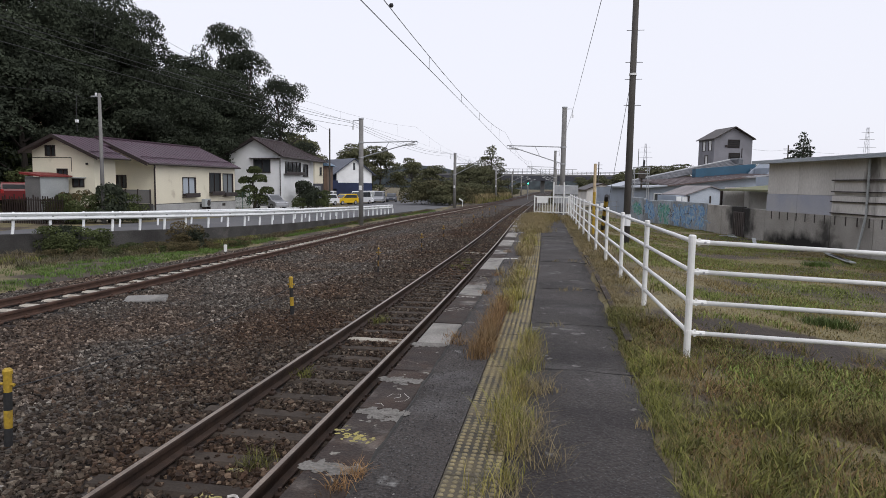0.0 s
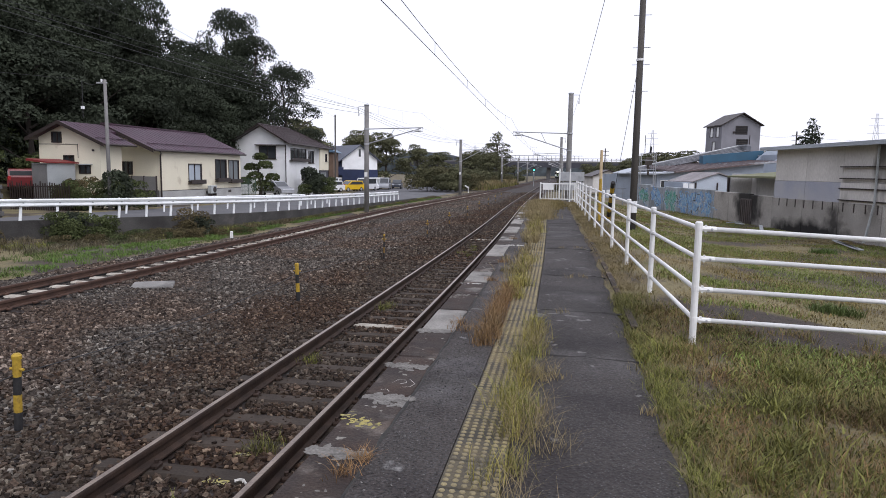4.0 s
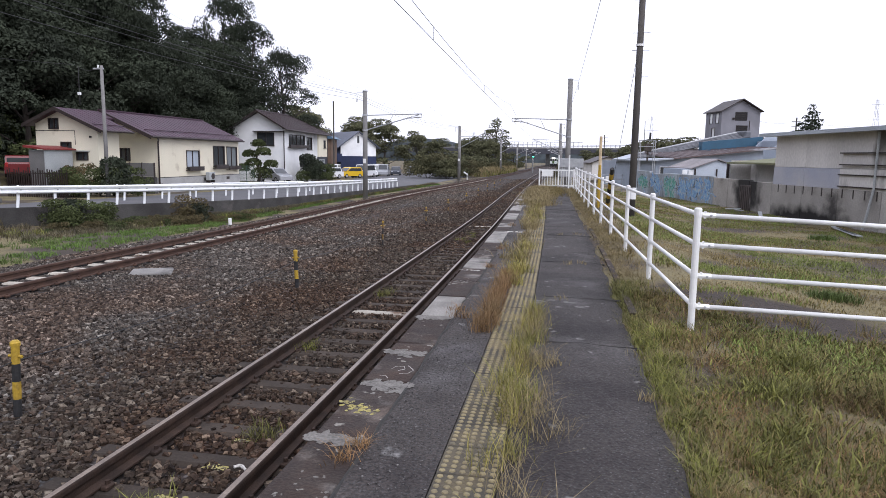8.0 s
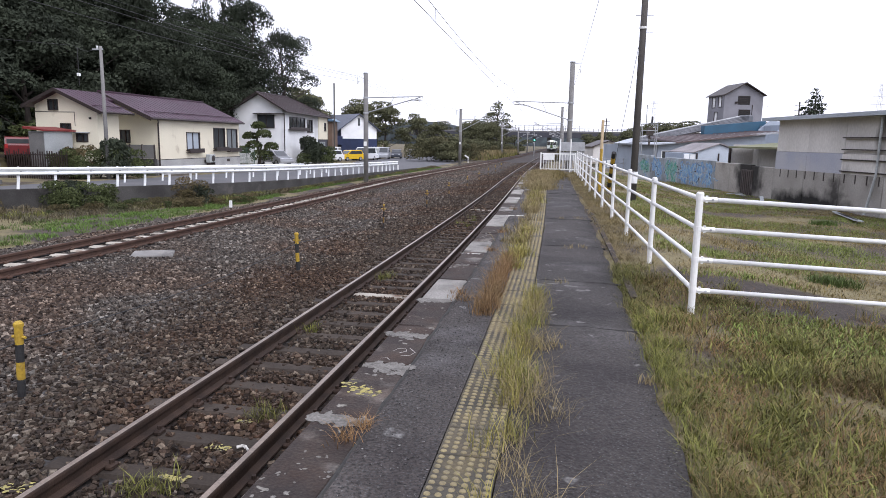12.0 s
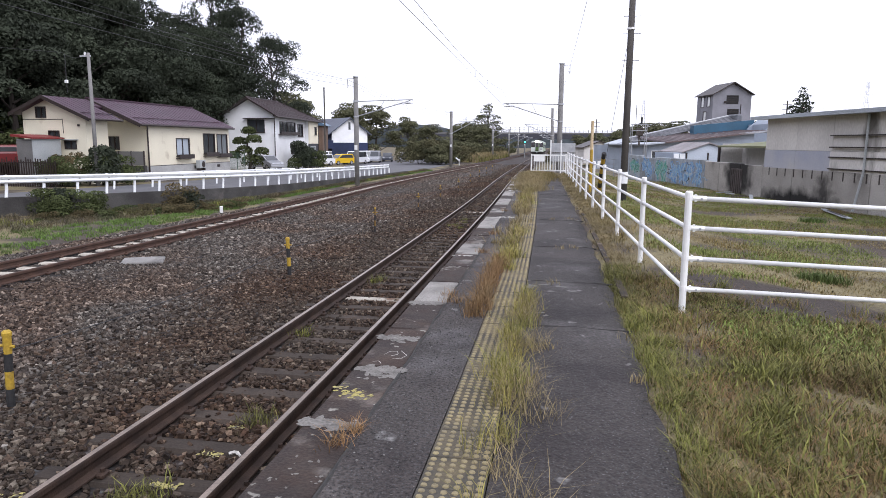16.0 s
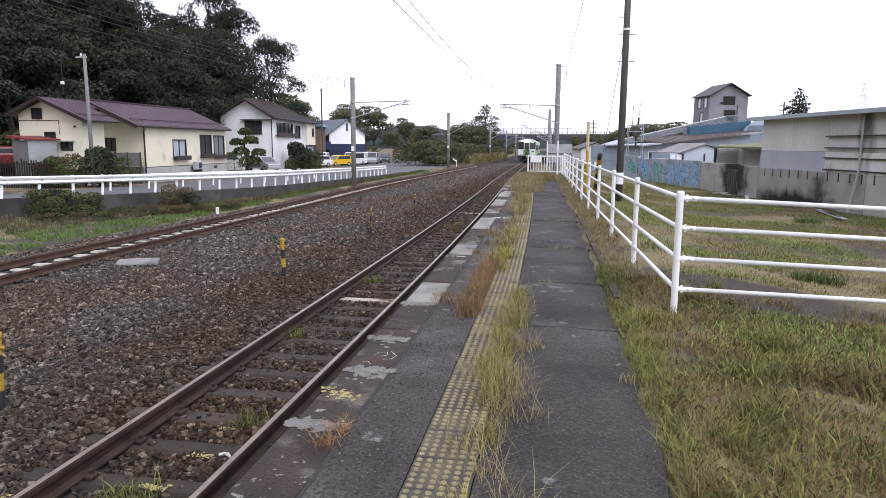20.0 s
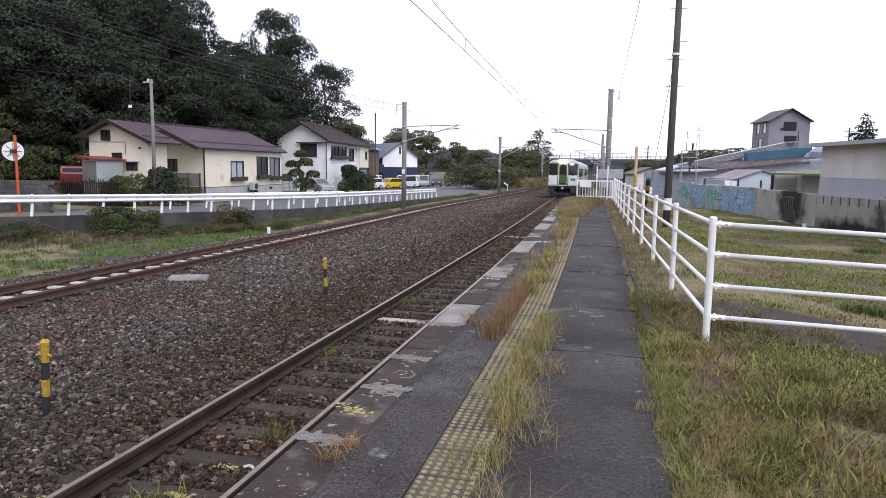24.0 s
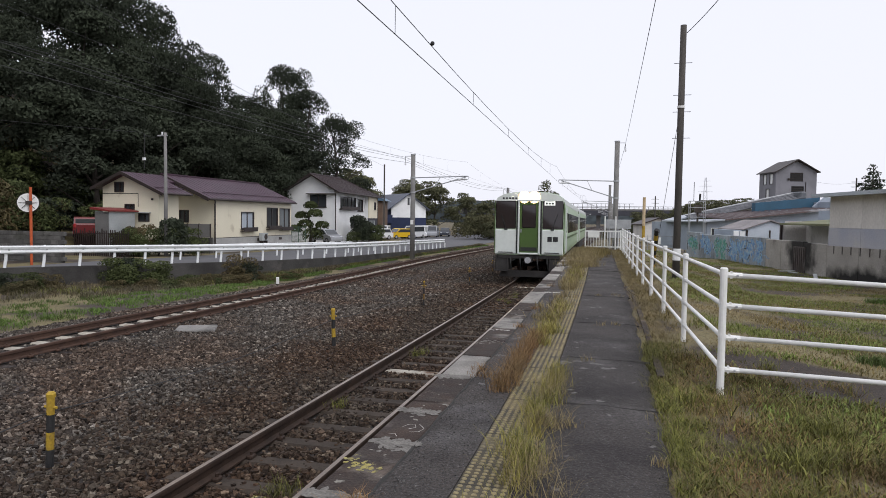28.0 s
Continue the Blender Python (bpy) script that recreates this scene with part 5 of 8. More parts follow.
part("end_wall", Geo().prism([(0.16, -0.3), (8.45, -0.3), (8.45, 2.85), (4.5, 2.95), (0.16, 2.85)], 0.15, pose(0, -13.65, 0)), SHEET, warehouse)
part("drainpipe", Geo().tube([(-0.06, -5.6, 2.8), (-0.06, -5.6, 1.2), (-0.15, -5.5, 0.3), (-0.2, -5.5, 0.05)], 0.035, 8), SHED_GREY, warehouse, "pale plastic drainpipe")

yard_wall = thing("yard_wall", SIDE, "concrete yard wall with sooty stains and faded graffiti", "wall")
for k, (a, b, top, mt, label) in enumerate(((0.02, 1.7, 1.16, SOOTY_GATE, "stained grey concrete panel"), (1.72, 3.5, 1.2, SOOTY_GATE, "soot-blackened concrete panel"), (3.52, 4.9, 1.2, SOOTY_GATE, "stained grey concrete panel"), (4.92, 6.9, 1.25, GRAFFITI_BASE, "pale concrete panel with blue graffiti"), (6.92, 9.1, 1.25, GRAFFITI_BASE, "pale concrete panel with blue graffiti"), (9.12, 11.0, 1.25, GRAFFITI_BASE, "pale concrete panel with green graffiti"), (11.02, 13.2, 1.2, GRAFFITI_BASE, "pale concrete panel"), (13.22, 15.4, 1.3, GRAFFITI_BASE, "pale concrete panel with green graffiti"))):
    part("panel", Geo().soft_box(0.02, a, -0.3, 0.2, b, top, 0.015), mt, yard_wall, label)
gr = random.Random(4)
for a, b, mt, n in ((5.0, 9.0, GRAFFITI_BLUE, 64), (9.3, 10.9, GRAFFITI_GREEN, 34), (13.4, 15.2, GRAFFITI_GREEN, 30), (11.3, 13.0, GRAFFITI_BLUE, 16)):
    for k in range(n):
        y, z, w = gr.uniform(a + 0.2, b - 0.2), gr.uniform(0.2, 0.95), gr.uniform(0.14, 0.5)
        part("graffiti_patch", blotch(0, 0, 0, w, w * gr.uniform(0.4, 1.3), None, 0, holes=0.55), mt, yard_wall, "faded spray paint", at=pose(0.016 - 0.0003 * k, y, z, 0, -90, gr.uniform(0, 0)) @ pose(0, 0, 0, 0, 0, gr.uniform(0, 360)))
    for k in range(n // 2):
        c = Vector((0.018, gr.uniform(a, b), gr.uniform(0.25, 1.0)))
        pts, ang = [], gr.uniform(0, 6.28)
        for j in range(7):
            pts.append(c.copy())
            ang += gr.uniform(-1.1, 1.1)
            c = c + Vector((0, 0.11 * math.cos(ang), 0.09 * math.sin(ang)))
            c.z = min(max(c.z, 0.1), 1.1)
        part("graffiti_stroke", Geo().tube(pts, 0.016, 5), GRAFFITI_BLUE if k % 3 else BURNT, yard_wall, "faded graffiti stroke")
RUST_DOOR = mat("rust_streaked_door", (0.1, 0.085, 0.08), (0.05, 0.042, 0.04), 3, 0.8, dirt=(0.24, 0.22, 0.21), dirt_scale=3, dirt_at=0.55, stretch=(1, 1, 0.3))
gate = thing("steel_door", SIDE, "rusty barred steel door in the yard wall", "door")
part("leaf", Geo().box(-0.02, 1.5, 0.0, 0.02, 2.4, 1.0), RUST_DOOR, gate)
for k in range(6):
    part("bar", Geo().box(-0.035, 1.55 + 0.15 * k, 0.02, -0.02, 1.59 + 0.15 * k, 0.95), TRIM_DARK, gate)
for k, (x, y, a, l) in enumerate(((-0.8, -0.9, 65, 1.0), (-0.6, 1.6, 20, 0.7), (-1.2, -6.2, 70, 2.4), (-1.3, -6.5, 72, 2.2), (-0.7, 0.9, 95, 0.5))):
    plank = tagged(part("plank", Geo().soft_box(-l / 2, -0.06, 0, l / 2, 0.06, 0.03, 0.005), SHED_GREY), "pale loose board lying on the field", "board", "boards on the field")
    plank.matrix_basis = SIDE @ pose(x, y, 0.07, 0, -6 if k == 0 else 0, a)

# open bay between warehouse and hall
bay = thing("open_shed", SIDE, "open pale shed bay with a mossy awning", "shed")
part("back_wall", Geo().box(2.9, 0.3, -0.2, 3.05, 9.5, 1.98), SHEET, bay)
part("end_wall", Geo().box(1.9, 7.4, -0.2, 2.9, 7.5, 1.82), SHEET, bay)
part("fascia", Geo().box(4.5, 0.3, 2.05, 4.7, 9.5, 2.5), PALE_BLUE, bay, "pale blue sheet fascia above the awning")
MOSS = mat("mossy_awning", (0.2, 0.2, 0.12), (0.15, 0.16, 0.09), 1, 0.9)
part("awning", Geo().prism([(1.6, 1.8), (4.5, 2.05), (4.5, 2.14), (1.6, 1.88)], 6.6, pose(0, 0.6, 0)), MOSS, bay, "mossy corrugated awning")
for y in (1.7, 7.4):
    part("post", Geo().box(1.75, y, -0.2, 1.85, y + 0.1, 1.8), TRIM_DARK, bay)
part("rack", Geo().box(2.5, 0.7, 0, 2.6, 0.8, 1.35).box(2.5, 2.9, 0, 2.6, 3.0, 1.35).box(2.5, 0.7, 1.3, 2.6, 3.0, 1.4).box(2.5, 1.8, 0, 2.6, 1.88, 1.3), TRIM_DARK, bay, "dark steel rack")
part("dark_doorway", Geo().box(2.86, 7.6, 0, 2.9, 8.8, 1.7), TRIM_DARK, bay)

# little gabled shed behind the graffiti
DULL_ROOF = mat("dull_grey_roof", (0.27, 0.25, 0.25), (0.2, 0.185, 0.185), 1.2, 0.8, grain=20)
PALE_SHEET = mat("pale_shed_front", (0.52, 0.57, 0.63), (0.45, 0.5, 0.56), 1.0, 0.7, grain=20, grain_amount=0.08)
shed = thing("garden_shed", pose(9.35, 36.3, -0.45, 0, 0, 14), "small pale blue gabled shed behind the graffiti wall", "shed")
part("front_wall", Geo().prism([(0, 0), (2.7, 0), (2.7, 1.5), (1.2, 1.95), (0, 1.55)], 0.08), PALE_SHEET, shed)
part("roof", Geo().prism([(-0.2, 1.5), (1.2, 1.98), (2.9, 1.45), (2.9, 1.5), (1.2, 2.04), (-0.2, 1.55)], 3.2, pose(0, -0.12, 0)), DULL_ROOF, shed, "dull grey metal roof")
part("side_wall", Geo().box(0, 0.08, 0, 0.08, 2.8, 1.5), PALE_BLUE, shed)
part("side_wall", Geo().box(2.62, 0.08, 0, 2.7, 2.8, 1.45), PALE_BLUE, shed)
for x in (0.05, 1.2, 2.6):
    part("corner_strip", Geo().box(x - 0.04, -0.02, 0, x + 0.04, 0.0, 1.5), TRIM_DARK, shed)
for x in (-0.62, -0.3):
    part("window", Geo().box(x, -0.03, 0.95, x + 0.26, 0.02, 1.45), HOUSE_WHITE, shed, "small white window")
part("lean_to", Geo().box(-0.66, 0.02, 0, -0.01, 2.4, 1.5), PALE_BLUE, shed)

# main hall with its sloping roofs
hall = thing("factory_hall", pose(8.2, 46.6, -0.6, 0, 0, 14), "pale blue-grey factory hall with rusty and blue sheet roofs", "factory")
part("front_wall", Geo().prism([(0.6, 0), (9.4, 0), (9.4, 3.55), (8.7, 3.0), (0.6, 2.06)], 0.12), PALE_BLUE, hall)
part("end_wall", Geo().box(0.6, 0.12, 0, 0.72, 12, 2.0), PALE_BLUE, hall)
part("side_wall", Geo().box(9.28, 0.12, 0, 9.4, 12, 3.5), PALE_BLUE, hall)
part("rust_roof", Geo().add([(1.6, -0.5, 2.21), (8.9, -0.5, 3.05), (8.9, 5, 3.16), (1.6, 5, 2.6), (1.6, -0.5, 2.13), (8.9, -0.5, 2.95), (8.9, 5, 3.05), (1.6, 5, 2.5)], [(0, 1, 2, 3), (4, 7, 6, 5), (0, 4, 5, 1), (1, 5, 6, 2), (2, 6, 7, 3), (3, 7, 4, 0)]), RUST_ROOF, hall, "rusting metal roof with pale patches")
for k in range(19):
    x = 1.65 + 0.38 * k
    part("roof_rib", Geo().add([(x, -0.5, 2.055 + 0.115 * (x - 0.2)), (x + 0.05, -0.5, 2.055 + 0.115 * (x - 0.2)), (x + 0.05, 5, 2.53 + 0.0767 * (x - 0.4)), (x, 5, 2.53 + 0.0767 * (x - 0.4)), (x + 0.025, -0.5, 2.1 + 0.115 * (x - 0.2)), (x + 0.025, 5, 2.57 + 0.0767 * (x - 0.4))], [(0, 4, 5, 3), (4, 1, 2, 5), (0, 1, 4), (3, 5, 2)]), RUST_ROOF, hall)
part("end_roof", Geo().prism([(0.2, 2.0), (1.58, 2.13), (1.58, 2.22), (0.2, 2.09)], 5.6, pose(0, -0.5, 0)), PALE_ROOF, hall, "pale metal roof over the end of the hall")
part("roof_wall", Geo().prism([(8.9, 2.9), (11.4, 2.9), (11.4, 3.75), (9.7, 3.86), (8.9, 3.2)], 0.12, pose(0, 2.6, 0)), PALE_BLUE, hall, "pale blue end wall above the awning")
part("blue_roof", Geo().prism([(5.2, 2.7), (9.7, 2.8), (9.7, 3.86), (5.2, 3.42)], 0.6, pose(0, 3.2, 0)), BLUE_ROOF, hall, "blue metal sheet parapet")
part("pale_roof", Geo().prism([(0.2, 2.0), (1.4, 2.35), (8.4, 3.75), (8.4, 3.85), (1.4, 2.45), (0.2, 2.1)], 3, pose(0, 5.2, 0)), PALE_ROOF, hall, "pale metal roof")
DUCT = mat("grey_conveyor_duct", (0.16, 0.165, 0.18), (0.1, 0.105, 0.115), 1.5, 0.6, grain=20)
for k in range(6):
    part("conveyor_pipe", Geo().tube([(1.0, 4.0 + 0.25 * k, 2.2 + 0.06 * k), (8.9, 4.0 + 0.25 * k, 3.85 + 0.08 * k)], 0.06, 8), STEEL if k == 5 else DUCT, hall, "sloping conveyor pipe")
part("pipe_head", Geo().soft_box(8.7, 3.95, 3.72, 9.2, 5.35, 4.3, 0.1), DUCT, hall)
for x in (0.9, 1.8, 2.7, 3.6):
    w = part("window", Geo().box(x, -0.03, 0.95, x + 0.5, 0.0, 1.6), PANE, hall)
    part("frame", Geo().box(x - 0.05, -0.05, 0.9, x + 0.55, -0.03, 0.95).box(x - 0.05, -0.05, 1.6, x + 0.55, -0.03, 1.65).box(x - 0.05, -0.05, 0.95, x, -0.03, 1.6).box(x + 0.5, -0.05, 0.95, x + 0.55, -0.03, 1.6), HOUSE_WHITE, w)
UNDER_STEEL = mat("rusty_dark_steel", (0.09, 0.075, 0.065), (0.06, 0.05, 0.045), 3, 0.8)
frame_tower = thing("steel_frame", pose(7.45, 44.2, -0.5), "thin steel frame with a hopper beside the hall", "steel frame")
for x, y in ((0, 0), (0.9, 0), (0, 0.9), (0.9, 0.9)):
    part("leg", Geo().tube([(x, y, 0), (x, y, 3.2)], 0.025, 6), STEEL, frame_tower)
for z in (2.2, 2.8, 3.2):
    part("ring", Geo().box(0, -0.02, z, 0.9, 0.02, z + 0.04).box(-0.02, 0, z, 0.02, 0.9, z + 0.04).box(0.88, 0, z, 0.92, 0.9, z + 0.04), STEEL, frame_tower)
part("hopper", Geo().soft_box(0.3, 0.25, 2.5, 0.72, 0.65, 3.0, 0.03).tube([(0.5, 0.45, 1.9), (0.5, 0.45, 2.5)], 0.06, 8), UNDER_STEEL, frame_tower, "dark hopper box with a down pipe")
part("mast", Geo().tube([(0.2, 0, 3.2), (0.2, 0, 4.4)], 0.02, 5), WIRE, frame_tower)
part("exhaust", Geo().tube([(0.6, 0.45, 3.2), (0.62, 0.45, 3.7)], 0.06, 8), BLACK, frame_tower)

# tall grey tower
tower = thing("tower_building", pose(17.7, 69.9, -0.8, 0, 0, 14), "tall grey sheet-clad tower with a shallow gabled roof", "tower")
TW, TD = 3.9, 3.4
ho = [(1.35, 2.6, 6.2, 7.05), (1.5, 2.7, 4.9, 5.75)]
part("front_wall", wall_cells("y", 0, 0.15, 0, TW, 0, 7.15, ho), TOWER, tower)
part("gable_peak", Geo().prism([(0, 7.15), (TW, 7.15), (TW / 2, 8.2)], 0.15), TOWER, tower)
for a, b, lo, hi in ho:
    w = part("vent_opening", Geo().box(a, 0.06, lo, b, 0.1, hi), BLACK, tower, "dark louvred opening")
    for k in range(5):
        part("louvre", Geo().box(a, 0.0, lo + 0.08 + (hi - lo) * k / 5, b, 0.05, lo + 0.12 + (hi - lo) * k / 5), TRIM_DARK, w)
so = [(0.6, 1.2, 6.0, 6.95), (1.9, 2.5, 6.0, 6.95), (1.3, 1.9, 4.5, 5.5)]
side = wall_cells("x", 0.15, 0.15, 0.15, TD, 0, 7.1, so)
part("side_wall", side, TOWER, tower)
for a, b, lo, hi in so:
    w = part("window", Geo().box(0.04, a, lo, 0.06, b, hi), HOUSE_WHITE, tower, "pale blind window")
    for z0, z1, y0, y1 in ((lo - 0.05, lo, a - 0.05, b + 0.05), (hi, hi + 0.05, a - 0.05, b + 0.05), (lo, hi, a - 0.05, a), (lo, hi, b, b + 0.05)):
        part("frame_bar", Geo().box(-0.03, y0, z0, 0.0, y1, z1), TRIM_DARK, w)
part("side_wall", Geo().box(TW - 0.15, 0.15, 0, TW, TD, 7.1), TOWER, tower)
part("back_wall", Geo().box(0.15, TD - 0.15, 0, TW - 0.15, TD, 7.1), TOWER, tower)
part("roof", Geo().prism([(-0.18, 7.05), (TW / 2, 8.24), (TW + 0.18, 7.05), (TW + 0.18, 7.13), (TW / 2, 8.33), (-0.18, 7.13)], TD + 0.7, pose(0, -0.35, 0)), TRIM_DARK, tower, "dark thin roof")
part("downpipe", Geo().tube([(2.85, -0.04, 6.2), (2.85, -0.04, 4.9)], 0.03, 6), TRIM_DARK, tower)
part("duct", Geo().soft_box(1.1, -0.12, 6.3, 1.3, 0.0, 6.5, 0.02), TRIM_DARK, tower)

# low far houses and the grey shed by the line
for x, y, w, d, h, rise, mt, rf, turn, label in ((6.2, 88, 4.0, 6, 2.0, 0.75, SHEET, TRIM_DARK, 10, "low beige hut with a dark roof"), (11.2, 88, 4.5, 8, 1.7, 0.35, PALE_BLUE, PALE_ROOF, 10, "low blue-grey shed with a pale roof"), (14, 95, 9, 8, 2.2, 0.5, PALE_BLUE, PALE_ROOF, 8, "low pale shed far along the line")):
    hut = thing("hut", pose(x, y, -1.0, 0, 0, turn), label, "hut")
    part("front_wall", Geo().prism([(0, 0), (w, 0), (w, h), (w / 2, h + rise), (0, h)], 0.1), mt, hut)
    part("side_wall", Geo().box(0, 0.1, 0, 0.1, d, h), mt, hut)
    part("side_wall", Geo().box(w - 0.1, 0.1, 0, w, d, h), mt, hut)
    part("back_wall", Geo().box(0.1, d - 0.1, 0, w - 0.1, d, h), mt, hut)
    part("roof", Geo().prism([(-0.3, h - 0.1), (w / 2, h + rise), (w + 0.3, h - 0.1), (w + 0.3, h), (w / 2, h + rise + 0.12), (-0.3, h)], d + 0.6, pose(0, -0.3, 0)), rf, hut)
    part("window", Geo().box(w * 0.6, -0.04, h * 0.45, w * 0.8, 0.0, h * 0.8), PANE, hut)
chain = thing("mesh_fence", pose(0, 0, 0), "low grey mesh fence at the end of the field", "fence")
for k in range(9):
    part("post", Geo().tube([(4.4 + 0.9 * k, 52 + 0.2 * k, -1), (4.4 + 0.9 * k, 52 + 0.2 * k, 0.35)], 0.03, 6), STEEL, chain)
for z in (-0.4, -0.05, 0.3):
    part("wire", Geo().tube([(4.4, 52, z), (11.6, 53.6, z)], 0.015, 5), STEEL, chain)
board = thing("notice_board", pose(5.3, 40, -0.45), "small white notice board on the field", "sign")
part("post", Geo().tube([(0, 0, 0), (0, 0, 0.9)], 0.03, 6), STEEL, board)
part("plate", Geo().soft_box(-0.18, -0.03, 0.55, 0.18, 0.0, 0.95, 0.01), WHITE, board)

# ---- end gate of the platform ----
end_fence = thing("end_fence", pose(0, 34.3, 0), "white barred end fence closing the platform", "fence")
for z in (0.12, 0.9):
    part("rail", Geo().box(1.5, -0.025, z - 0.03, 3.25, 0.025, z + 0.03), WHITE, end_fence)
for x in (1.5, 3.22):
    part("post", Geo().tube([(x, 0, -0.1), (x, 0, 0.96)], 0.035, 8), WHITE, end_fence)
for k in range(12):
    part("bar", Geo().tube([(1.64 + 0.135 * k, 0, 0.12), (1.64 + 0.135 * k, 0, 0.9)], 0.014, 6), WHITE, end_fence)
for x in (2.45, 2.97):
    part("tall_post", Geo().tube([(x, -0.06, -0.1), (x, -0.06, 1.66)], 0.035, 8), WHITE, end_fence, "tall white post")
part("sign_plate", Geo().box(1.62, -0.06, 0.58, 2.16, -0.03, 0.88), WHITE, end_fence, "blank white sign plate")
cabinet = thing("equipment_board", pose(3.1, 41, -1.1), "pale grey equipment boards on posts past the platform", "board")
part("plate", Geo().soft_box(-0.7, 0, 2.05, 0.75, 0.06, 2.6, 0.01), STEEL, cabinet)
part("plate", Geo().soft_box(-0.65, 0.1, 1.5, 0.7, 0.16, 2.0, 0.01), STEEL, cabinet)
for x in (-0.5, 0.0, 0.55):
    part("post", Geo().tube([(x, 0.08, 0), (x, 0.08, 2.6)], 0.04, 6), STEEL, cabinet)

# ---- poles ----
pole = thing("utility_pole", pose(4.61, 19.0, -0.5), "dark weathered utility pole with a white band", "pole")
part("shaft", Geo().tube([(0, 0, -0.2), (0.005, 0, 3.5), (0.015, 0, 7.2)], [0.1, 0.09, 0.08], 16), POLE_DARK, pole, smooth=True)
part("band", Geo().tube([(0.006, 0, 0.9), (0.01, 0, 1.22)], 0.103, 16), HOUSE_WHITE, pole, "worn white band")
for z in (4.2, 4.9, 5.35, 6.2):
    part("step_bolt", Geo().tube([(-0.2, 0, z), (0.26, 0, z)], 0.008, 5), WIRE, pole)
part("clamp", Geo().tube([(0.01, 0, 5.0), (0.01, 0, 5.06)], 0.105, 14), WHITE, pole)
stay = thing("stay_wire", pose(0, 0, 0), "pole stay wire with a yellow and black striped guard", "stay wire")
part("wire", Geo().tube([(4.66, 19.1, 4.9), (4.2, 23.1, -0.4)], 0.007, 5), WIRE, stay)
a, b = Vector((4.24, 21.8, 1.19)), Vector((4.19, 23.1, -0.42))
for k in range(10):
    p, q = a + (b - a) * (k / 10), a + (b - a) * ((k + 1) / 10)
    part("guard_band", Geo().tube([p, q], 0.068, 8), BLACK if k % 2 == 0 else YELLOW, stay)
PALE_OCHRE = mat("faded_ochre_paint", (0.58, 0.46, 0.3), (0.5, 0.38, 0.22), 4, 0.6)
post = thing("marker_post", pose(3.82, 21.2, -0.3), "tall thin post in faded ochre paint", "post")
part("shaft", Geo().tube([(0, 0, 0), (0, 0, 1.6)], 0.045, 8), YELLOW, post, "ochre lower part")
part("top", Geo().tube([(0, 0, 1.6), (0, 0, 2.48)], 0.045, 8), PALE_OCHRE, post, "faded pale ochre upper part")


def catenary_pole(x, y, top, side, arm, label="grey concrete overhead-line pole with a steel cantilever", r=0.17, contact=4.25, fall=1.3):
    """A pole beside the track; side is -1 or 1, the way its arm points."""
    z0 = rail_z(y) - 0.4
    c = thing("catenary_pole", pose(x, y, 0), label, "overhead line pole", "overhead line poles")
    part("shaft", Geo().tube([(0, 0, z0), (0, 0, top)], [r * 1.12, r], 12), POLE_CONCRETE, c, smooth=True)
    for low, high, k in ((top - 0.05, top + 0.02, 1.15), (contact + 0.05, contact + 0.16, 1.2), (contact - fall - 0.05, contact - fall + 0.05, 1.2)):
        part("band", Geo().tube([(0, 0, low), (0, 0, high)], r * k, 12), STEEL, c)
    h = part("top_hook", Geo().tube([(0, 0, top - 0.12), (-side * 0.55, 0, top - 0.12), (-side * 0.55, 0, top - 0.5)], 0.025, 6), STEEL, c)
    part("insulator", Geo().tube([(-side * 0.55, 0, top - 0.5), (-side * 0.55, 0, top - 0.72)], 0.06, 8), HOUSE_WHITE, h)
    if arm:
        part("top_tube", Geo().tube([(0, 0, contact + 0.1), (side * arm, 0, contact + 0.2)], 0.035, 8), STEEL, c)
        part("brace", Geo().tube([(0, 0, contact - fall), (side * arm * 0.55, 0, contact - 0.42 * fall + 0.08), (side * arm * 0.96, 0, contact + 0.15)], 0.035, 8), STEEL, c)
        part("strut", Geo().tube([(side * arm * 0.5, 0, contact + 0.14), (side * arm * 0.42, 0, contact - 0.6 * fall + 0.14)], 0.02, 6), STEEL, c)
        part("steady_arm", Geo().tube([(side * arm, 0, contact + 0.2), (side * arm, 0, contact - 0.03), (side * arm * 0.72, 0, contact - 0.1)], 0.022, 6), STEEL, c)
        part("insulator", Geo().tube([(side * arm * 0.82, 0, contact + 0.03), (side * arm * 0.97, 0, contact + 0.0)], 0.05, 8), HOUSE_WHITE, c)
    part("plate", Geo().box(-0.1, -r - 0.03, 1.0, 0.1, -r - 0.005, 1.3), WHITE, c, "small white plate")
    return c


catenary_pole(2.92, 47, 6.85, -1, 3.9, "thick grey overhead-line pole with a steel cantilever", 0.165, contact=4.03, fall=1.06)
for y in (94, 141, 188, 235):
    catenary_pole(near_x(y) + 3.6, y, rail_z(y) + 7.6, -1, 3.8, contact=4.25 + rail_z(y) + 0.98)
catenary_pole(-10.3, 42.7, 5.7, 1, 3.8, r=0.15, contact=4.03, fall=0.88)
for y in (82, 130, 172, 212, 252):
    catenary_pole(far_x(y) - 2.6, y, rail_z(y) + 6.6, 1, 2.9, contact=4.25 + rail_z(y) + 0.98)

# overhead wires and feeders
def wire(points, sag, name="overhead_wire", r=0.0095, label="thin dark overhead wire"):
    g = Geo()
    pts = []
    for (p, q) in zip(points, points[1:]):
        p, q = Vector(p), Vector(q)
        for k in range(12):
            t = k / 12
            v = p + (q - p) * t
            v.z -= sag * 4 * t * (1 - t)
            pts.append(v)
    pts.append(Vector(points[-1]))
    return tagged(part(name, g.tube(pts, r, 5), WIRE), label, "wire", "wires over the line")


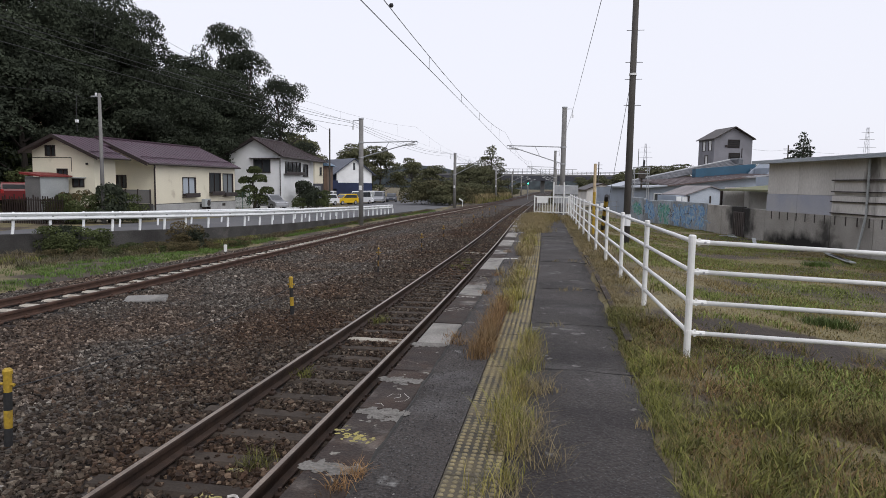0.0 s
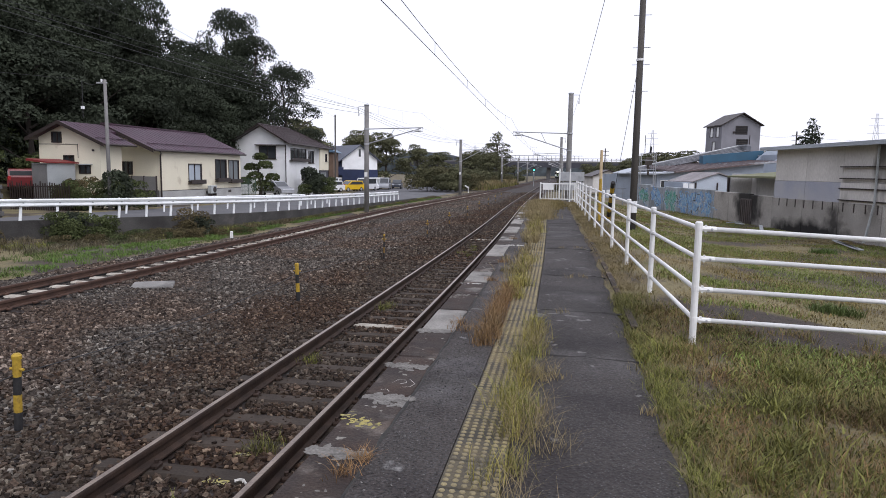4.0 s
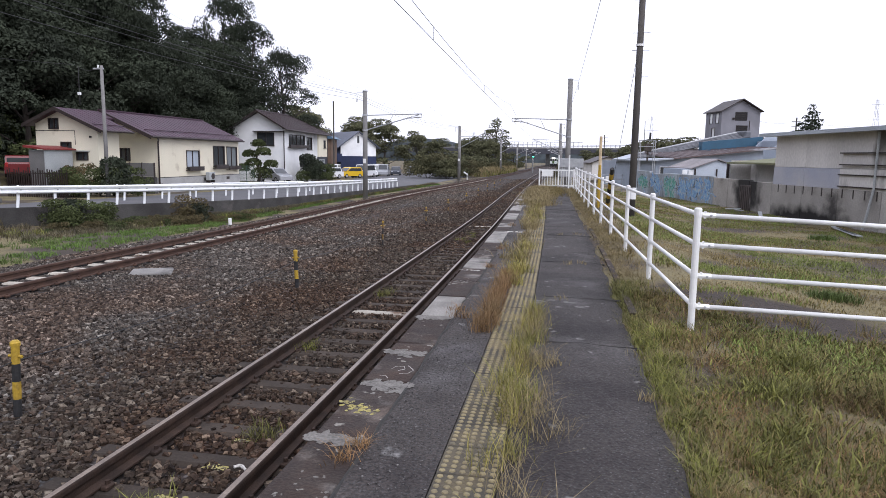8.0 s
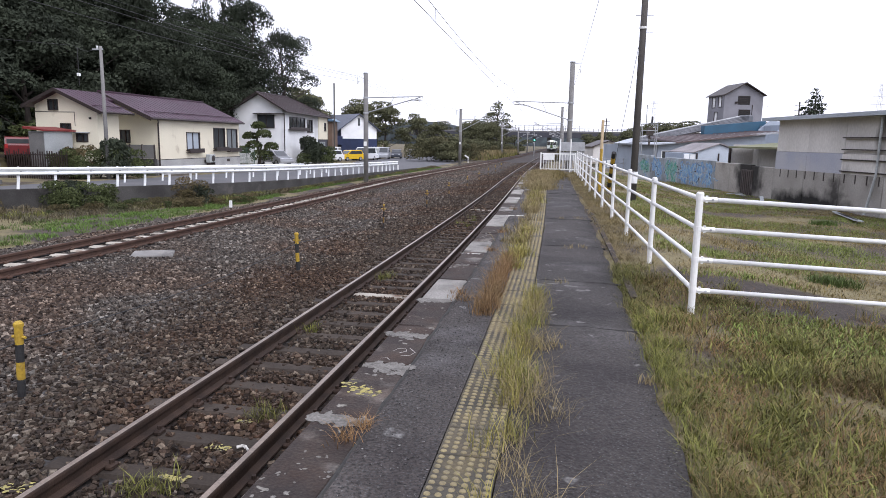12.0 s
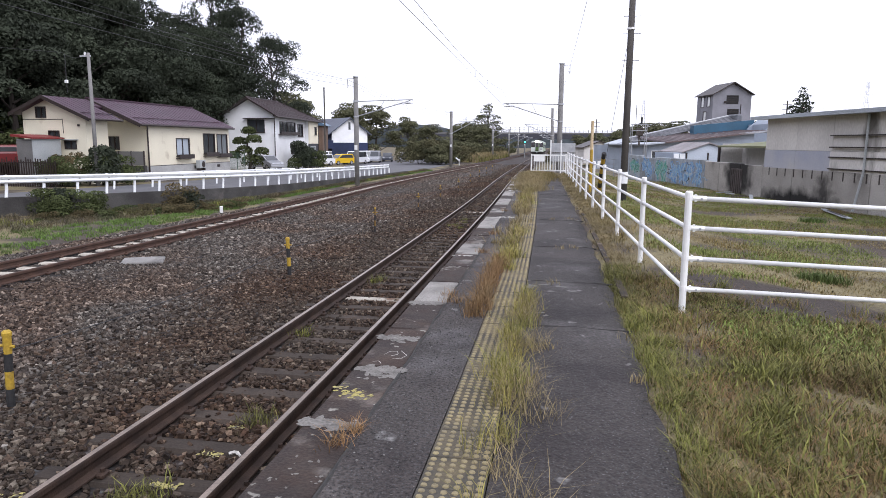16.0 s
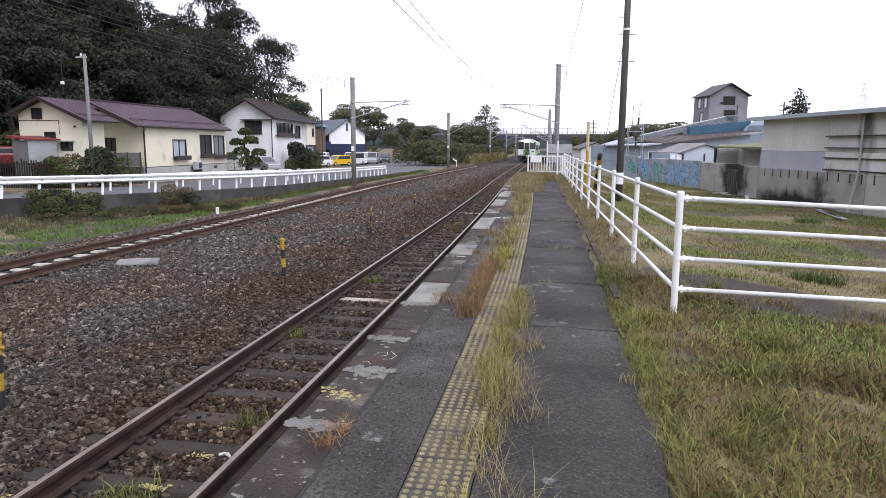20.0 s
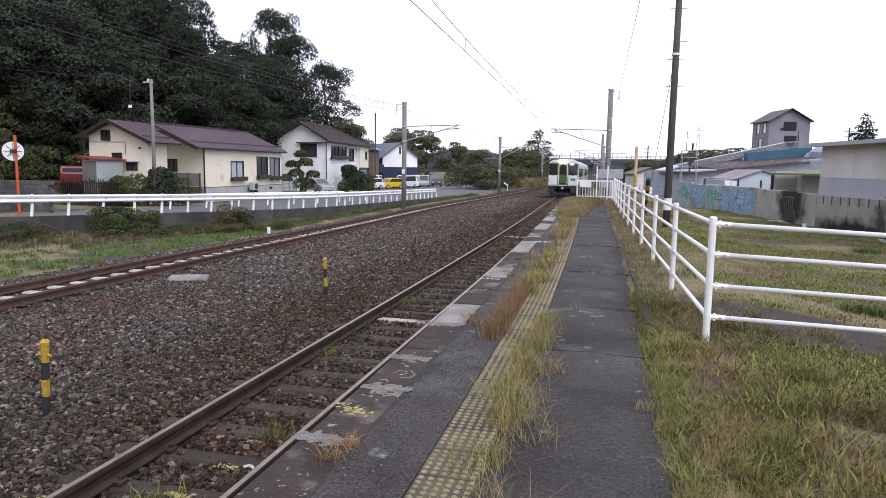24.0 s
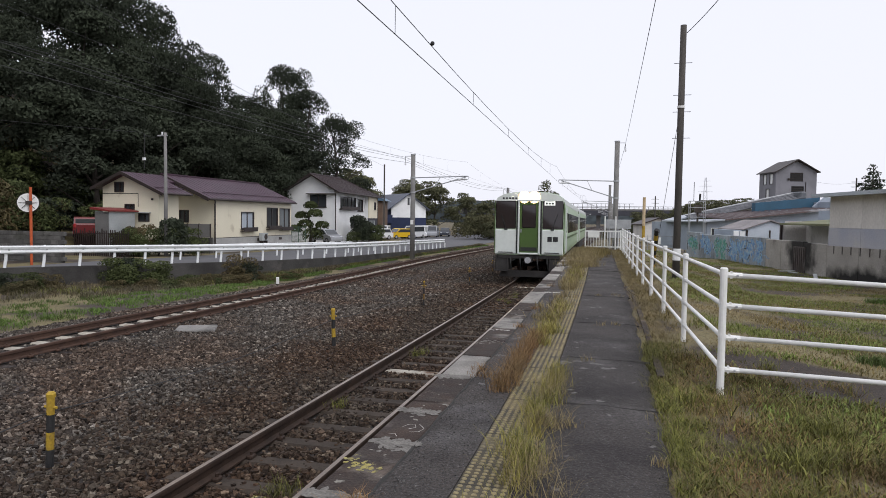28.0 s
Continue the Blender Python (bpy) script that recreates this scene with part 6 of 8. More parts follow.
contact_z = lambda y: 4.2 if y < 50 else 4.2 + rail_z(y) + 1.06
NEAR_SUPPORT = [(-3, 0.05), (47, -1.13), (94, -1.4), (141, -2.0), (188, -1.8), (235, -2.0)]
FAR_SUPPORT = [(2, -6.5), (42.7, -6.6), (82, -7.1), (130, -6.5), (172, -6.6), (212, -6.4), (252, -6.5)]
for ends, thin in ((NEAR_SUPPORT, 1.0), (FAR_SUPPORT, 0.5)):
    ysup = [p[0] for p in ends]
    f = lambda y, ends=ends: float(np.interp(y, [p[0] for p in ends], [p[1] for p in ends]))
    wire([(x, y, contact_z(y)) for y, x in ends], 0.0, "contact_wire", 0.0075 * thin, "thin dark contact wire over the track")
    wire([(x, y, contact_z(y) + 0.95) for y, x in ends], 0.7, "messenger_wire", 0.0072 * thin, "thin dark messenger wire over the track")
    droppers = thing("droppers", pose(0, 0, 0), "short dropper wires between contact and messenger wire", "wire")
    for p, q in zip(ysup[:3], ysup[1:4]):
        for k in range(1, 8):
            t = k / 8
            y = p + (q - p) * t
            z = contact_z(y)
            part("dropper", Geo().tube([(f(y), y, z), (f(y), y, z + 0.95 - 2.8 * t * (1 - t))], 0.005 * thin, 4), WIRE, droppers)
clamp_at = Vector((-0.23, 11.5, 4.57))
tagged(part("wire_clamp", Geo().tube([clamp_at + Vector((0, 0, 0.04 * math.sin(a))) for a in (-1.5, -0.9, -0.3, 0.3, 0.9, 1.5)], [0.04 * math.cos(a) for a in (-1.5, -0.9, -0.3, 0.3, 0.9, 1.5)], 10), BLACK), "dark clamp on the messenger wire", "clamp")
wire([(4.2, -14, 7.5), (3.45, 47, 6.6), (near_x(94) + 4.1, 94, 6.2)], 0.12)
wire([(6.6, 0, 5.6), (5.05, 15.7, 6.3), (4.72, 19, 6.5)], 0.02)
for dx, za, zb2, sag in ((0.0, 5.9, 5.5, 0.45), (-0.2, 5.85, 5.42, 0.48), (0.15, 5.35, 5.15, 0.55)):
    wire([(-10.8 + dx, -2, za), (-10.8 + dx, 42.7, zb2), (far_x(80) - 2.7 + dx, 80, zb2 - 0.3), (far_x(120) - 2.7 + dx, 120, zb2 - 0.6)], sag)
wire([(-24.0, 24, 13.0), (-27.2, 84, 8.2)], 0.1)

house_pole = thing("utility_pole", pose(-22.2, 33, -0.6), "slim grey concrete utility pole before the cream house", "pole")
part("shaft", Geo().tube([(0, 0, -0.6), (0, 0, 6.75)], [0.12, 0.085], 10), POLE_CONCRETE, house_pole, smooth=True)
part("crossarm", Geo().box(-0.5, -0.04, 6.55, 0.12, 0.04, 6.63), STEEL, house_pole)
part("insulator", Geo().tube([(-0.2, 0, 6.63), (-0.2, 0, 6.78)], 0.05, 6), HOUSE_WHITE, house_pole)
wire([(-40, 22, 7.6), (-23.8, 33, 6.2), (-22.3, 33, 6.1)], 0.25)
drop = thing("service_drop", pose(-23.8, 33.2, -0.6), "thin hanging service cable with a white box", "cable")
part("cable", Geo().tube([(0, 0, 4.7), (0.02, 0, 6.75)], 0.02, 5), WIRE, drop)
part("box", Geo().soft_box(-0.08, -0.06, 5.2, 0.08, 0.06, 5.36, 0.01), HOUSE_WHITE, drop)
far_pole = thing("utility_pole", pose(-27.2, 84, -0.8), "thin dark utility pole behind the white house", "pole")
part("shaft", Geo().tube([(0, 0, 0), (0, 0, 9.3)], 0.1, 8), POLE_DARK, far_pole)
for x, y, h in ((30.8, 90, 7.7), (8.6, 106, 6.0)):
    p = thing("utility_pole", pose(x, y, -0.8), "distant dark utility pole with crossarms", "pole")
    part("shaft", Geo().tube([(0, 0, 0), (0, 0, h)], 0.085, 8), POLE_DARK, p)
    for z in (h - 0.5, h - 1.1):
        part("crossarm", Geo().box(-0.55, -0.04, z, 0.55, 0.04, z + 0.06), POLE_DARK, p)
wire([(19.5, 71, 6.0), (30.3, 90, 6.3), (60, 110, 6.8)], 0.4)

# ---- track-side posts, stakes and slabs ----
def bollard(x, y, z):
    w = 0.037 if y < 15 else 0.024
    b = thing("cable_marker", pose(x, y, z, random.uniform(-2, 2), random.uniform(-2, 2), 0), "yellow and black banded marker post on the ballast", "post", "marker posts between the tracks")
    for k in range(4):
        part("band", Geo().tube([(0, 0, 0.17 * k - 0.02), (0, 0, 0.17 * (k + 1) - 0.02)], w, 12), BLACK if k in (0, 2) else (YELLOW if y < 15 else YELLOW_DULL), b)
    part("cap", Geo().tube([(0, 0, 0.66), (0, 0, 0.69), (0, 0, 0.71)], [w * 1.2, w * 1.2, w * 0.7], 12), YELLOW, b)
    part("cable_eye", Geo().tube([(0.07, 0, 0.56), (-0.07, 0, 0.56)], 0.015, 6), YELLOW, b)


MARKS = [(-2.19, 5.1), (-2.22, 11.78), (-2.47, 18.8), (-2.64, 25.9), (-2.8, 32), (-2.9, 38.7), (-3.1, 45.8), (-3.3, 53), (-3.45, 60), (-3.6, 67)]
for x, y in MARKS:
    bollard(x, y, rail_z(y) - 0.13)
wire([(-2.0, -3, rail_z(0) + 0.36)] + [(x, y, rail_z(y) + 0.38) for x, y in MARKS], 0.12, "guide_cable", 0.006, "thin rusty cable strung between the marker posts")
sl = thing("cable_slab", pose(-5.93, 12.72, rail_z(12.7) - 0.2, 0, 0, 28), "pale concrete trough cover lying in the ballast", "slab")
part("cover", Geo().soft_box(-0.42, -0.34, 0, 0.42, 0.34, 0.07, 0.02), CONCRETE, sl)
for x, y, h in ((-9.9, 23.6, 0.32), (-12.0, 58, 0.5)):
    s = thing("boundary_stake", pose(x, y, ground_z(x, y)), "short white painted boundary stake", "stake")
    part("stake", Geo().soft_box(-0.05, -0.05, -0.1, 0.05, 0.05, h, 0.012), WHITE, s)

line_sign = thing("track_sign", pose(-10.1, 88.5, rail_z(88.5) - 0.3), "small white angled sign beside the far track", "sign")
part("post", Geo().tube([(0, 0, 0), (0, 0, 1.0)], 0.05, 6), WHITE, line_sign)
part("plate", Geo().soft_box(-0.55, -0.04, -0.09, 0.1, 0.0, 0.09, 0.01, pose(0, -0.06, 0.85, 0, 35, 0)), WHITE, line_sign)

# ---- signal, bridge, pylons ----
signal = thing("railway_signal", pose(far_x(150) + 2.6, 150, rail_z(150) - 0.4), "railway signal showing green beside the line", "signal")
part("post", Geo().tube([(0, 0, 0), (0, 0, 4.6)], 0.07, 8), STEEL, signal)
part("head", Geo().soft_box(-0.3, -0.1, 3.3, 0.3, 0.1, 4.6, 0.08), BLACK, signal)
part("green_lamp", Geo().tube([(0, -0.12, 3.75), (0, -0.14, 3.75)], 0.16, 12), glow("green_signal_light", (0.1, 1.0, 0.6), 3.0), signal)
bridge = thing("road_bridge", pose(-10, 300, 0), "grey road bridge with tall fencing crossing the railway", "bridge")
part("deck", Geo().box(-60, 0, 4.8, 90, 10, 6.3), GREY_PANEL, bridge)
part("girder", Geo().box(-60, -0.3, 3.4, 90, 0, 5.6), DARK_WALL, bridge)
for x in (-26, 5, 36, 66):
    part("pier", Geo().box(x - 0.9, 3, -3, x + 0.9, 6, 4.6), GREY_PANEL, bridge)
for k in range(75):
    part("fence_post", Geo().box(-60 + 2 * k, 0, 6.3, -59.8 + 2 * k, 0.2, 8.6 if 15 < k < 40 else 7.4), GREY_PANEL, bridge)
for z in (6.8, 7.35):
    part("fence_rail", Geo().box(-60, 0, z, 90, 0.1, z + 0.14), DARK_WALL, bridge)
part("fence_rail", Geo().box(-28, 0, 8.5, 20, 0.1, 8.65), DARK_WALL, bridge)
part("approach", Geo().add([(90, 0, 6.2), (240, 0, 1), (240, 10, 1), (90, 10, 6.2), (90, 0, -3), (240, 0, -3), (240, 10, -3), (90, 10, -3)], [(0, 1, 2, 3), (0, 4, 5, 1), (2, 6, 7, 3), (0, 3, 7, 4), (1, 5, 6, 2)]), GREY_PANEL, bridge)
# pylon steel coloured nearly white to stand in for the haze before it
HAZE_PALED_STEEL = mat("haze_paled_steel", (0.6, 0.61, 0.64), (0.55, 0.56, 0.59), 3, 0.7)
for x, y, h in ((70, 560, 40), (200, 480, 46), (-84, 640, 30)):
    py = thing("pylon", pose(x, y, -4), "far steel lattice power pylon", "pylon")
    for sx, sy in ((-1, -1), (1, -1), (1, 1), (-1, 1)):
        part("leg", Geo().tube([(sx * 2.6, sy * 2.6, 0), (sx * 0.5, sy * 0.5, h)], 0.13, 4), HAZE_PALED_STEEL, py)
    for k in range(9):
        z0, z1 = h * k / 9, h * (k + 1) / 9
        w0, w1 = 2.6 - 2.1 * k / 9, 2.6 - 2.1 * (k + 1) / 9
        part("lattice", Geo().tube([(-w0, -w0, z0), (w1, -w1, z1)], 0.09, 4).tube([(w0, -w0, z0), (-w1, -w1, z1)], 0.09, 4), HAZE_PALED_STEEL, py)
    for z, w in ((0.72, 5.5), (0.83, 4.6), (0.93, 3.6)):
        part("arm", Geo().tube([(-w, 0, h * z), (w, 0, h * z)], 0.14, 4), HAZE_PALED_STEEL, py)

# ---- grass and weeds ----
def blades(name, base, height, width, lean, material, label):
    """Bent grass blades as one mesh of three triangles each."""
    n = len(base)
    a = rng.uniform(0, 2 * np.pi, n)
    face = a + np.pi / 2 + rng.normal(0, 0.5, n)
    out = np.stack([np.cos(a), np.sin(a), 0 * a], -1)
    side = np.stack([np.cos(face), np.sin(face), 0 * a], -1) * (width * rng.uniform(0.6, 1.2, n))[:, None]
    h = height * rng.uniform(0.5, 1.15, n)
    l = lean * rng.uniform(0.2, 1.3, n) * h
    up = np.array([0, 0, 1.0])
    mid = base + out * (0.35 * l)[:, None] + up * (0.6 * h)[:, None]
    tip = base + out * l[:, None] + up * h[:, None] * 0.97
    v = np.stack([base - side, base + side, mid - side * 0.8, mid + side * 0.8, tip], 1)
    f = np.array([(0, 1, 2), (1, 3, 2), (2, 3, 4)])[None] + (np.arange(n) * 5)[:, None, None]
    return tagged(new(name, raw_mesh(name, v.reshape(-1, 3), f.reshape(-1, 3), material)), label, "grass", kind="stuff")


def tufts(centres, per, spread):
    """Blade roots gathered round tuft centres."""
    c = np.repeat(np.asarray(centres, float), per, 0)
    c[:, :2] += rng.normal(0, spread, (len(c), 2))
    return c


def ground_pts(xs, ys):
    return np.array([(x, y, ground_z(x, y) - 0.01) for x, y in zip(xs, ys)])


def patchy(x, y, s, shift=0.0):
    return np.array([noise.noise(Vector((a * s + shift, b * s, shift))) for a, b in zip(x, y)])


# tall grass beside the platform, before and along the fence
n = 2300
y = 0.9 + 6.6 * rng.uniform(0, 1, n) ** 1.1
x = 3.5 + rng.uniform(0, 1, n) ** 0.9 * (1.3 + 0.75 * y)
keep = ~((x > 4.6) & (y > 5.2) & (rng.uniform(0, 1, n) < 0.75)) & (patchy(x, y, 1.3) > -0.34)
c = ground_pts(x[keep], y[keep])
fresh = patchy(c[:, 0], c[:, 1], 1.6, 7.0) > -0.02
tall = np.clip(0.6 + 1.6 * patchy(c[:, 0], c[:, 1], 2.3, 4.0), 0.35, 1.3)
blades("tall_grass", tufts(c[fresh], 56, 0.06), np.repeat(0.14 * tall[fresh], 56), 0.0028, 1.1, GRASS_FRESH, "clumps of fresh green grass beside the platform")
blades("tall_grass", tufts(c[~fresh], 50, 0.07), np.repeat(0.12 * tall[~fresh], 50), 0.0026, 1.3, GRASS, "yellow-green grass beside the platform")
blades("tall_grass", tufts(c, 24, 0.1), 0.08, 0.002, 2.2, GRASS_RUST, "dry straw lying among the green grass")
pick = rng.uniform(0, 1, len(c)) < 0.4
blades("tall_grass", tufts(c[pick], 9, 0.07), np.repeat(0.21 * tall[pick], 9), 0.0046, 0.8, GRASS_FRESH, "coarse broad grass blades standing above the rest")
# broad-leaved weeds in the grass
lc = c[rng.uniform(0, 1, len(c)) < 0.5]
leaf_roots = tufts(lc, 14, 0.055)
leaf_roots[:, 2] += rng.uniform(0.02, 0.13, len(leaf_roots))
blades("broad_weeds", leaf_roots, 0.035, 0.005, 1.6, GRASS_FRESH, "small broad-leaved weeds in the grass")
# frayed dry grass along the asphalt's edge and the fence foot
y = rng.uniform(1.0, 34, 900)
x = np.array([near_x(v) for v in y]) + 3.5 + np.abs(rng.normal(0, 0.16, 900))
blades("edge_grass", tufts(ground_pts(x, y), 26, 0.06), 0.07, 0.0028, 1.7, GRASS_DRY, "bleached grass along the edge of the asphalt")
y = rng.uniform(6, 34, 420)
x = np.array([near_x(v) for v in y]) + 3.55 + np.abs(rng.normal(0, 0.4, 420))
blades("edge_grass", tufts(ground_pts(x, y), 14, 0.09), 0.07, 0.004, 2.0, GRASS_DRY, "dry straw at the foot of the fence")
y = rng.uniform(9, 34, 160)
x = np.array([near_x(v) for v in y]) + 3.7 + np.abs(rng.normal(0, 0.3, 160))
blades("edge_grass", tufts(ground_pts(x, y), 12, 0.06), 0.12, 0.005, 0.9, GRASS, "green grass at the foot of the fence")

FIELD_GREEN = mat("field_green_grass", (0.165, 0.215, 0.05), (0.15, 0.16, 0.045), 0.6, 0.85, grain=12, island=0.45, bump=0)
y = 1.2 + 7 * rng.uniform(0, 1, 300)
x = np.array([near_x(v) for v in y]) + 3.44 + np.abs(rng.normal(0, 0.12, 300))
blades("edge_grass", tufts(ground_pts(x, y), 34, 0.05), 0.09, 0.0024, 1.3, GRASS_FRESH, "low green grass creeping over the asphalt's edge")
# the field beyond the fence
n = 21000
y = 5.0 + 40 * rng.uniform(0, 1, n) ** 1.25
x = 4.2 + rng.uniform(0, 1, n) * (3.5 + 0.45 * y)
q = patchy(x, y, 0.35)
q2 = patchy(x, y, 0.5, 3.0)
wallside = (x < 12.0 - 0.2 * (y - 18)) & (((x - 5.7) / 1.7) ** 2 + ((y - 7.7) / 0.85) ** 2 > 1 + 1.2 * q2)
for lo, hi, material, h, label in ((-0.02, 9, GRASS, 0.06, "short yellow-green grass"), (-0.42, -0.02, GRASS_DRY, 0.04, "short dry grass")):
    k = (q > lo) & (q <= hi) & wallside
    blades("field_grass", tufts(ground_pts(x[k], y[k]), 14, 0.11), h, 0.0055, 1.1, material, label + " on the field")
k = (q2 > -0.04) & wallside
blades("field_grass", tufts(ground_pts(x[k], y[k]), 14, 0.11), 0.065, 0.006, 1.0, FIELD_GREEN, "short fresh green grass on the field")
blades("grass_tuft", tufts(ground_pts([6.2, 6.35, 6.5, 9.0, 9.2], [9.5, 9.55, 9.5, 17.7, 17.65]), 190, 0.1), 0.14, 0.006, 0.9, BANK_GREEN, "single tall green tufts on the field")

# weeds on the platform: on the tactile strip and in the slab joints
WEED = mat("yellow_green_weeds", (0.28, 0.235, 0.062), (0.17, 0.17, 0.04), 2.5, 0.8, grain=12, island=0.6, bump=0)


def strip(y0, y1, n, dx, spread):
    y = rng.uniform(y0, y1, n)
    return np.array([(near_x(v) + dx + rng.normal(0, spread), v, 0.0) for v in y])


blades("platform_weeds", tufts(strip(1.6, 6.4, 40, 2.5, 0.045), 38, 0.045), 0.18, 0.0019, 1.0, WEED, "yellow-green weeds growing out of the tactile strip")
blades("platform_weeds", tufts(strip(1.6, 6.4, 46, 2.57, 0.08), 32, 0.05), 0.17, 0.0015, 1.3, GRASS_DRY, "dry straw weeds growing out of the tactile strip")
blades("platform_weeds", tufts(strip(5.5, 8.4, 50, 2.15, 0.045), 32, 0.03), 0.2, 0.0021, 0.9, GRASS_RUST, "rust-brown dry weeds in a platform joint")
blades("platform_weeds", tufts(strip(7.4, 11.5, 40, 2.24, 0.07), 28, 0.045), 0.15, 0.0028, 0.9, WEED, "yellow-green weeds in a platform joint")
blades("platform_weeds", tufts(strip(9, 16, 56, 2.18, 0.1), 24, 0.05), 0.14, 0.004, 0.9, GRASS_DRY, "dry straw weeds over the tactile strip")
blades("platform_weeds", tufts(strip(14, 24, 80, 2.2, 0.11), 36, 0.06), 0.17, 0.0034, 0.8, GRASS_DRY, "dry straw weeds over the tactile strip")
blades("platform_weeds", tufts(strip(14, 24, 46, 2.2, 0.1), 30, 0.06), 0.16, 0.0038, 0.8, WEED, "green weeds over the tactile strip")
blades("platform_weeds", tufts(strip(21, 33.6, 320, 2.25, 0.26), 40, 0.1), 0.2, 0.0042, 0.8, GRASS_DRY, "dense dry grass covering the platform's end")
blades("platform_weeds", tufts(strip(26, 34, 110, 2.7, 0.35), 34, 0.1), 0.19, 0.0042, 0.8, GRASS, "grass covering the platform's end")
for y, dx, s in ((2.95, 1.74, 0.06), (3.1, 1.78, 0.04), (6.0, 1.86, 0.08), (6.25, 1.8, 0.07), (8.9, 1.85, 0.06), (10.8, 1.84, 0.07), (14.6, 1.8, 0.1)):
    blades("joint_weeds", tufts([(near_x(y) + dx, y, 0.0)], 70, s * 0.7), 0.075, 0.0022, 1.5, GRASS_RUST, "small rusty weed in a slab joint")
for y, dx in ((7.0, 2.8), (4.7, 2.75), (9.4, 2.9), (9.5, 3.1), (13.1, 2.8), (13.2, 3.2), (4.1, 3.35), (5.0, 3.4)):
    blades("joint_weeds", tufts([(near_x(y) + dx, y, 0.0)], 26, 0.05), 0.07, 0.003, 1.0, GRASS_DRY, "small dry weed in an asphalt crack")
# weeds between the rails
for x, y in ((0.2, 5.17), (0.26, 5.22), (0.06, 3.85), (-0.1, 3.8), (-0.36, 11.4), (-0.3, 11.7), (-0.4, 7.9), (0.1, 20.3), (-0.2, 21.0), (0.1, 22), (0.0, 23)):
    blades("track_weeds", tufts([(near_x(y) + x, y, rail_z(y) - 0.19)], 90, 0.08), 0.14, 0.004, 0.9, GRASS_FRESH, "small green weed between the rails")

SCRUB_DRY = mat("brown_bank_weeds", (0.12, 0.095, 0.055), (0.085, 0.085, 0.045), 0.8, 0.85, grain=12, island=0.5, bump=0)
# grassy bank between the far track and the wall
n = 5200
y = 8 + 62 * rng.uniform(0, 1, n) ** 1.2
wx, fx = np.array([wall_x(v) for v in y]), np.array([far_x(v) for v in y])
u = rng.uniform(0, 1, n)
x = wx + 0.15 + (fx - 2.55 - wx) * u
q = patchy(x, y, 0.5)
k = (u > 0.6) & (q > -0.28)
blades("bank_grass", tufts(ground_pts(x[k], y[k]), 22, 0.1), 0.11, 0.008, 0.9, BANK_GREEN, "fresh green grass strip beside the far track")
k = (u <= 0.5) & (q > 0.12)
blades("bank_grass", tufts(ground_pts(x[k], y[k]), 10, 0.1), 0.2, 0.012, 0.8, GRASS_FRESH, "rough green weeds at the foot of the wall")
k = (u <= 0.65) & (q <= 0.12)
blades("bank_grass", tufts(ground_pts(x[k], y[k]), 11, 0.1), 0.22, 0.009, 1.0, SCRUB_DRY, "brown dry weeds at the foot of the wall")

# pale reeds beside the far track
y = rng.uniform(104, 168, 420)
x = np.array([far_x(v) for v in y]) - rng.uniform(2.6, 4.4, 420)
blades("reeds", tufts(ground_pts(x, y), 14, 0.3), 1.5, 0.045, 0.4, GRASS_DRY, "pale tall reeds and pampas grass beside the far track")
blades("reeds", tufts(ground_pts(x, y), 10, 0.4), 1.0, 0.05, 0.5, GRASS_FRESH, "green tall grass beside the far track")

# ---- trees and bushes ----
LEAF = mat("dark_leaf", (0.05, 0.06, 0.04), (0.036, 0.042, 0.031), 0.25, 0.9, grain=2, grain_amount=0.15, island=0.22, bump=0, spec=0.03)
LEAF_GREEN = mat("green_leaf", (0.076, 0.092, 0.038), (0.05, 0.06, 0.027), 0.4, 0.85, grain=2, island=0.35, bump=0, spec=0.05)
LEAF_BROWN = mat("autumn_leaf", (0.11, 0.085, 0.042), (0.078, 0.07, 0.036), 0.3, 0.8, grain=2, island=0.4, bump=0, spec=0.1)
# far foliage: distance haze is put into these paler leaf colours
LEAF_FAR = mat("haze_paled_green_leaf", (0.112, 0.113, 0.062), (0.085, 0.088, 0.05), 0.2, 0.85, grain=1, island=0.35, bump=0, spec=0.1)
LEAF_FAR_BROWN = mat("haze_paled_brown_leaf", (0.105, 0.092, 0.05), (0.085, 0.084, 0.045), 0.2, 0.85, grain=1, island=0.35, bump=0, spec=0.1)
BARK = mat("dark_bark", (0.06, 0.05, 0.042), (0.04, 0.034, 0.03), 3, 0.95, grain=20, stretch=(3, 3, 0.5))


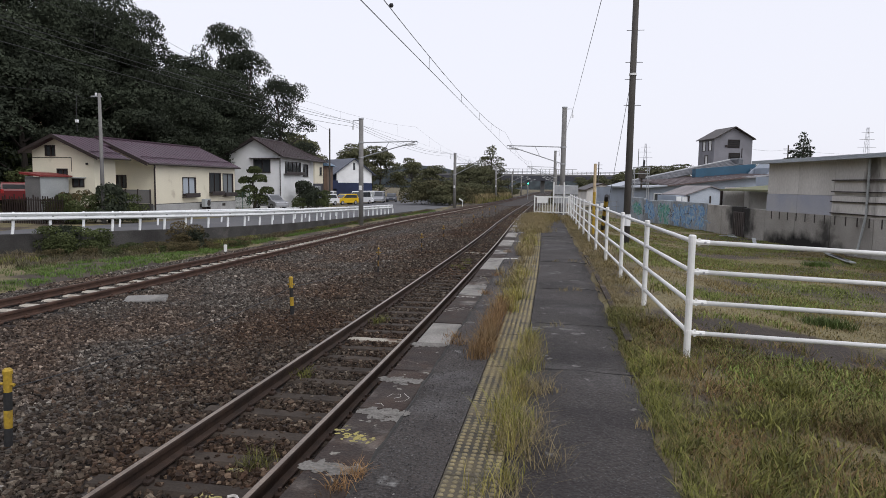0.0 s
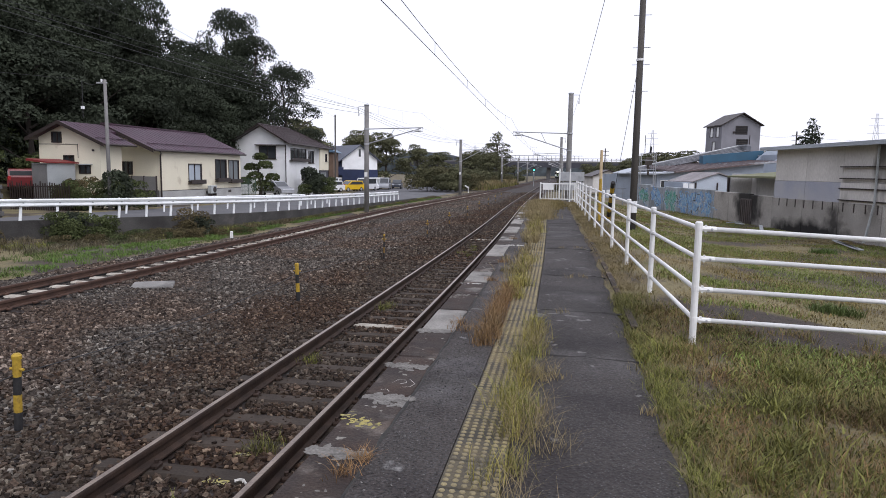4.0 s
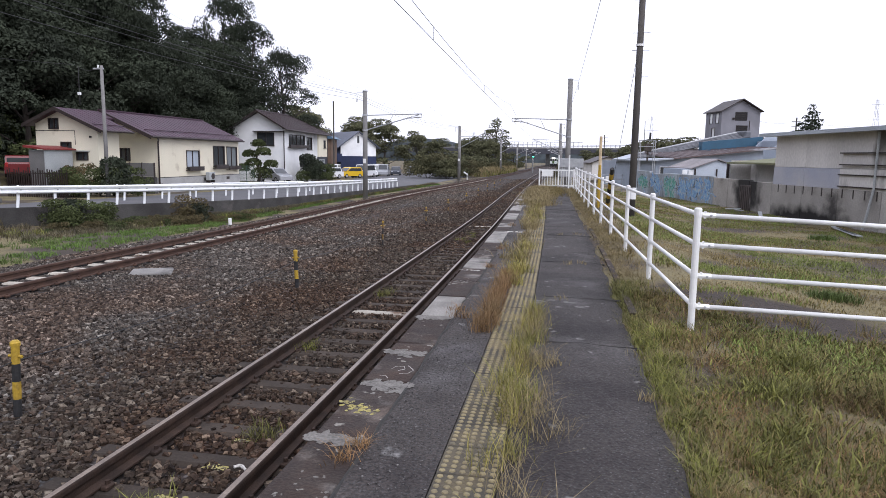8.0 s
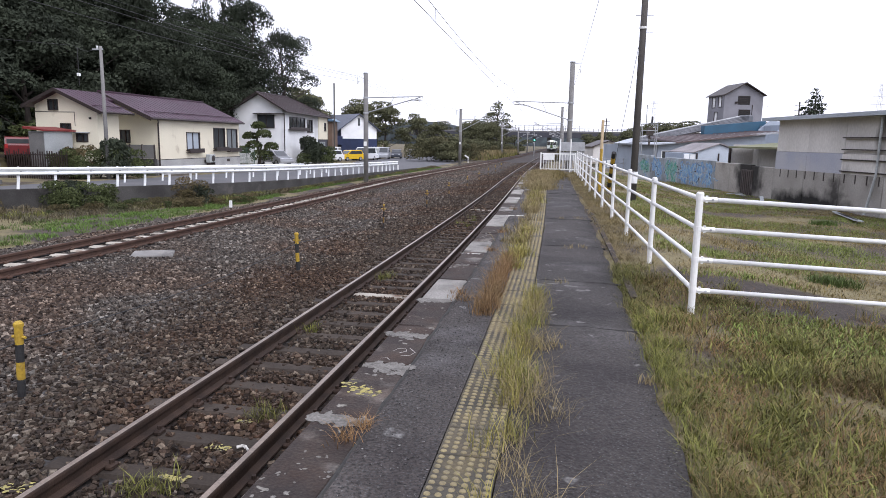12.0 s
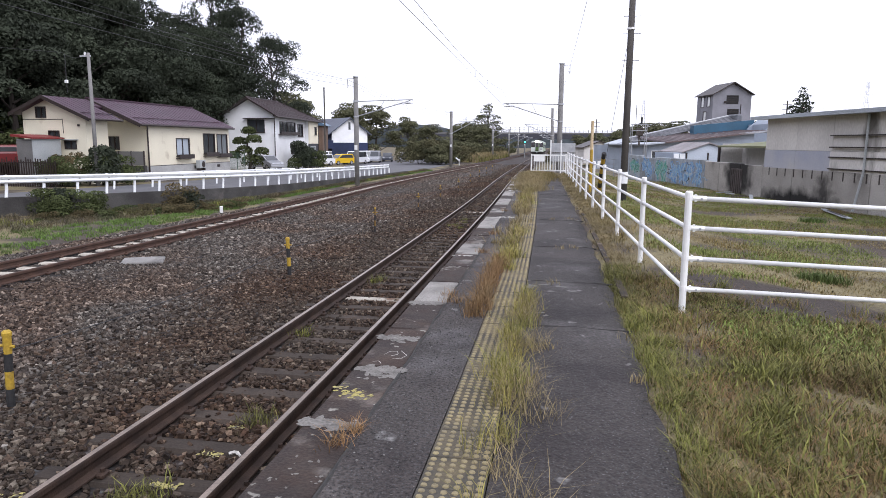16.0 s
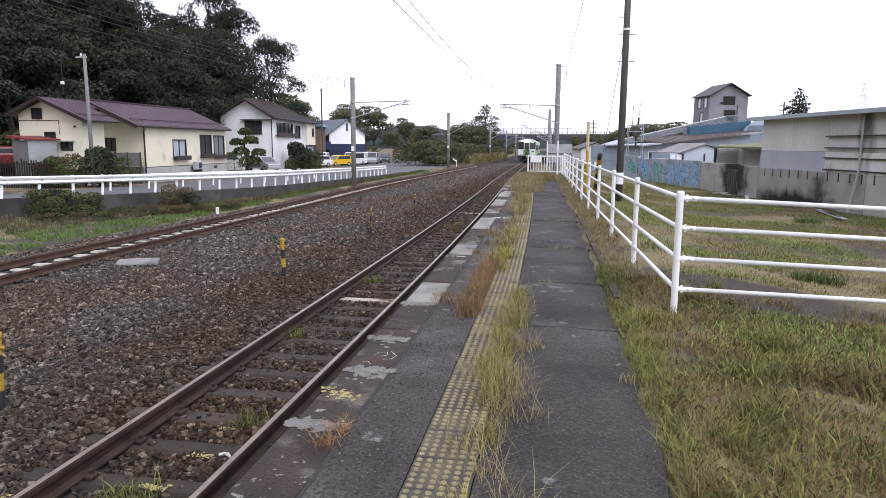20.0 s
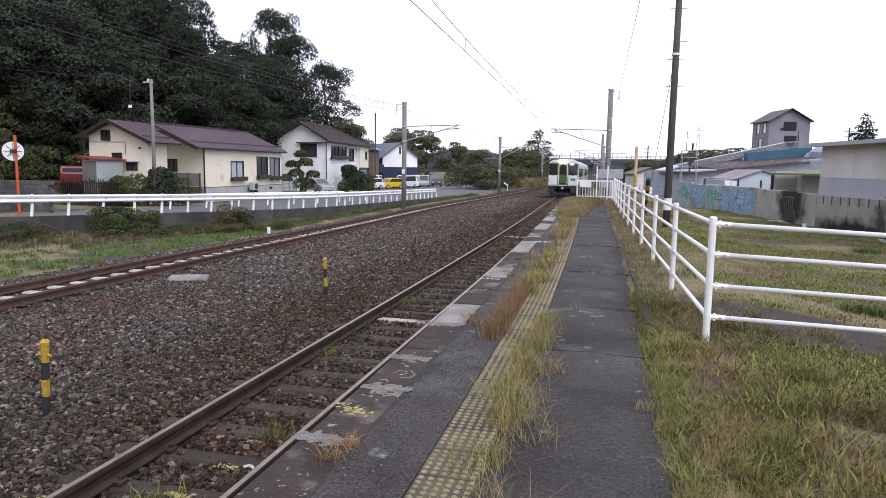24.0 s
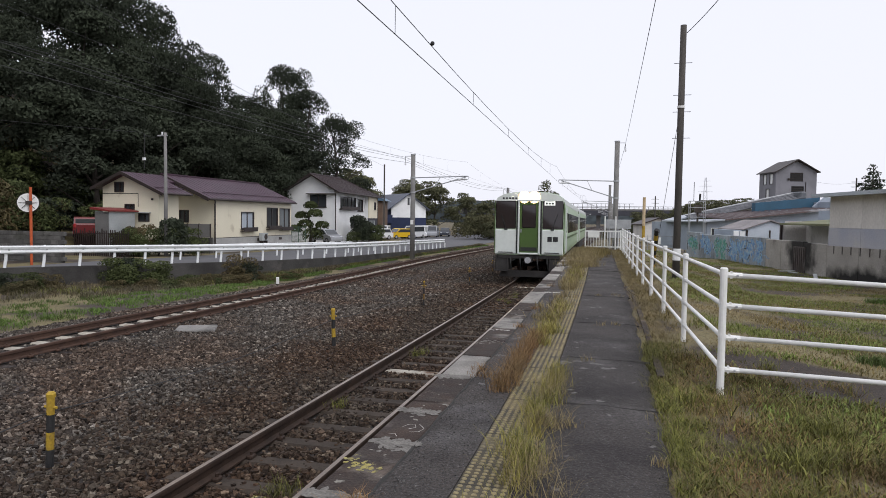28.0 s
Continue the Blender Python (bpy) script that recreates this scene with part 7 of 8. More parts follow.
def leaf_cloud(blobs, count, size, seed, flat=0.6):
    """Leaves as small bent cards, spread near the surface of uneven blobs of (x, y, z, rx, rz)."""
    r = np.random.default_rng(seed)
    blobs = np.asarray(blobs, float)
    weight = blobs[:, 3] ** 2
    which = r.choice(len(blobs), count, p=weight / weight.sum())
    d = r.normal(0, 1, (count, 3))
    d /= np.linalg.norm(d, axis=1)[:, None]
    d[:, 2] = np.where(d[:, 2] < -0.5, -d[:, 2], d[:, 2])
    rad = r.uniform(0.55, 1.08, count) ** 0.6
    b = blobs[which]
    c = b[:, :3] + d * rad[:, None] * np.stack([b[:, 3], b[:, 3], b[:, 4]], -1)
    nrm = d + r.normal(0, flat, (count, 3))
    nrm /= np.linalg.norm(nrm, axis=1)[:, None]
    t1 = np.cross(nrm, r.normal(0, 1, (count, 3)))
    t1 /= np.linalg.norm(t1, axis=1)[:, None] + 1e-9
    t2 = np.cross(nrm, t1)
    s = (size * r.uniform(0.5, 1.3, count))[:, None]
    v = np.stack([c - t1 * s, c + t2 * s * 0.55 + nrm * s * 0.2, c + t1 * s, c - t2 * s * 0.55 + nrm * s * 0.2], 1)
    f = np.arange(4 * count).reshape(count, 4)
    return v.reshape(-1, 3), f


def make_tree(name, height, width, seed, material, label, leaves=4200, size=0.3, bare=0.25, category="tree", at=None):
    """A trunk with limbs and a crown of leaf clumps."""
    r = random.Random(seed)
    tree = thing(name, at or pose(0, 0, 0), label, category)
    trunk = Geo().tube([(0, 0, -0.6), (0.1 * r.uniform(-1, 1), 0, height * 0.25), (0.3 * r.uniform(-1, 1), 0.2, height * 0.55), (0.2, 0.3 * r.uniform(-1, 1), height * 0.85)], [height * 0.024, height * 0.019, height * 0.013, height * 0.005], 8)
    t = part("trunk", trunk, BARK, tree, smooth=True)
    blobs = []
    for k in range(11):
        a = 2 * math.pi * (k * 0.382) + r.uniform(-0.3, 0.3)
        h = height * (bare + (0.9 - bare) * (k + 0.5) / 11)
        reach = width * 0.5 * math.sin(math.pi * min(0.92, (0.3 + 0.66 * (k + 0.5) / 11))) * r.uniform(0.6, 1.0)
        tip = (reach * math.cos(a), reach * math.sin(a), h + height * r.uniform(0.0, 0.1))
        part("limb", Geo().tube([(0, 0, h - height * 0.12), (tip[0] * 0.5, tip[1] * 0.5, h - height * 0.02), tip], [height * 0.009, height * 0.006, height * 0.002], 5), BARK, tree)
        for j in range(3):
            q = r.uniform(0.55, 1.05)
            blobs.append((tip[0] * q + r.uniform(-1, 1) * width * 0.08, tip[1] * q + r.uniform(-1, 1) * width * 0.08, tip[2] + r.uniform(-0.05, 0.07) * height, width * r.uniform(0.09, 0.17), width * r.uniform(0.06, 0.12)))
    for j in range(5):
        blobs.append((r.uniform(-1, 1) * width * 0.12, r.uniform(-1, 1) * width * 0.12, height * r.uniform(0.55, 0.93), width * 0.2, height * 0.08))
    part("crown", raw_mesh("crown", *leaf_cloud(blobs, leaves, size, seed), material), None, tree)
    return tree


def make_bush(height, width, seed, material, label, leaves=1500, size=0.16, at=None):
    r = random.Random(seed)
    bush = thing("bush", at or pose(0, 0, 0), label, "bush")
    blobs = []
    for k in range(7):
        a, q = r.uniform(0, 6.28), r.uniform(0.1, 0.42)
        tip = (math.cos(a) * q * width, math.sin(a) * q * width, height * r.uniform(0.4, 0.85))
        if k % 2 == 0:
            part("stem", Geo().tube([(0, 0, -0.2), (tip[0] * 0.6, tip[1] * 0.6, tip[2] * 0.6), tip], [0.04, 0.025, 0.01], 5), BARK, bush)
        blobs.append((*tip, width * r.uniform(0.14, 0.26), height * r.uniform(0.12, 0.24)))
        blobs.append((tip[0], tip[1], tip[2] * 0.45, width * r.uniform(0.16, 0.26), height * r.uniform(0.16, 0.26)))
    part("foliage", raw_mesh("foliage", *leaf_cloud(blobs, leaves, size, seed), material), None, bush)
    return bush


def on_ground(x, y, turn=0.0, scale=1.0, sink=0.1):
    return pose(x, y, ground_z(x, y) - sink, 0, 0, turn)


def planted(master, places, group=""):
    """Copies of a plant of height 1 unit = its own, scaled to (x, y, height, stretch)."""
    base = master["height"]
    first = True
    for x, y, h, w in places:
        m = on_ground(x, y, (x * 37 + y * 91) % 360)
        if first:
            ob, first = master, False
            ob.matrix_basis = m
        else:
            ob = copy_thing(master, m)
        s = h / base
        ob.scale = (s * w, s * w, s)


masters = {}
for k, (h, w, mt, n, size, label) in enumerate(((16, 13, LEAF, 25000, 0.125, "tall dark broadleaf tree on the wooded slope"), (14, 12, LEAF, 23000, 0.125, "dense dark broadleaf tree on the wooded slope"), (15, 11, LEAF, 13000, 0.13, "broadleaf tree with an open dark green crown"), (10, 9, LEAF, 15000, 0.12, "lower dark tree on the wooded slope"))):
    masters[k] = make_tree("tree", h, w, 20 + k, mt, label, n, size, 0.18 if k != 2 else 0.3)
    masters[k]["height"] = float(h)


def slope_tree(x, y, top, w=1.0, sink=0.0):
    return (x, y, top - ground_z(x, y) + sink, w)


planted(masters[0], [slope_tree(*p) for p in ((-62, 52, 31.5, 1.0), (-53.9, 54.7, 28.5, 0.9), (-45.6, 56.8, 24, 0.75), (-40, 59, 17.8, 0.7), (-70, 45, 30, 1.0), (-58, 44, 25, 0.9), (-66, 62, 31, 0.9))])
planted(masters[1], [slope_tree(*p) for p in ((-58.3, 53.6, 30, 0.9), (-49.5, 55.8, 27, 0.85), (-43, 57.5, 21.0, 0.72), (-36.9, 57.6, 17.0, 0.62), (-37, 60, 14, 0.9), (-50, 46, 21, 0.9), (-56, 36, 21, 1.0), (-64, 34, 23, 1.0), (-36, 73, 13.0, 0.8))])
planted(masters[2], [slope_tree(*p) for p in ((-38.6, 77.4, 20.7, 0.6), (-35.4, 77.8, 17.3, 0.85), (-42.2, 75.6, 16.6, 0.8), (-31.9, 78.6, 14.0, 0.85), (-39.5, 76.5, 15.2, 0.9))])
planted(masters[3], [slope_tree(*p) for p in ((-44, 41, 15, 1.1), (-40, 44.5, 14, 1.1), (-37.5, 50, 12, 1.1), (-37, 44, 10.5, 1.2), (-42, 51, 16, 1.0), (-36, 55, 10, 1.2), (-38, 64, 12, 1.1), (-41, 69, 13.5, 1.1), (-37, 70, 11, 1.1), (-35.5, 66, 9.5, 1.1), (-36, 74, 11, 1.2), (-47, 62, 17, 1.0), (-52, 66, 19, 1.1))])

bush_a = make_bush(3.0, 3.6, 51, LEAF_GREEN, "green scrub on the bank", 2700, 0.11)
bush_b = make_bush(3.0, 3.8, 52, LEAF_BROWN, "brownish autumn scrub on the bank", 2400, 0.11)
bush_c = make_bush(3.0, 3.4, 53, LEAF, "dark evergreen scrub on the bank", 2700, 0.11)
for b in (bush_a, bush_b, bush_c):
    b["height"] = 3.0
r = random.Random(9)
spots = {0: [], 1: [], 2: []}
for k in range(115):
    y = r.uniform(17, 38)
    x = hill_x(y) - r.uniform(0.8, 17)
    spots[r.choice((0, 0, 1, 1, 2))].append((x, y, r.uniform(1.6, 3.6), r.uniform(0.9, 1.3)))
for k in range(36):
    y = r.uniform(38, 86)
    spots[r.choice((0, 2, 2))].append((hill_x(y) - r.uniform(0.5, 9), y, r.uniform(2, 4), 1.2))
for k in range(70):
    y = r.uniform(23, 42)
    spots[r.choice((0, 0, 0, 1))].append((hill_x(y) - r.uniform(7, 22), y, r.uniform(2.6, 4.8), r.uniform(0.9, 1.3)))
# weeds and shrubs along the retaining wall
for x, y, h, k in ((-14.6, 20.6, 1.15, 0), (-14.3, 21.1, 1.3, 2), (-14.0, 21.6, 1.0, 0), (-12.3, 24.6, 1.1, 1), (-12.0, 25.2, 1.0, 2), (-16.2, 18.0, 0.7, 0), (-15.8, 18.6, 0.6, 1), (-16.6, 17.2, 0.8, 2)):
    spots[k].append((x, y, h, 1.1))
for k in range(34):
    y = r.uniform(16, 27)
    spots[r.choice((1, 1, 1, 0))].append((wall_x(y) + r.uniform(0.4, 2.4), y, r.uniform(0.25, 0.5), r.uniform(1.2, 1.8)))
# garden and street-side shrubs
for x, y, h, k in ((-22.5, 33.8, 2.8, 2), (-21.7, 33.9, 1.9, 0), (-23.1, 33.4, 1.9, 0), (-23.2, 31.9, 1.8, 0), (-24.0, 33.0, 2.1, 2), (-23.8, 32.3, 1.9, 1), (-24.5, 32.2, 1.5, 0), (-21.2, 34.6, 1.3, 0), (-22.6, 31.6, 1.0, 2), (-22.9, 67.2, 2.6, 2), (-22.6, 68.4, 2.2, 0), (-30.2, 88, 2.6, 1), (-24.4, 66.5, 1.4, 0), (-28.5, 114.5, 2.0, 2), (-25.6, 70.5, 3.8, 2), (-24.8, 72.5, 3.0, 2)):
    spots[k].append((x, y, h, 0.85))
for k, b in enumerate((bush_a, bush_b, bush_c)):
    planted(b, spots[k])

# clipped garden pine
topiary = thing("topiary_tree", on_ground(-25.4, 58.0) @ Matrix.Scale(1.3, 4), "clipped garden pine with rounded cloud pads", "tree")
part("trunk", Geo().tube([(0, 0, 0), (0.2, 0, 0.9), (-0.1, 0, 1.7), (0.1, 0, 2.8)], [0.12, 0.1, 0.08, 0.04], 6), BARK, topiary)
for k, (x, z, s) in enumerate(((0.1, 2.95, 0.5), (-0.7, 2.2, 0.5), (0.6, 2.35, 0.55), (-0.3, 1.55, 0.6), (0.9, 1.5, 0.5), (-1.0, 1.2, 0.5), (0.3, 0.8, 0.8))):
    part("leaf_pad", raw_mesh("leaf_pad", *leaf_cloud([(x, 0.3 * math.sin(k * 2.1), z, s, s * 0.65)], 420, 0.1, 70 + k), LEAF_GREEN), None, topiary)

# trees towards the horizon, in the leaf colours paled for haze
far_tree = make_tree("tree", 8, 9, 31, LEAF_FAR, "rounded tree by the distant road, its leaf colour paled for haze", 6000, 0.18, 0.1)
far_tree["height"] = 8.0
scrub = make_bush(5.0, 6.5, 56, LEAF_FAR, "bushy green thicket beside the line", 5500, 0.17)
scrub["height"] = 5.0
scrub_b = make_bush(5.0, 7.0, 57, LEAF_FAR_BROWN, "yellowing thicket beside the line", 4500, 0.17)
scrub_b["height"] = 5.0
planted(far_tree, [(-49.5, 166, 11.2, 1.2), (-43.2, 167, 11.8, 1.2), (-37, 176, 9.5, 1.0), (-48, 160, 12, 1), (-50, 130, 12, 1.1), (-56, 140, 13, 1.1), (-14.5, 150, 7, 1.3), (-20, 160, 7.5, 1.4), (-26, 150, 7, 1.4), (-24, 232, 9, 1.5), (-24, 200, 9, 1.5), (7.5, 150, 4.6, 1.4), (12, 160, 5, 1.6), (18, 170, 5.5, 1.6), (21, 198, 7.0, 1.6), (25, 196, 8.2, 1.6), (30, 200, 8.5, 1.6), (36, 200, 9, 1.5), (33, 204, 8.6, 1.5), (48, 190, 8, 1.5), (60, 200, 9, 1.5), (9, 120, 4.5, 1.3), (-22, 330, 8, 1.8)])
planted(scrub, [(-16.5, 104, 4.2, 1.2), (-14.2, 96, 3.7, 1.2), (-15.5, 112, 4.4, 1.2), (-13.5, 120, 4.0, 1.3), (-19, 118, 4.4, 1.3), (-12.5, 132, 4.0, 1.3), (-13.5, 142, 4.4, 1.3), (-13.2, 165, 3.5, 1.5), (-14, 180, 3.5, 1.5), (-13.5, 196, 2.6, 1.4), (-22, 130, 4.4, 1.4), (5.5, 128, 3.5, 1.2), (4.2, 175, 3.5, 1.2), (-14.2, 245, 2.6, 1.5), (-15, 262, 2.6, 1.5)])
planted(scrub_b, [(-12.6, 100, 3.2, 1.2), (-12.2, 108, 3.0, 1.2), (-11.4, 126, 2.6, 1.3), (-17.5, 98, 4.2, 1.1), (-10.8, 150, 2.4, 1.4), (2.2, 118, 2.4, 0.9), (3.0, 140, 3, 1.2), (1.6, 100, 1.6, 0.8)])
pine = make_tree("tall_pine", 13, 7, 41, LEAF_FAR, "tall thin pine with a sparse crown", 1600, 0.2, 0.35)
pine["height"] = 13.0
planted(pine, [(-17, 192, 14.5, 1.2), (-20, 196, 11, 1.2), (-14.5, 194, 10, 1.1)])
# spruce behind the warehouse
spruce = thing("spruce_tree", pose(29.1, 79.5, -0.6), "dark conical spruce behind the warehouse", "tree")
part("trunk", Geo().tube([(0, 0, 0), (0, 0, 4), (0, 0, 8.3)], [0.2, 0.13, 0.03], 6), BARK, spruce)
blobs = []
for k in range(16):
    z = 2.2 + 0.4 * k
    for j in range(5):
        a = j * 1.26 + k * 0.7
        w = (9.0 - z) * 0.44 * (0.55 + 0.5 * ((k * 7 + j * 5) % 9) / 8)
        blobs.append((math.cos(a) * w * 0.75, math.sin(a) * w * 0.75, z - 0.1, w * 0.5, 0.24))
part("crown", raw_mesh("crown", *leaf_cloud(blobs, 8500, 0.13, 77), LEAF), None, spruce)

# wooded hills on the horizon
HILL = mat("distant_wood", (0.036, 0.045, 0.048), (0.026, 0.033, 0.036), 0.05, 0.9, grain=0.25, grain_amount=0.5, bump=0)
hv, hf = [], []
hx = np.linspace(-420, 560, 240)
for k, x in enumerate(hx):
    top = 12 + 5 * noise.noise(Vector((x * 0.012, 3, 0))) + 2.5 * noise.noise(Vector((x * 0.05, 9, 0))) + 1.6 * noise.noise(Vector((x * 0.2, 4, 0))) + 4 * math.exp(-((x + 125) / 45) ** 2) - 4 * math.exp(-((x + 5) / 70) ** 2)
    hv += [(x, 590, -4), (x, 600 + 0.02 * x, top * 0.75), (x, 612, top), (x, 680, top * 0.9), (x, 760, -6)]
for k in range(len(hx) - 1):
    for j in range(4):
        hf.append((5 * k + j, 5 * k + 5 + j, 5 * k + 6 + j, 5 * k + 1 + j))
tagged(new("backdrop", raw_mesh("backdrop", hv, hf, HILL, True)), "low dark wooded hills on the horizon", "hills", kind="structure")

# ---- parked cars ----
CAR_WHITE = mat("white_car_paint", (0.72, 0.73, 0.74), (0.68, 0.69, 0.7), 1, 0.25, grain=10, grain_amount=0.03, bump=0)
CAR_YELLOW = mat("yellow_car_paint", (0.65, 0.42, 0.02), (0.6, 0.38, 0.02), 1, 0.25, grain=10, grain_amount=0.03, bump=0)
CAR_SILVER = mat("silver_car_paint", (0.38, 0.39, 0.41), (0.34, 0.35, 0.37), 1, 0.3, metal=0.3, grain=10, grain_amount=0.03, bump=0)
CAR_RED = mat("red_car_paint", (0.15, 0.018, 0.02), (0.13, 0.016, 0.018), 1, 0.3, grain=10, grain_amount=0.03, bump=0)
CAR_DARK = mat("dark_car_paint", (0.05, 0.055, 0.07), (0.045, 0.05, 0.06), 1, 0.3, grain=10, grain_amount=0.03, bump=0)
TYRE = mat("black_tyre", (0.015, 0.015, 0.016), (0.02, 0.02, 0.02), 9, 0.9)
RIM = mat("alloy_rim", (0.45, 0.45, 0.46), (0.4, 0.4, 0.41), 9, 0.4, metal=0.6)
LAMP_RED = mat("red_tail_lamp", (0.4, 0.02, 0.02), (0.3, 0.02, 0.02), 9, 0.3)
LAMP_CLEAR = mat("clear_headlamp", (0.6, 0.62, 0.65), (0.5, 0.52, 0.55), 9, 0.15)


def parked_car(at, paint, label, kind="hatch"):
    """A parked car; its nose points along -y."""
    car = thing("car", at, label, "car", "cars parked by the road")
    L, W, H = {"hatch": (3.9, 1.62, 1.48), "van": (4.2, 1.66, 1.86), "wagon": (4.4, 1.68, 1.45)}[kind]
    hood = {"hatch": 0.85, "van": 0.45, "wagon": 1.15}[kind]
    waist = 0.92 if kind != "van" else 1.0
    body = [(0, 0.28), (L, 0.28), (L, waist - 0.02), (L - 0.06, waist), (hood, waist), (0.12, waist - 0.18), (0, 0.62)]
    turn = Matrix(((0, 1, 0, -W / 2), (1, 0, 0, 0), (0, 0, 1, 0), (0, 0, 0, 1)))
    part("body", Geo().prism(body, W, turn), paint, car)
    rear = L - (0.25 if kind == "hatch" else 0.1)
    roof_in = 0.6 if kind != "van" else 0.45
    cabin = [(hood - 0.1, waist), (rear + 0.05, waist), (rear - 0.18, H - 0.05), (rear - 0.3, H), (hood + roof_in + 0.15, H), (hood + roof_in, H - 0.05)]
    inset = Matrix(((0, 1, 0, -W / 2 + 0.08), (1, 0, 0, 0), (0, 0, 1, 0), (0, 0, 0, 1)))
    part("cabin", Geo().prism(cabin, W - 0.16, inset), paint, car)
    for s in (-1, 1):
        x = s * (W / 2 - 0.075)
        glass_side = [(hood + 0.12, waist + 0.03), (rear - 0.12, waist + 0.03), (rear - 0.28, H - 0.12), (hood + roof_in + 0.05, H - 0.12)]
        part("side_window", Geo().add([(x, a, b) for a, b in glass_side] + [(x + s * 0.012, a, b) for a, b in glass_side], [(0, 1, 2, 3), (4, 5, 6, 7), (0, 1, 5, 4), (1, 2, 6, 5), (2, 3, 7, 6), (3, 0, 4, 7)]), PANE, car)
        part("headlamp", Geo().soft_box(s * W * 0.34 - 0.17, -0.02, 0.6, s * W * 0.34 + 0.17, 0.1, 0.74, 0.03), LAMP_CLEAR, car)
        part("tail_lamp", Geo().soft_box(s * W * 0.42 - 0.1, L - 0.08, 0.72, s * W * 0.42 + 0.08, L + 0.015, 1.0, 0.02), LAMP_RED, car)
        for y in (0.7, L - 0.75):
            w = part("wheel", Geo().tube([(s * (W / 2 - 0.18), y, 0.29), (s * (W / 2 + 0.01), y, 0.29)], 0.29, 18), TYRE, car)
            part("rim", Geo().tube([(s * (W / 2 + 0.005), y, 0.29), (s * (W / 2 + 0.02), y, 0.29)], 0.19, 12), RIM, w)
    part("windscreen", Geo().add([(-W / 2 + 0.14, hood - 0.06, waist + 0.06), (W / 2 - 0.14, hood - 0.06, waist + 0.06), (W / 2 - 0.2, hood + roof_in - 0.06, H - 0.08), (-W / 2 + 0.2, hood + roof_in - 0.06, H - 0.08)], [(0, 1, 2, 3)]), PANE, car)
    part("rear_window", Geo().box(-W / 2 + 0.18, rear - 0.02, waist + 0.12, W / 2 - 0.18, rear + 0.02, H - 0.16, None), PANE, car)
    part("bumper", Geo().soft_box(-W / 2 + 0.02, -0.05, 0.26, W / 2 - 0.02, 0.1, 0.5, 0.03), paint, car)
    return car


for x, y, turn, paint, label, kind in (
    (-24.9, 63.4, 60, CAR_SILVER, "silver hatchback nosing out beside the house", "hatch"), (-28.6, 81.5, -28, CAR_WHITE, "white hatchback in the parking place", "hatch"), (-27.8, 84.6, 12, CAR_WHITE, "white box-shaped minivan in the parking place", "van"),
    (-27.9, 88.0, -30, CAR_YELLOW, "yellow hatchback in the parking place", "hatch"), (-26.6, 92.5, -10, CAR_WHITE, "white minivan half hidden by the pole", "van"), (-26.2, 98.5, 25, CAR_WHITE, "white wagon in the parking place", "wagon"),
    (-26, 103.5, 10, CAR_SILVER, "grey minivan farther along the parking place", "van"), (-25.6, 110, 10, CAR_DARK, "dark car farther along the parking place", "hatch"), (-24.4, 117, 10, CAR_SILVER, "grey car farther along the parking place", "hatch"), (-15.6, 108, 40, CAR_SILVER, "grey car half hidden by the thicket", "wagon"),
    (-36.0, 41.8, 223, CAR_RED, "dark red car parked tail first beside the shed", "hatch"),
):
    parked_car(pose(x, y, ground_z(x, y) + 0.02, 0, 0, turn), paint, label, kind)

passing = parked_car(pose(0, 0, 0), CAR_WHITE, "white hatchback driving past on the far road", "hatch")
tagged(passing, "white hatchback driving past on the far road", "car")

# ---- the train ----
BODY_WHITE = mat("train_white_paint", (0.66, 0.7, 0.66), (0.6, 0.64, 0.6), 1.5, 0.35, grain=12, grain_amount=0.05, bump=0.02, object_space=True)
BODY_GREEN = mat("train_pale_green_paint", (0.4, 0.52, 0.34), (0.36, 0.47, 0.31), 1.5, 0.35, grain=12, grain_amount=0.05, bump=0.02, object_space=True)
DEEP_GREEN = mat("train_green_paint", (0.07, 0.125, 0.028), (0.06, 0.105, 0.025), 1.5, 0.4, grain=12, grain_amount=0.05, bump=0.02, object_space=True)
ROOF_GREY = mat("train_roof_paint", (0.5, 0.52, 0.5), (0.42, 0.44, 0.42), 1.5, 0.5, grain=12, grain_amount=0.08, object_space=True)
UNDER = mat("dark_underframe", (0.045, 0.042, 0.04), (0.03, 0.028, 0.027), 2.5, 0.8, grain=20, grain_amount=0.3, object_space=True)
TRAIN_GLASS = glass("train_window", (0.018, 0.012, 0.014), 0.04)
SEAL = mat("door_seal", (0.03, 0.032, 0.03), (0.025, 0.026, 0.025), 4, 0.7, object_space=True)
HEADLIGHT = glow("headlight", (1.0, 0.86, 0.66), 90.0)
# weak warm emission that imitates the glare round the headlights
LAMP_HALO = glow("lamp_reflector", (1.0, 0.66, 0.36), 1.6)
SIGN = glow("destination_sign", (0.9, 0.92, 0.85), 0.8)


def loft(sections):
    """A skin through equal outlines."""
    g = Geo()
    n = len(sections[0])
    vs = [p for s in sections for p in s]
    fs = [(i * n + k, i * n + (k + 1) % n, (i + 1) * n + (k + 1) % n, (i + 1) * n + k) for i in range(len(sections) - 1) for k in range(n)]
    fs += [tuple(range(n))[::-1], tuple(range((len(sections) - 1) * n, len(sections) * n))]
    return g.add(vs, fs)


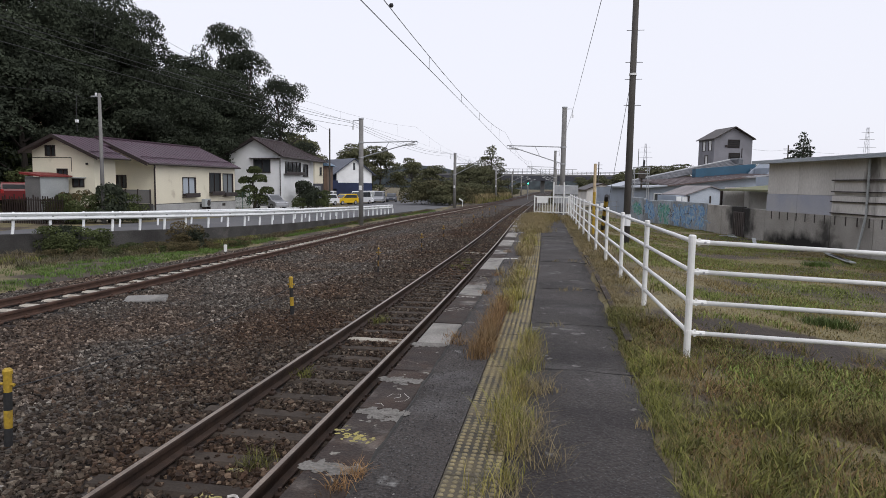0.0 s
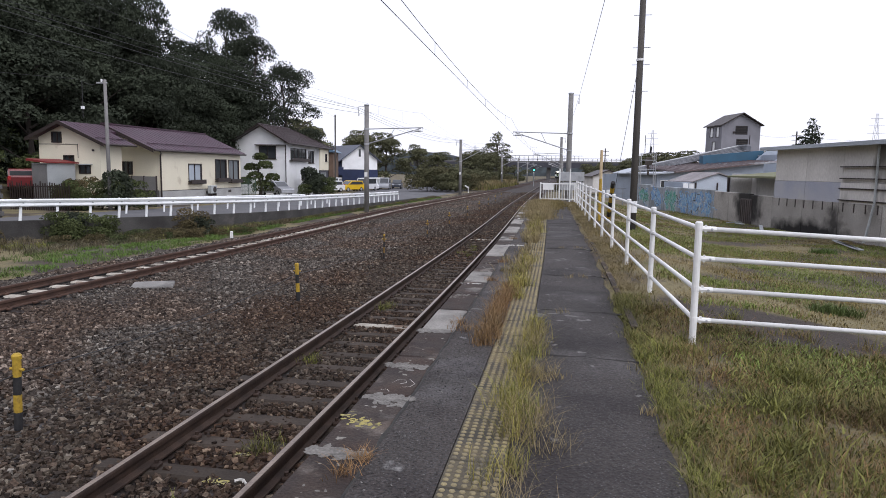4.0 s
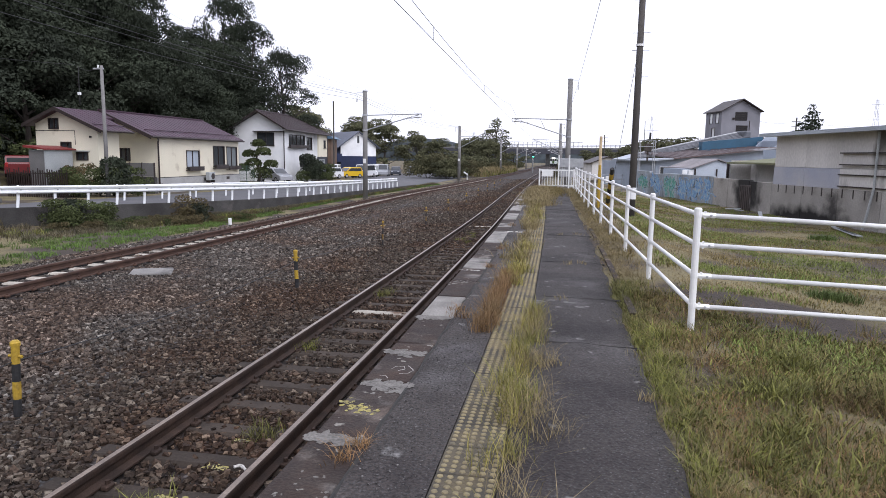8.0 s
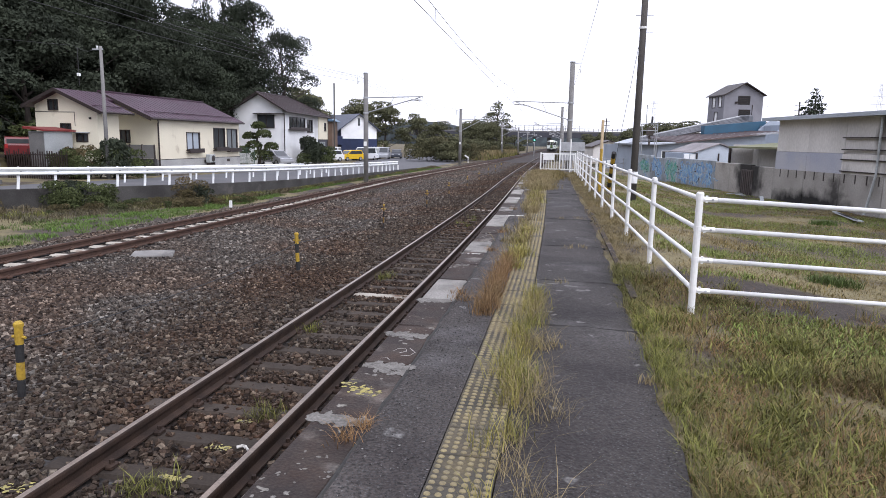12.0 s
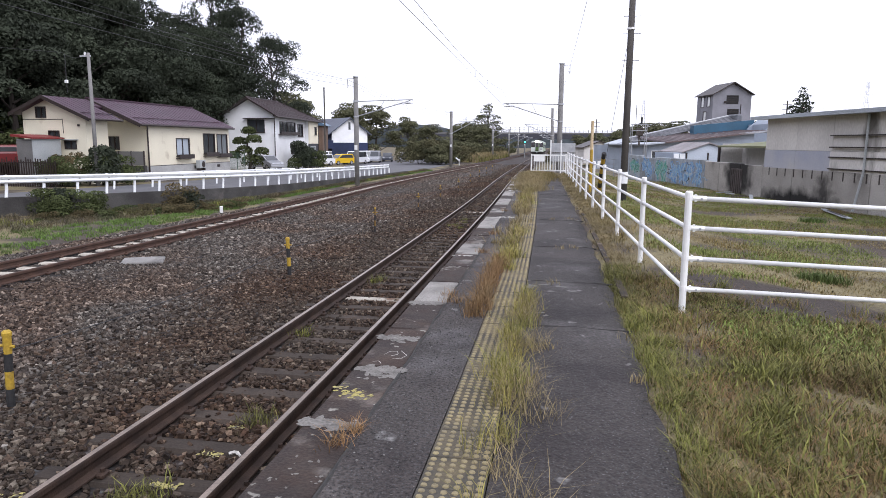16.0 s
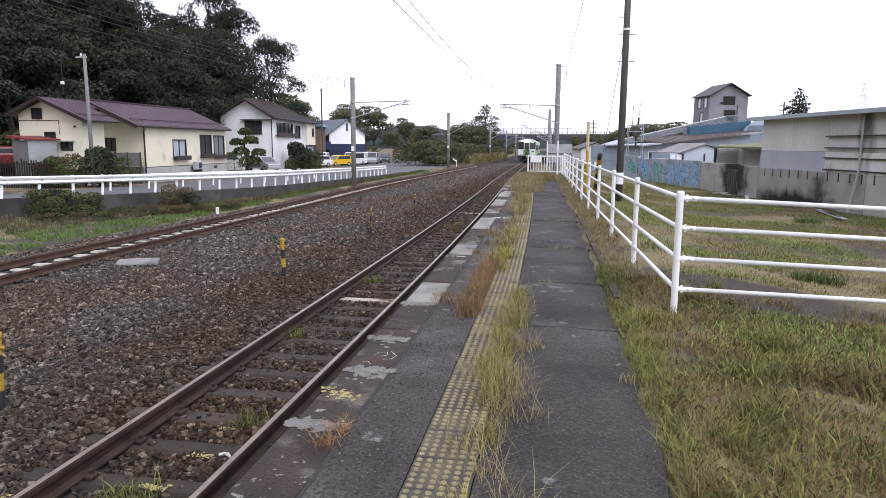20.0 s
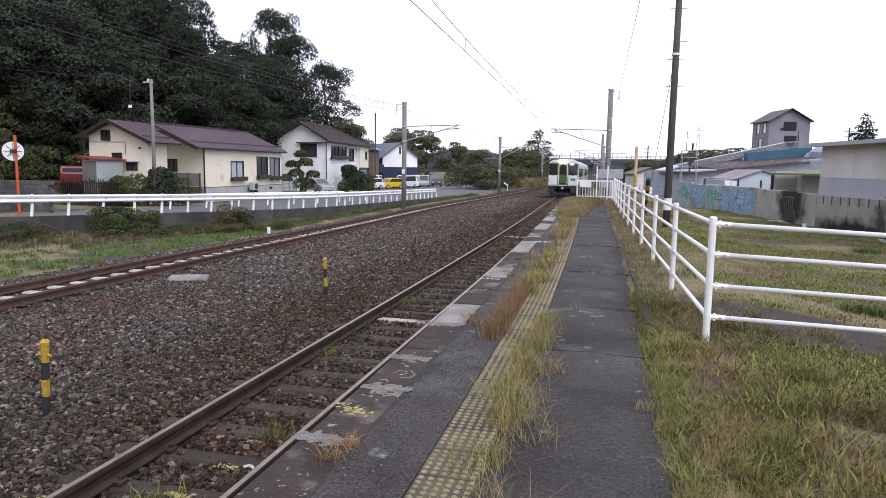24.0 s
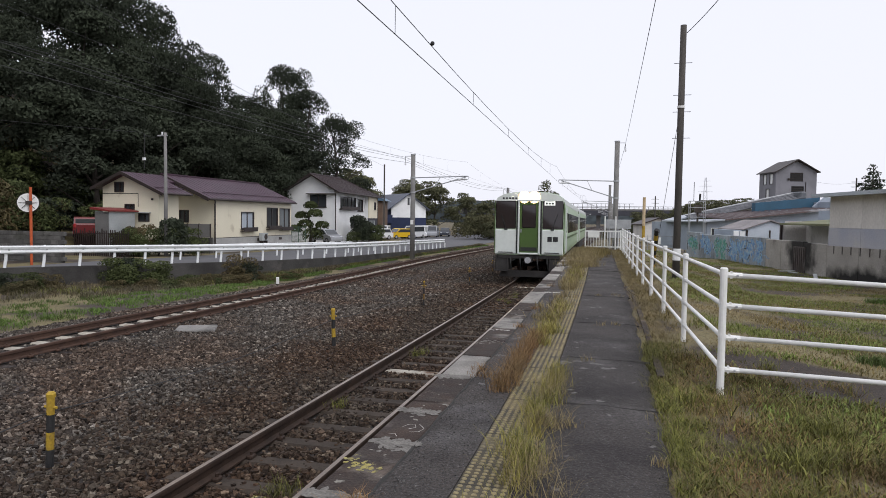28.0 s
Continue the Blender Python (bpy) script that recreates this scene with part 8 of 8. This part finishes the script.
def outline(y, w=1.0, drop=0.0):
    half = [(1.40, 1.08), (1.44, 1.3), (1.45, 1.9), (1.43, 2.7), (1.4, 3.2), (1.34, 3.42), (1.12, 3.58), (0.65, 3.66), (0.0, 3.68)]
    pts = [(x * w, y, z - drop * max(0, z - 3.0)) for x, z in half]
    return pts + [(-x, y2, z) for x, y2, z in reversed(pts[:-1])]


def railcar(name, label, lit):
    """A diesel railcar; its front end is at y = 0 and it reaches to y = 20."""
    car = thing(name, pose(0, 0, 0), label, "train")
    L = 20.0
    part("body", loft([outline(0.0, 0.975, 0.25), outline(0.1, 0.99, 0.1), outline(0.35), outline(L - 0.3), outline(L, 0.98, 0.2)]), BODY_GREEN, car, "pale green and white body shell", smooth=False)
    part("roof", loft([[(x, y, z + 0.012) for x, y, z in [(1.41, yy, 3.18), (1.35, yy, 3.42), (1.12, yy, 3.58), (0.65, yy, 3.66), (0, yy, 3.68), (-0.65, yy, 3.66), (-1.12, yy, 3.58), (-1.35, yy, 3.42), (-1.41, yy, 3.18)]] for yy in (0.4, L - 0.4)]), ROOF_GREY, car, "pale grey roof")
    for y in (10, 15.5):
        part("roof_unit", Geo().soft_box(-0.6, y - 1.0, 3.68, 0.6, y + 1.0, 3.86, 0.06), ROOF_GREY, car)
    # front end
    part("forehead", Geo().prism([(-1.38, 3.3), (1.38, 3.3), (1.32, 3.42), (1.1, 3.55), (0.62, 3.63), (0, 3.65), (-0.62, 3.63), (-1.1, 3.55), (-1.32, 3.42)], 0.14, pose(0, -0.035, -0.0)), BODY_WHITE, car, "white forehead above the windows")
    for s in (-1, 1):
        a, b = sorted((s * 0.52, s * 1.40))
        part("front_panel", Geo().soft_box(a, -0.045, 1.1, b, 0.06, 2.12, 0.035), BODY_WHITE, car, "white front panel")
        g = part("front_window", Geo().soft_box(a + 0.02, -0.03, 2.15, b - 0.02, 0.05, 3.3, 0.03), TRAIN_GLASS, car, "dark driver's window")
        part("wiper", Geo().tube([(s * 0.95, -0.05, 2.16), (s * 1.15, -0.06, 2.75)], 0.012, 5), SEAL, g)
        part("wiper_motor", Geo().soft_box(s * 0.95 - 0.07, -0.07, 2.1, s * 0.95 + 0.07, -0.03, 2.17, 0.01), SEAL, g)
        part("front_step", Geo().box(s * 0.95 - 0.3, -0.07, 1.17, s * 0.95 + 0.3, -0.045, 1.2), SEAL, car)
        part("gangway_post", Geo().soft_box(s * 0.42 - 0.035, -0.12, 1.14, s * 0.42 + 0.035, 0.02, 3.3, 0.015), BODY_WHITE, car, "pale gangway post")
        part("gap", Geo().box(min(s * 0.455, s * 0.52), -0.02, 1.14, max(s * 0.455, s * 0.52), 0.02, 3.32), SEAL, car)
        part("corner_strip", Geo().box(min(s * 1.405, s * 1.43), -0.01, 1.15, max(s * 1.405, s * 1.43), 0.12, 3.25), DEEP_GREEN, car, "green corner strip")
        part("under_box", Geo().soft_box(s * 1.1 - 0.28, 0.05, 0.42, s * 1.1 + 0.28, 0.6, 1.06, 0.03), UNDER, car)
        part("footstep", Geo().box(s * 1.15 - 0.3, -0.02, 0.4, s * 1.15 + 0.3, 0.12, 0.44).box(s * 1.15 - 0.3, -0.02, 0.44, s * 1.15 - 0.26, 0.02, 1.05).box(s * 1.15 + 0.26, -0.02, 0.44, s * 1.15 + 0.3, 0.02, 1.05), UNDER, car)
    part("lintel", Geo().soft_box(-0.46, -0.12, 3.28, 0.46, 0.02, 3.36, 0.02), BODY_WHITE, car)
    d = part("gangway_door", Geo().soft_box(-0.38, -0.05, 1.2, 0.38, 0.03, 3.27, 0.02), DEEP_GREEN, car, "green front gangway door")
    part("door_window", Geo().soft_box(-0.28, -0.065, 2.2, 0.28, -0.045, 3.15, 0.02), TRAIN_GLASS, d)
    part("kick_plate", Geo().box(-0.33, -0.06, 1.24, 0.33, -0.05, 1.4), SEAL, d)
    part("door_handle", Geo().box(-0.34, -0.08, 2.0, -0.3, -0.05, 2.15), STEEL, d)
    part("bottom_frame", Geo().soft_box(-0.46, -0.1, 1.1, 0.46, 0.02, 1.17, 0.02), BODY_WHITE, car)
    if lit:
        for s in (-1, 1):
            part("headlight", Geo().tube([(s * 0.2, -0.05, 3.45), (s * 0.2, -0.09, 3.45)], 0.185, 20), HEADLIGHT, car, "glowing warm headlight")
            # added glowing disc behind the lamp, its rim drawn as the lamp's halo
            part("lamp_reflector", Geo().tube([(s * 0.2, -0.05, 3.45), (s * 0.2, -0.066 - 0.003 * s, 3.45)], 0.25, 24), LAMP_HALO, car, "warm glowing ring added as the headlight's halo")
        sg = part("destination_sign", Geo().soft_box(0.62, -0.05, 3.12, 1.05, -0.03, 3.28, 0.01), SIGN, car, "white lit destination sign")
        for k in range(3):
            part("writing_bar", Geo().box(0.67 + 0.12 * k, -0.056, 3.16, 0.75 + 0.12 * k, -0.051, 3.24), BLACK, sg)
        part("logo_shape", Geo().soft_box(0.76, -0.056, 1.64, 0.94, -0.047, 1.84, 0.003), BLACK, car, "plain dark logo block")
        part("logo_shape", Geo().soft_box(0.98, -0.056, 1.64, 1.18, -0.047, 1.84, 0.003), BLACK, car, "plain dark logo block")
        for k in range(5):
            part("writing_bar", Geo().box(-1.1 + 0.13 * k, -0.042, 3.37, -1.02 + 0.13 * k, -0.036, 3.44), SEAL, car)
    # underframe at the front
    part("buffer_beam", Geo().soft_box(-1.3, 0.02, 0.92, 1.3, 0.25, 1.1, 0.02), UNDER, car)
    c = part("coupler", Geo().soft_box(-0.16, -0.3, 0.75, 0.16, 0.3, 1.0, 0.05), UNDER, car, "dark coupler head")
    part("coupler_face", Geo().tube([(0, -0.34, 0.88), (0, -0.28, 0.88)], 0.13, 12), STEEL, c)
    part("snow_plough", Geo().prism([(-1.25, 0.15), (1.25, 0.15), (1.15, 0.42), (-1.15, 0.42)], 0.12, pose(0, 0.25, 0)), UNDER, car)
    for x in (-0.75, -0.35, 0.35, 0.75):
        part("hose", Geo().tube([(x, 0.0, 0.98), (x + 0.03, -0.12, 0.72), (x + 0.06, -0.02, 0.5)], 0.025, 6), SEAL, car)
    # sides
    for s in (-1, 1):
        for k in range(8):
            y = 3.1 + 1.95 * k
            x0, x1 = sorted((s * 1.425, s * 1.462))
            w = part("side_window", Geo().soft_box(x0, y, 1.95, x1, y + 1.5, 2.85, 0.015), TRAIN_GLASS, car)
        for y in (1.0, 18.0):
            x0, x1 = sorted((s * 1.43, s * 1.468))
            dd = part("side_door", Geo().soft_box(x0, y, 1.15, x1, y + 0.95, 3.05, 0.015), BODY_WHITE, car, "pale side door")
            x0, x1 = sorted((s * 1.45, s * 1.475))
            part("door_pane", Geo().soft_box(x0, y + 0.2, 2.0, x1, y + 0.75, 2.85, 0.01), TRAIN_GLASS, dd)
        x0, x1 = sorted((s * 1.44, s * 1.456))
        part("green_band", Geo().box(x0, 2.2, 1.72, x1, 17.8, 1.82), DEEP_GREEN, car)
        x0, x1 = sorted((s * 0.95, s * 1.3))
        for y in (5.2, 8.0, 10.8, 13.2):
            part("equipment_box", Geo().soft_box(x0, y, 0.35, x1, y + 2.0, 1.06, 0.04), UNDER, car)
    for y in (2.9, 17.1):
        bg = part("bogie", Geo().soft_box(-1.05, y - 1.3, 0.4, -0.85, y + 1.3, 0.7, 0.04).soft_box(0.85, y - 1.3, 0.4, 1.05, y + 1.3, 0.7, 0.04).box(-0.85, y - 0.3, 0.45, 0.85, y + 0.3, 0.65), UNDER, car)
        for yy in (y - 1.05, y + 1.05):
            for s in (-1, 1):
                part("wheel", Geo().tube([(s * 0.5, yy, 0.43), (s * 0.62, yy, 0.43)], 0.43, 20), RAIL, bg)
    return car


cars = [railcar("railcar", "white and green diesel railcar with a lit headlight", True), railcar("railcar", "white and green second diesel railcar coupled behind", False)]

# ---- the train's run ----
PASSING_ROWS = [(0, -27.7), (17.2, -27.7), (17.6, -32.4), (18, -37.2), (18.4, -42.0), (18.8, -46.9), (28, -46.9)]
TRAIN_ROWS = [(0, 412), (4, 350), (8, 287), (11, 238), (13, 205), (15, 174), (17, 146), (18.5, 127), (20, 110.5), (22, 88.5), (24, 66.6), (25, 57), (26, 47.8), (27, 37.6), (28, 27.2)]


def on_track(y):
    """The pose of a car whose front stands at y."""
    a, b = Vector((near_x(y), y, rail_z(y))), Vector((near_x(y + 19.5), y + 19.5, rail_z(y + 19.5)))
    d = b - a
    return pose(a.x, a.y, a.z - 0.0, 0, 0, -math.degrees(math.atan2(d.x, d.y))) @ pose(0, 0, 0, math.degrees(math.atan2(d.z, d.y)))


def motions():
    for k, car in enumerate(cars):
        walk(car, [(t, on_track(y + k * 20.3)) for t, y in TRAIN_ROWS])
    walk(passing, [(t, pose(x, 158, street_z(158) + 0.02, 0, 0, -90)) for t, x in PASSING_ROWS])


motions()
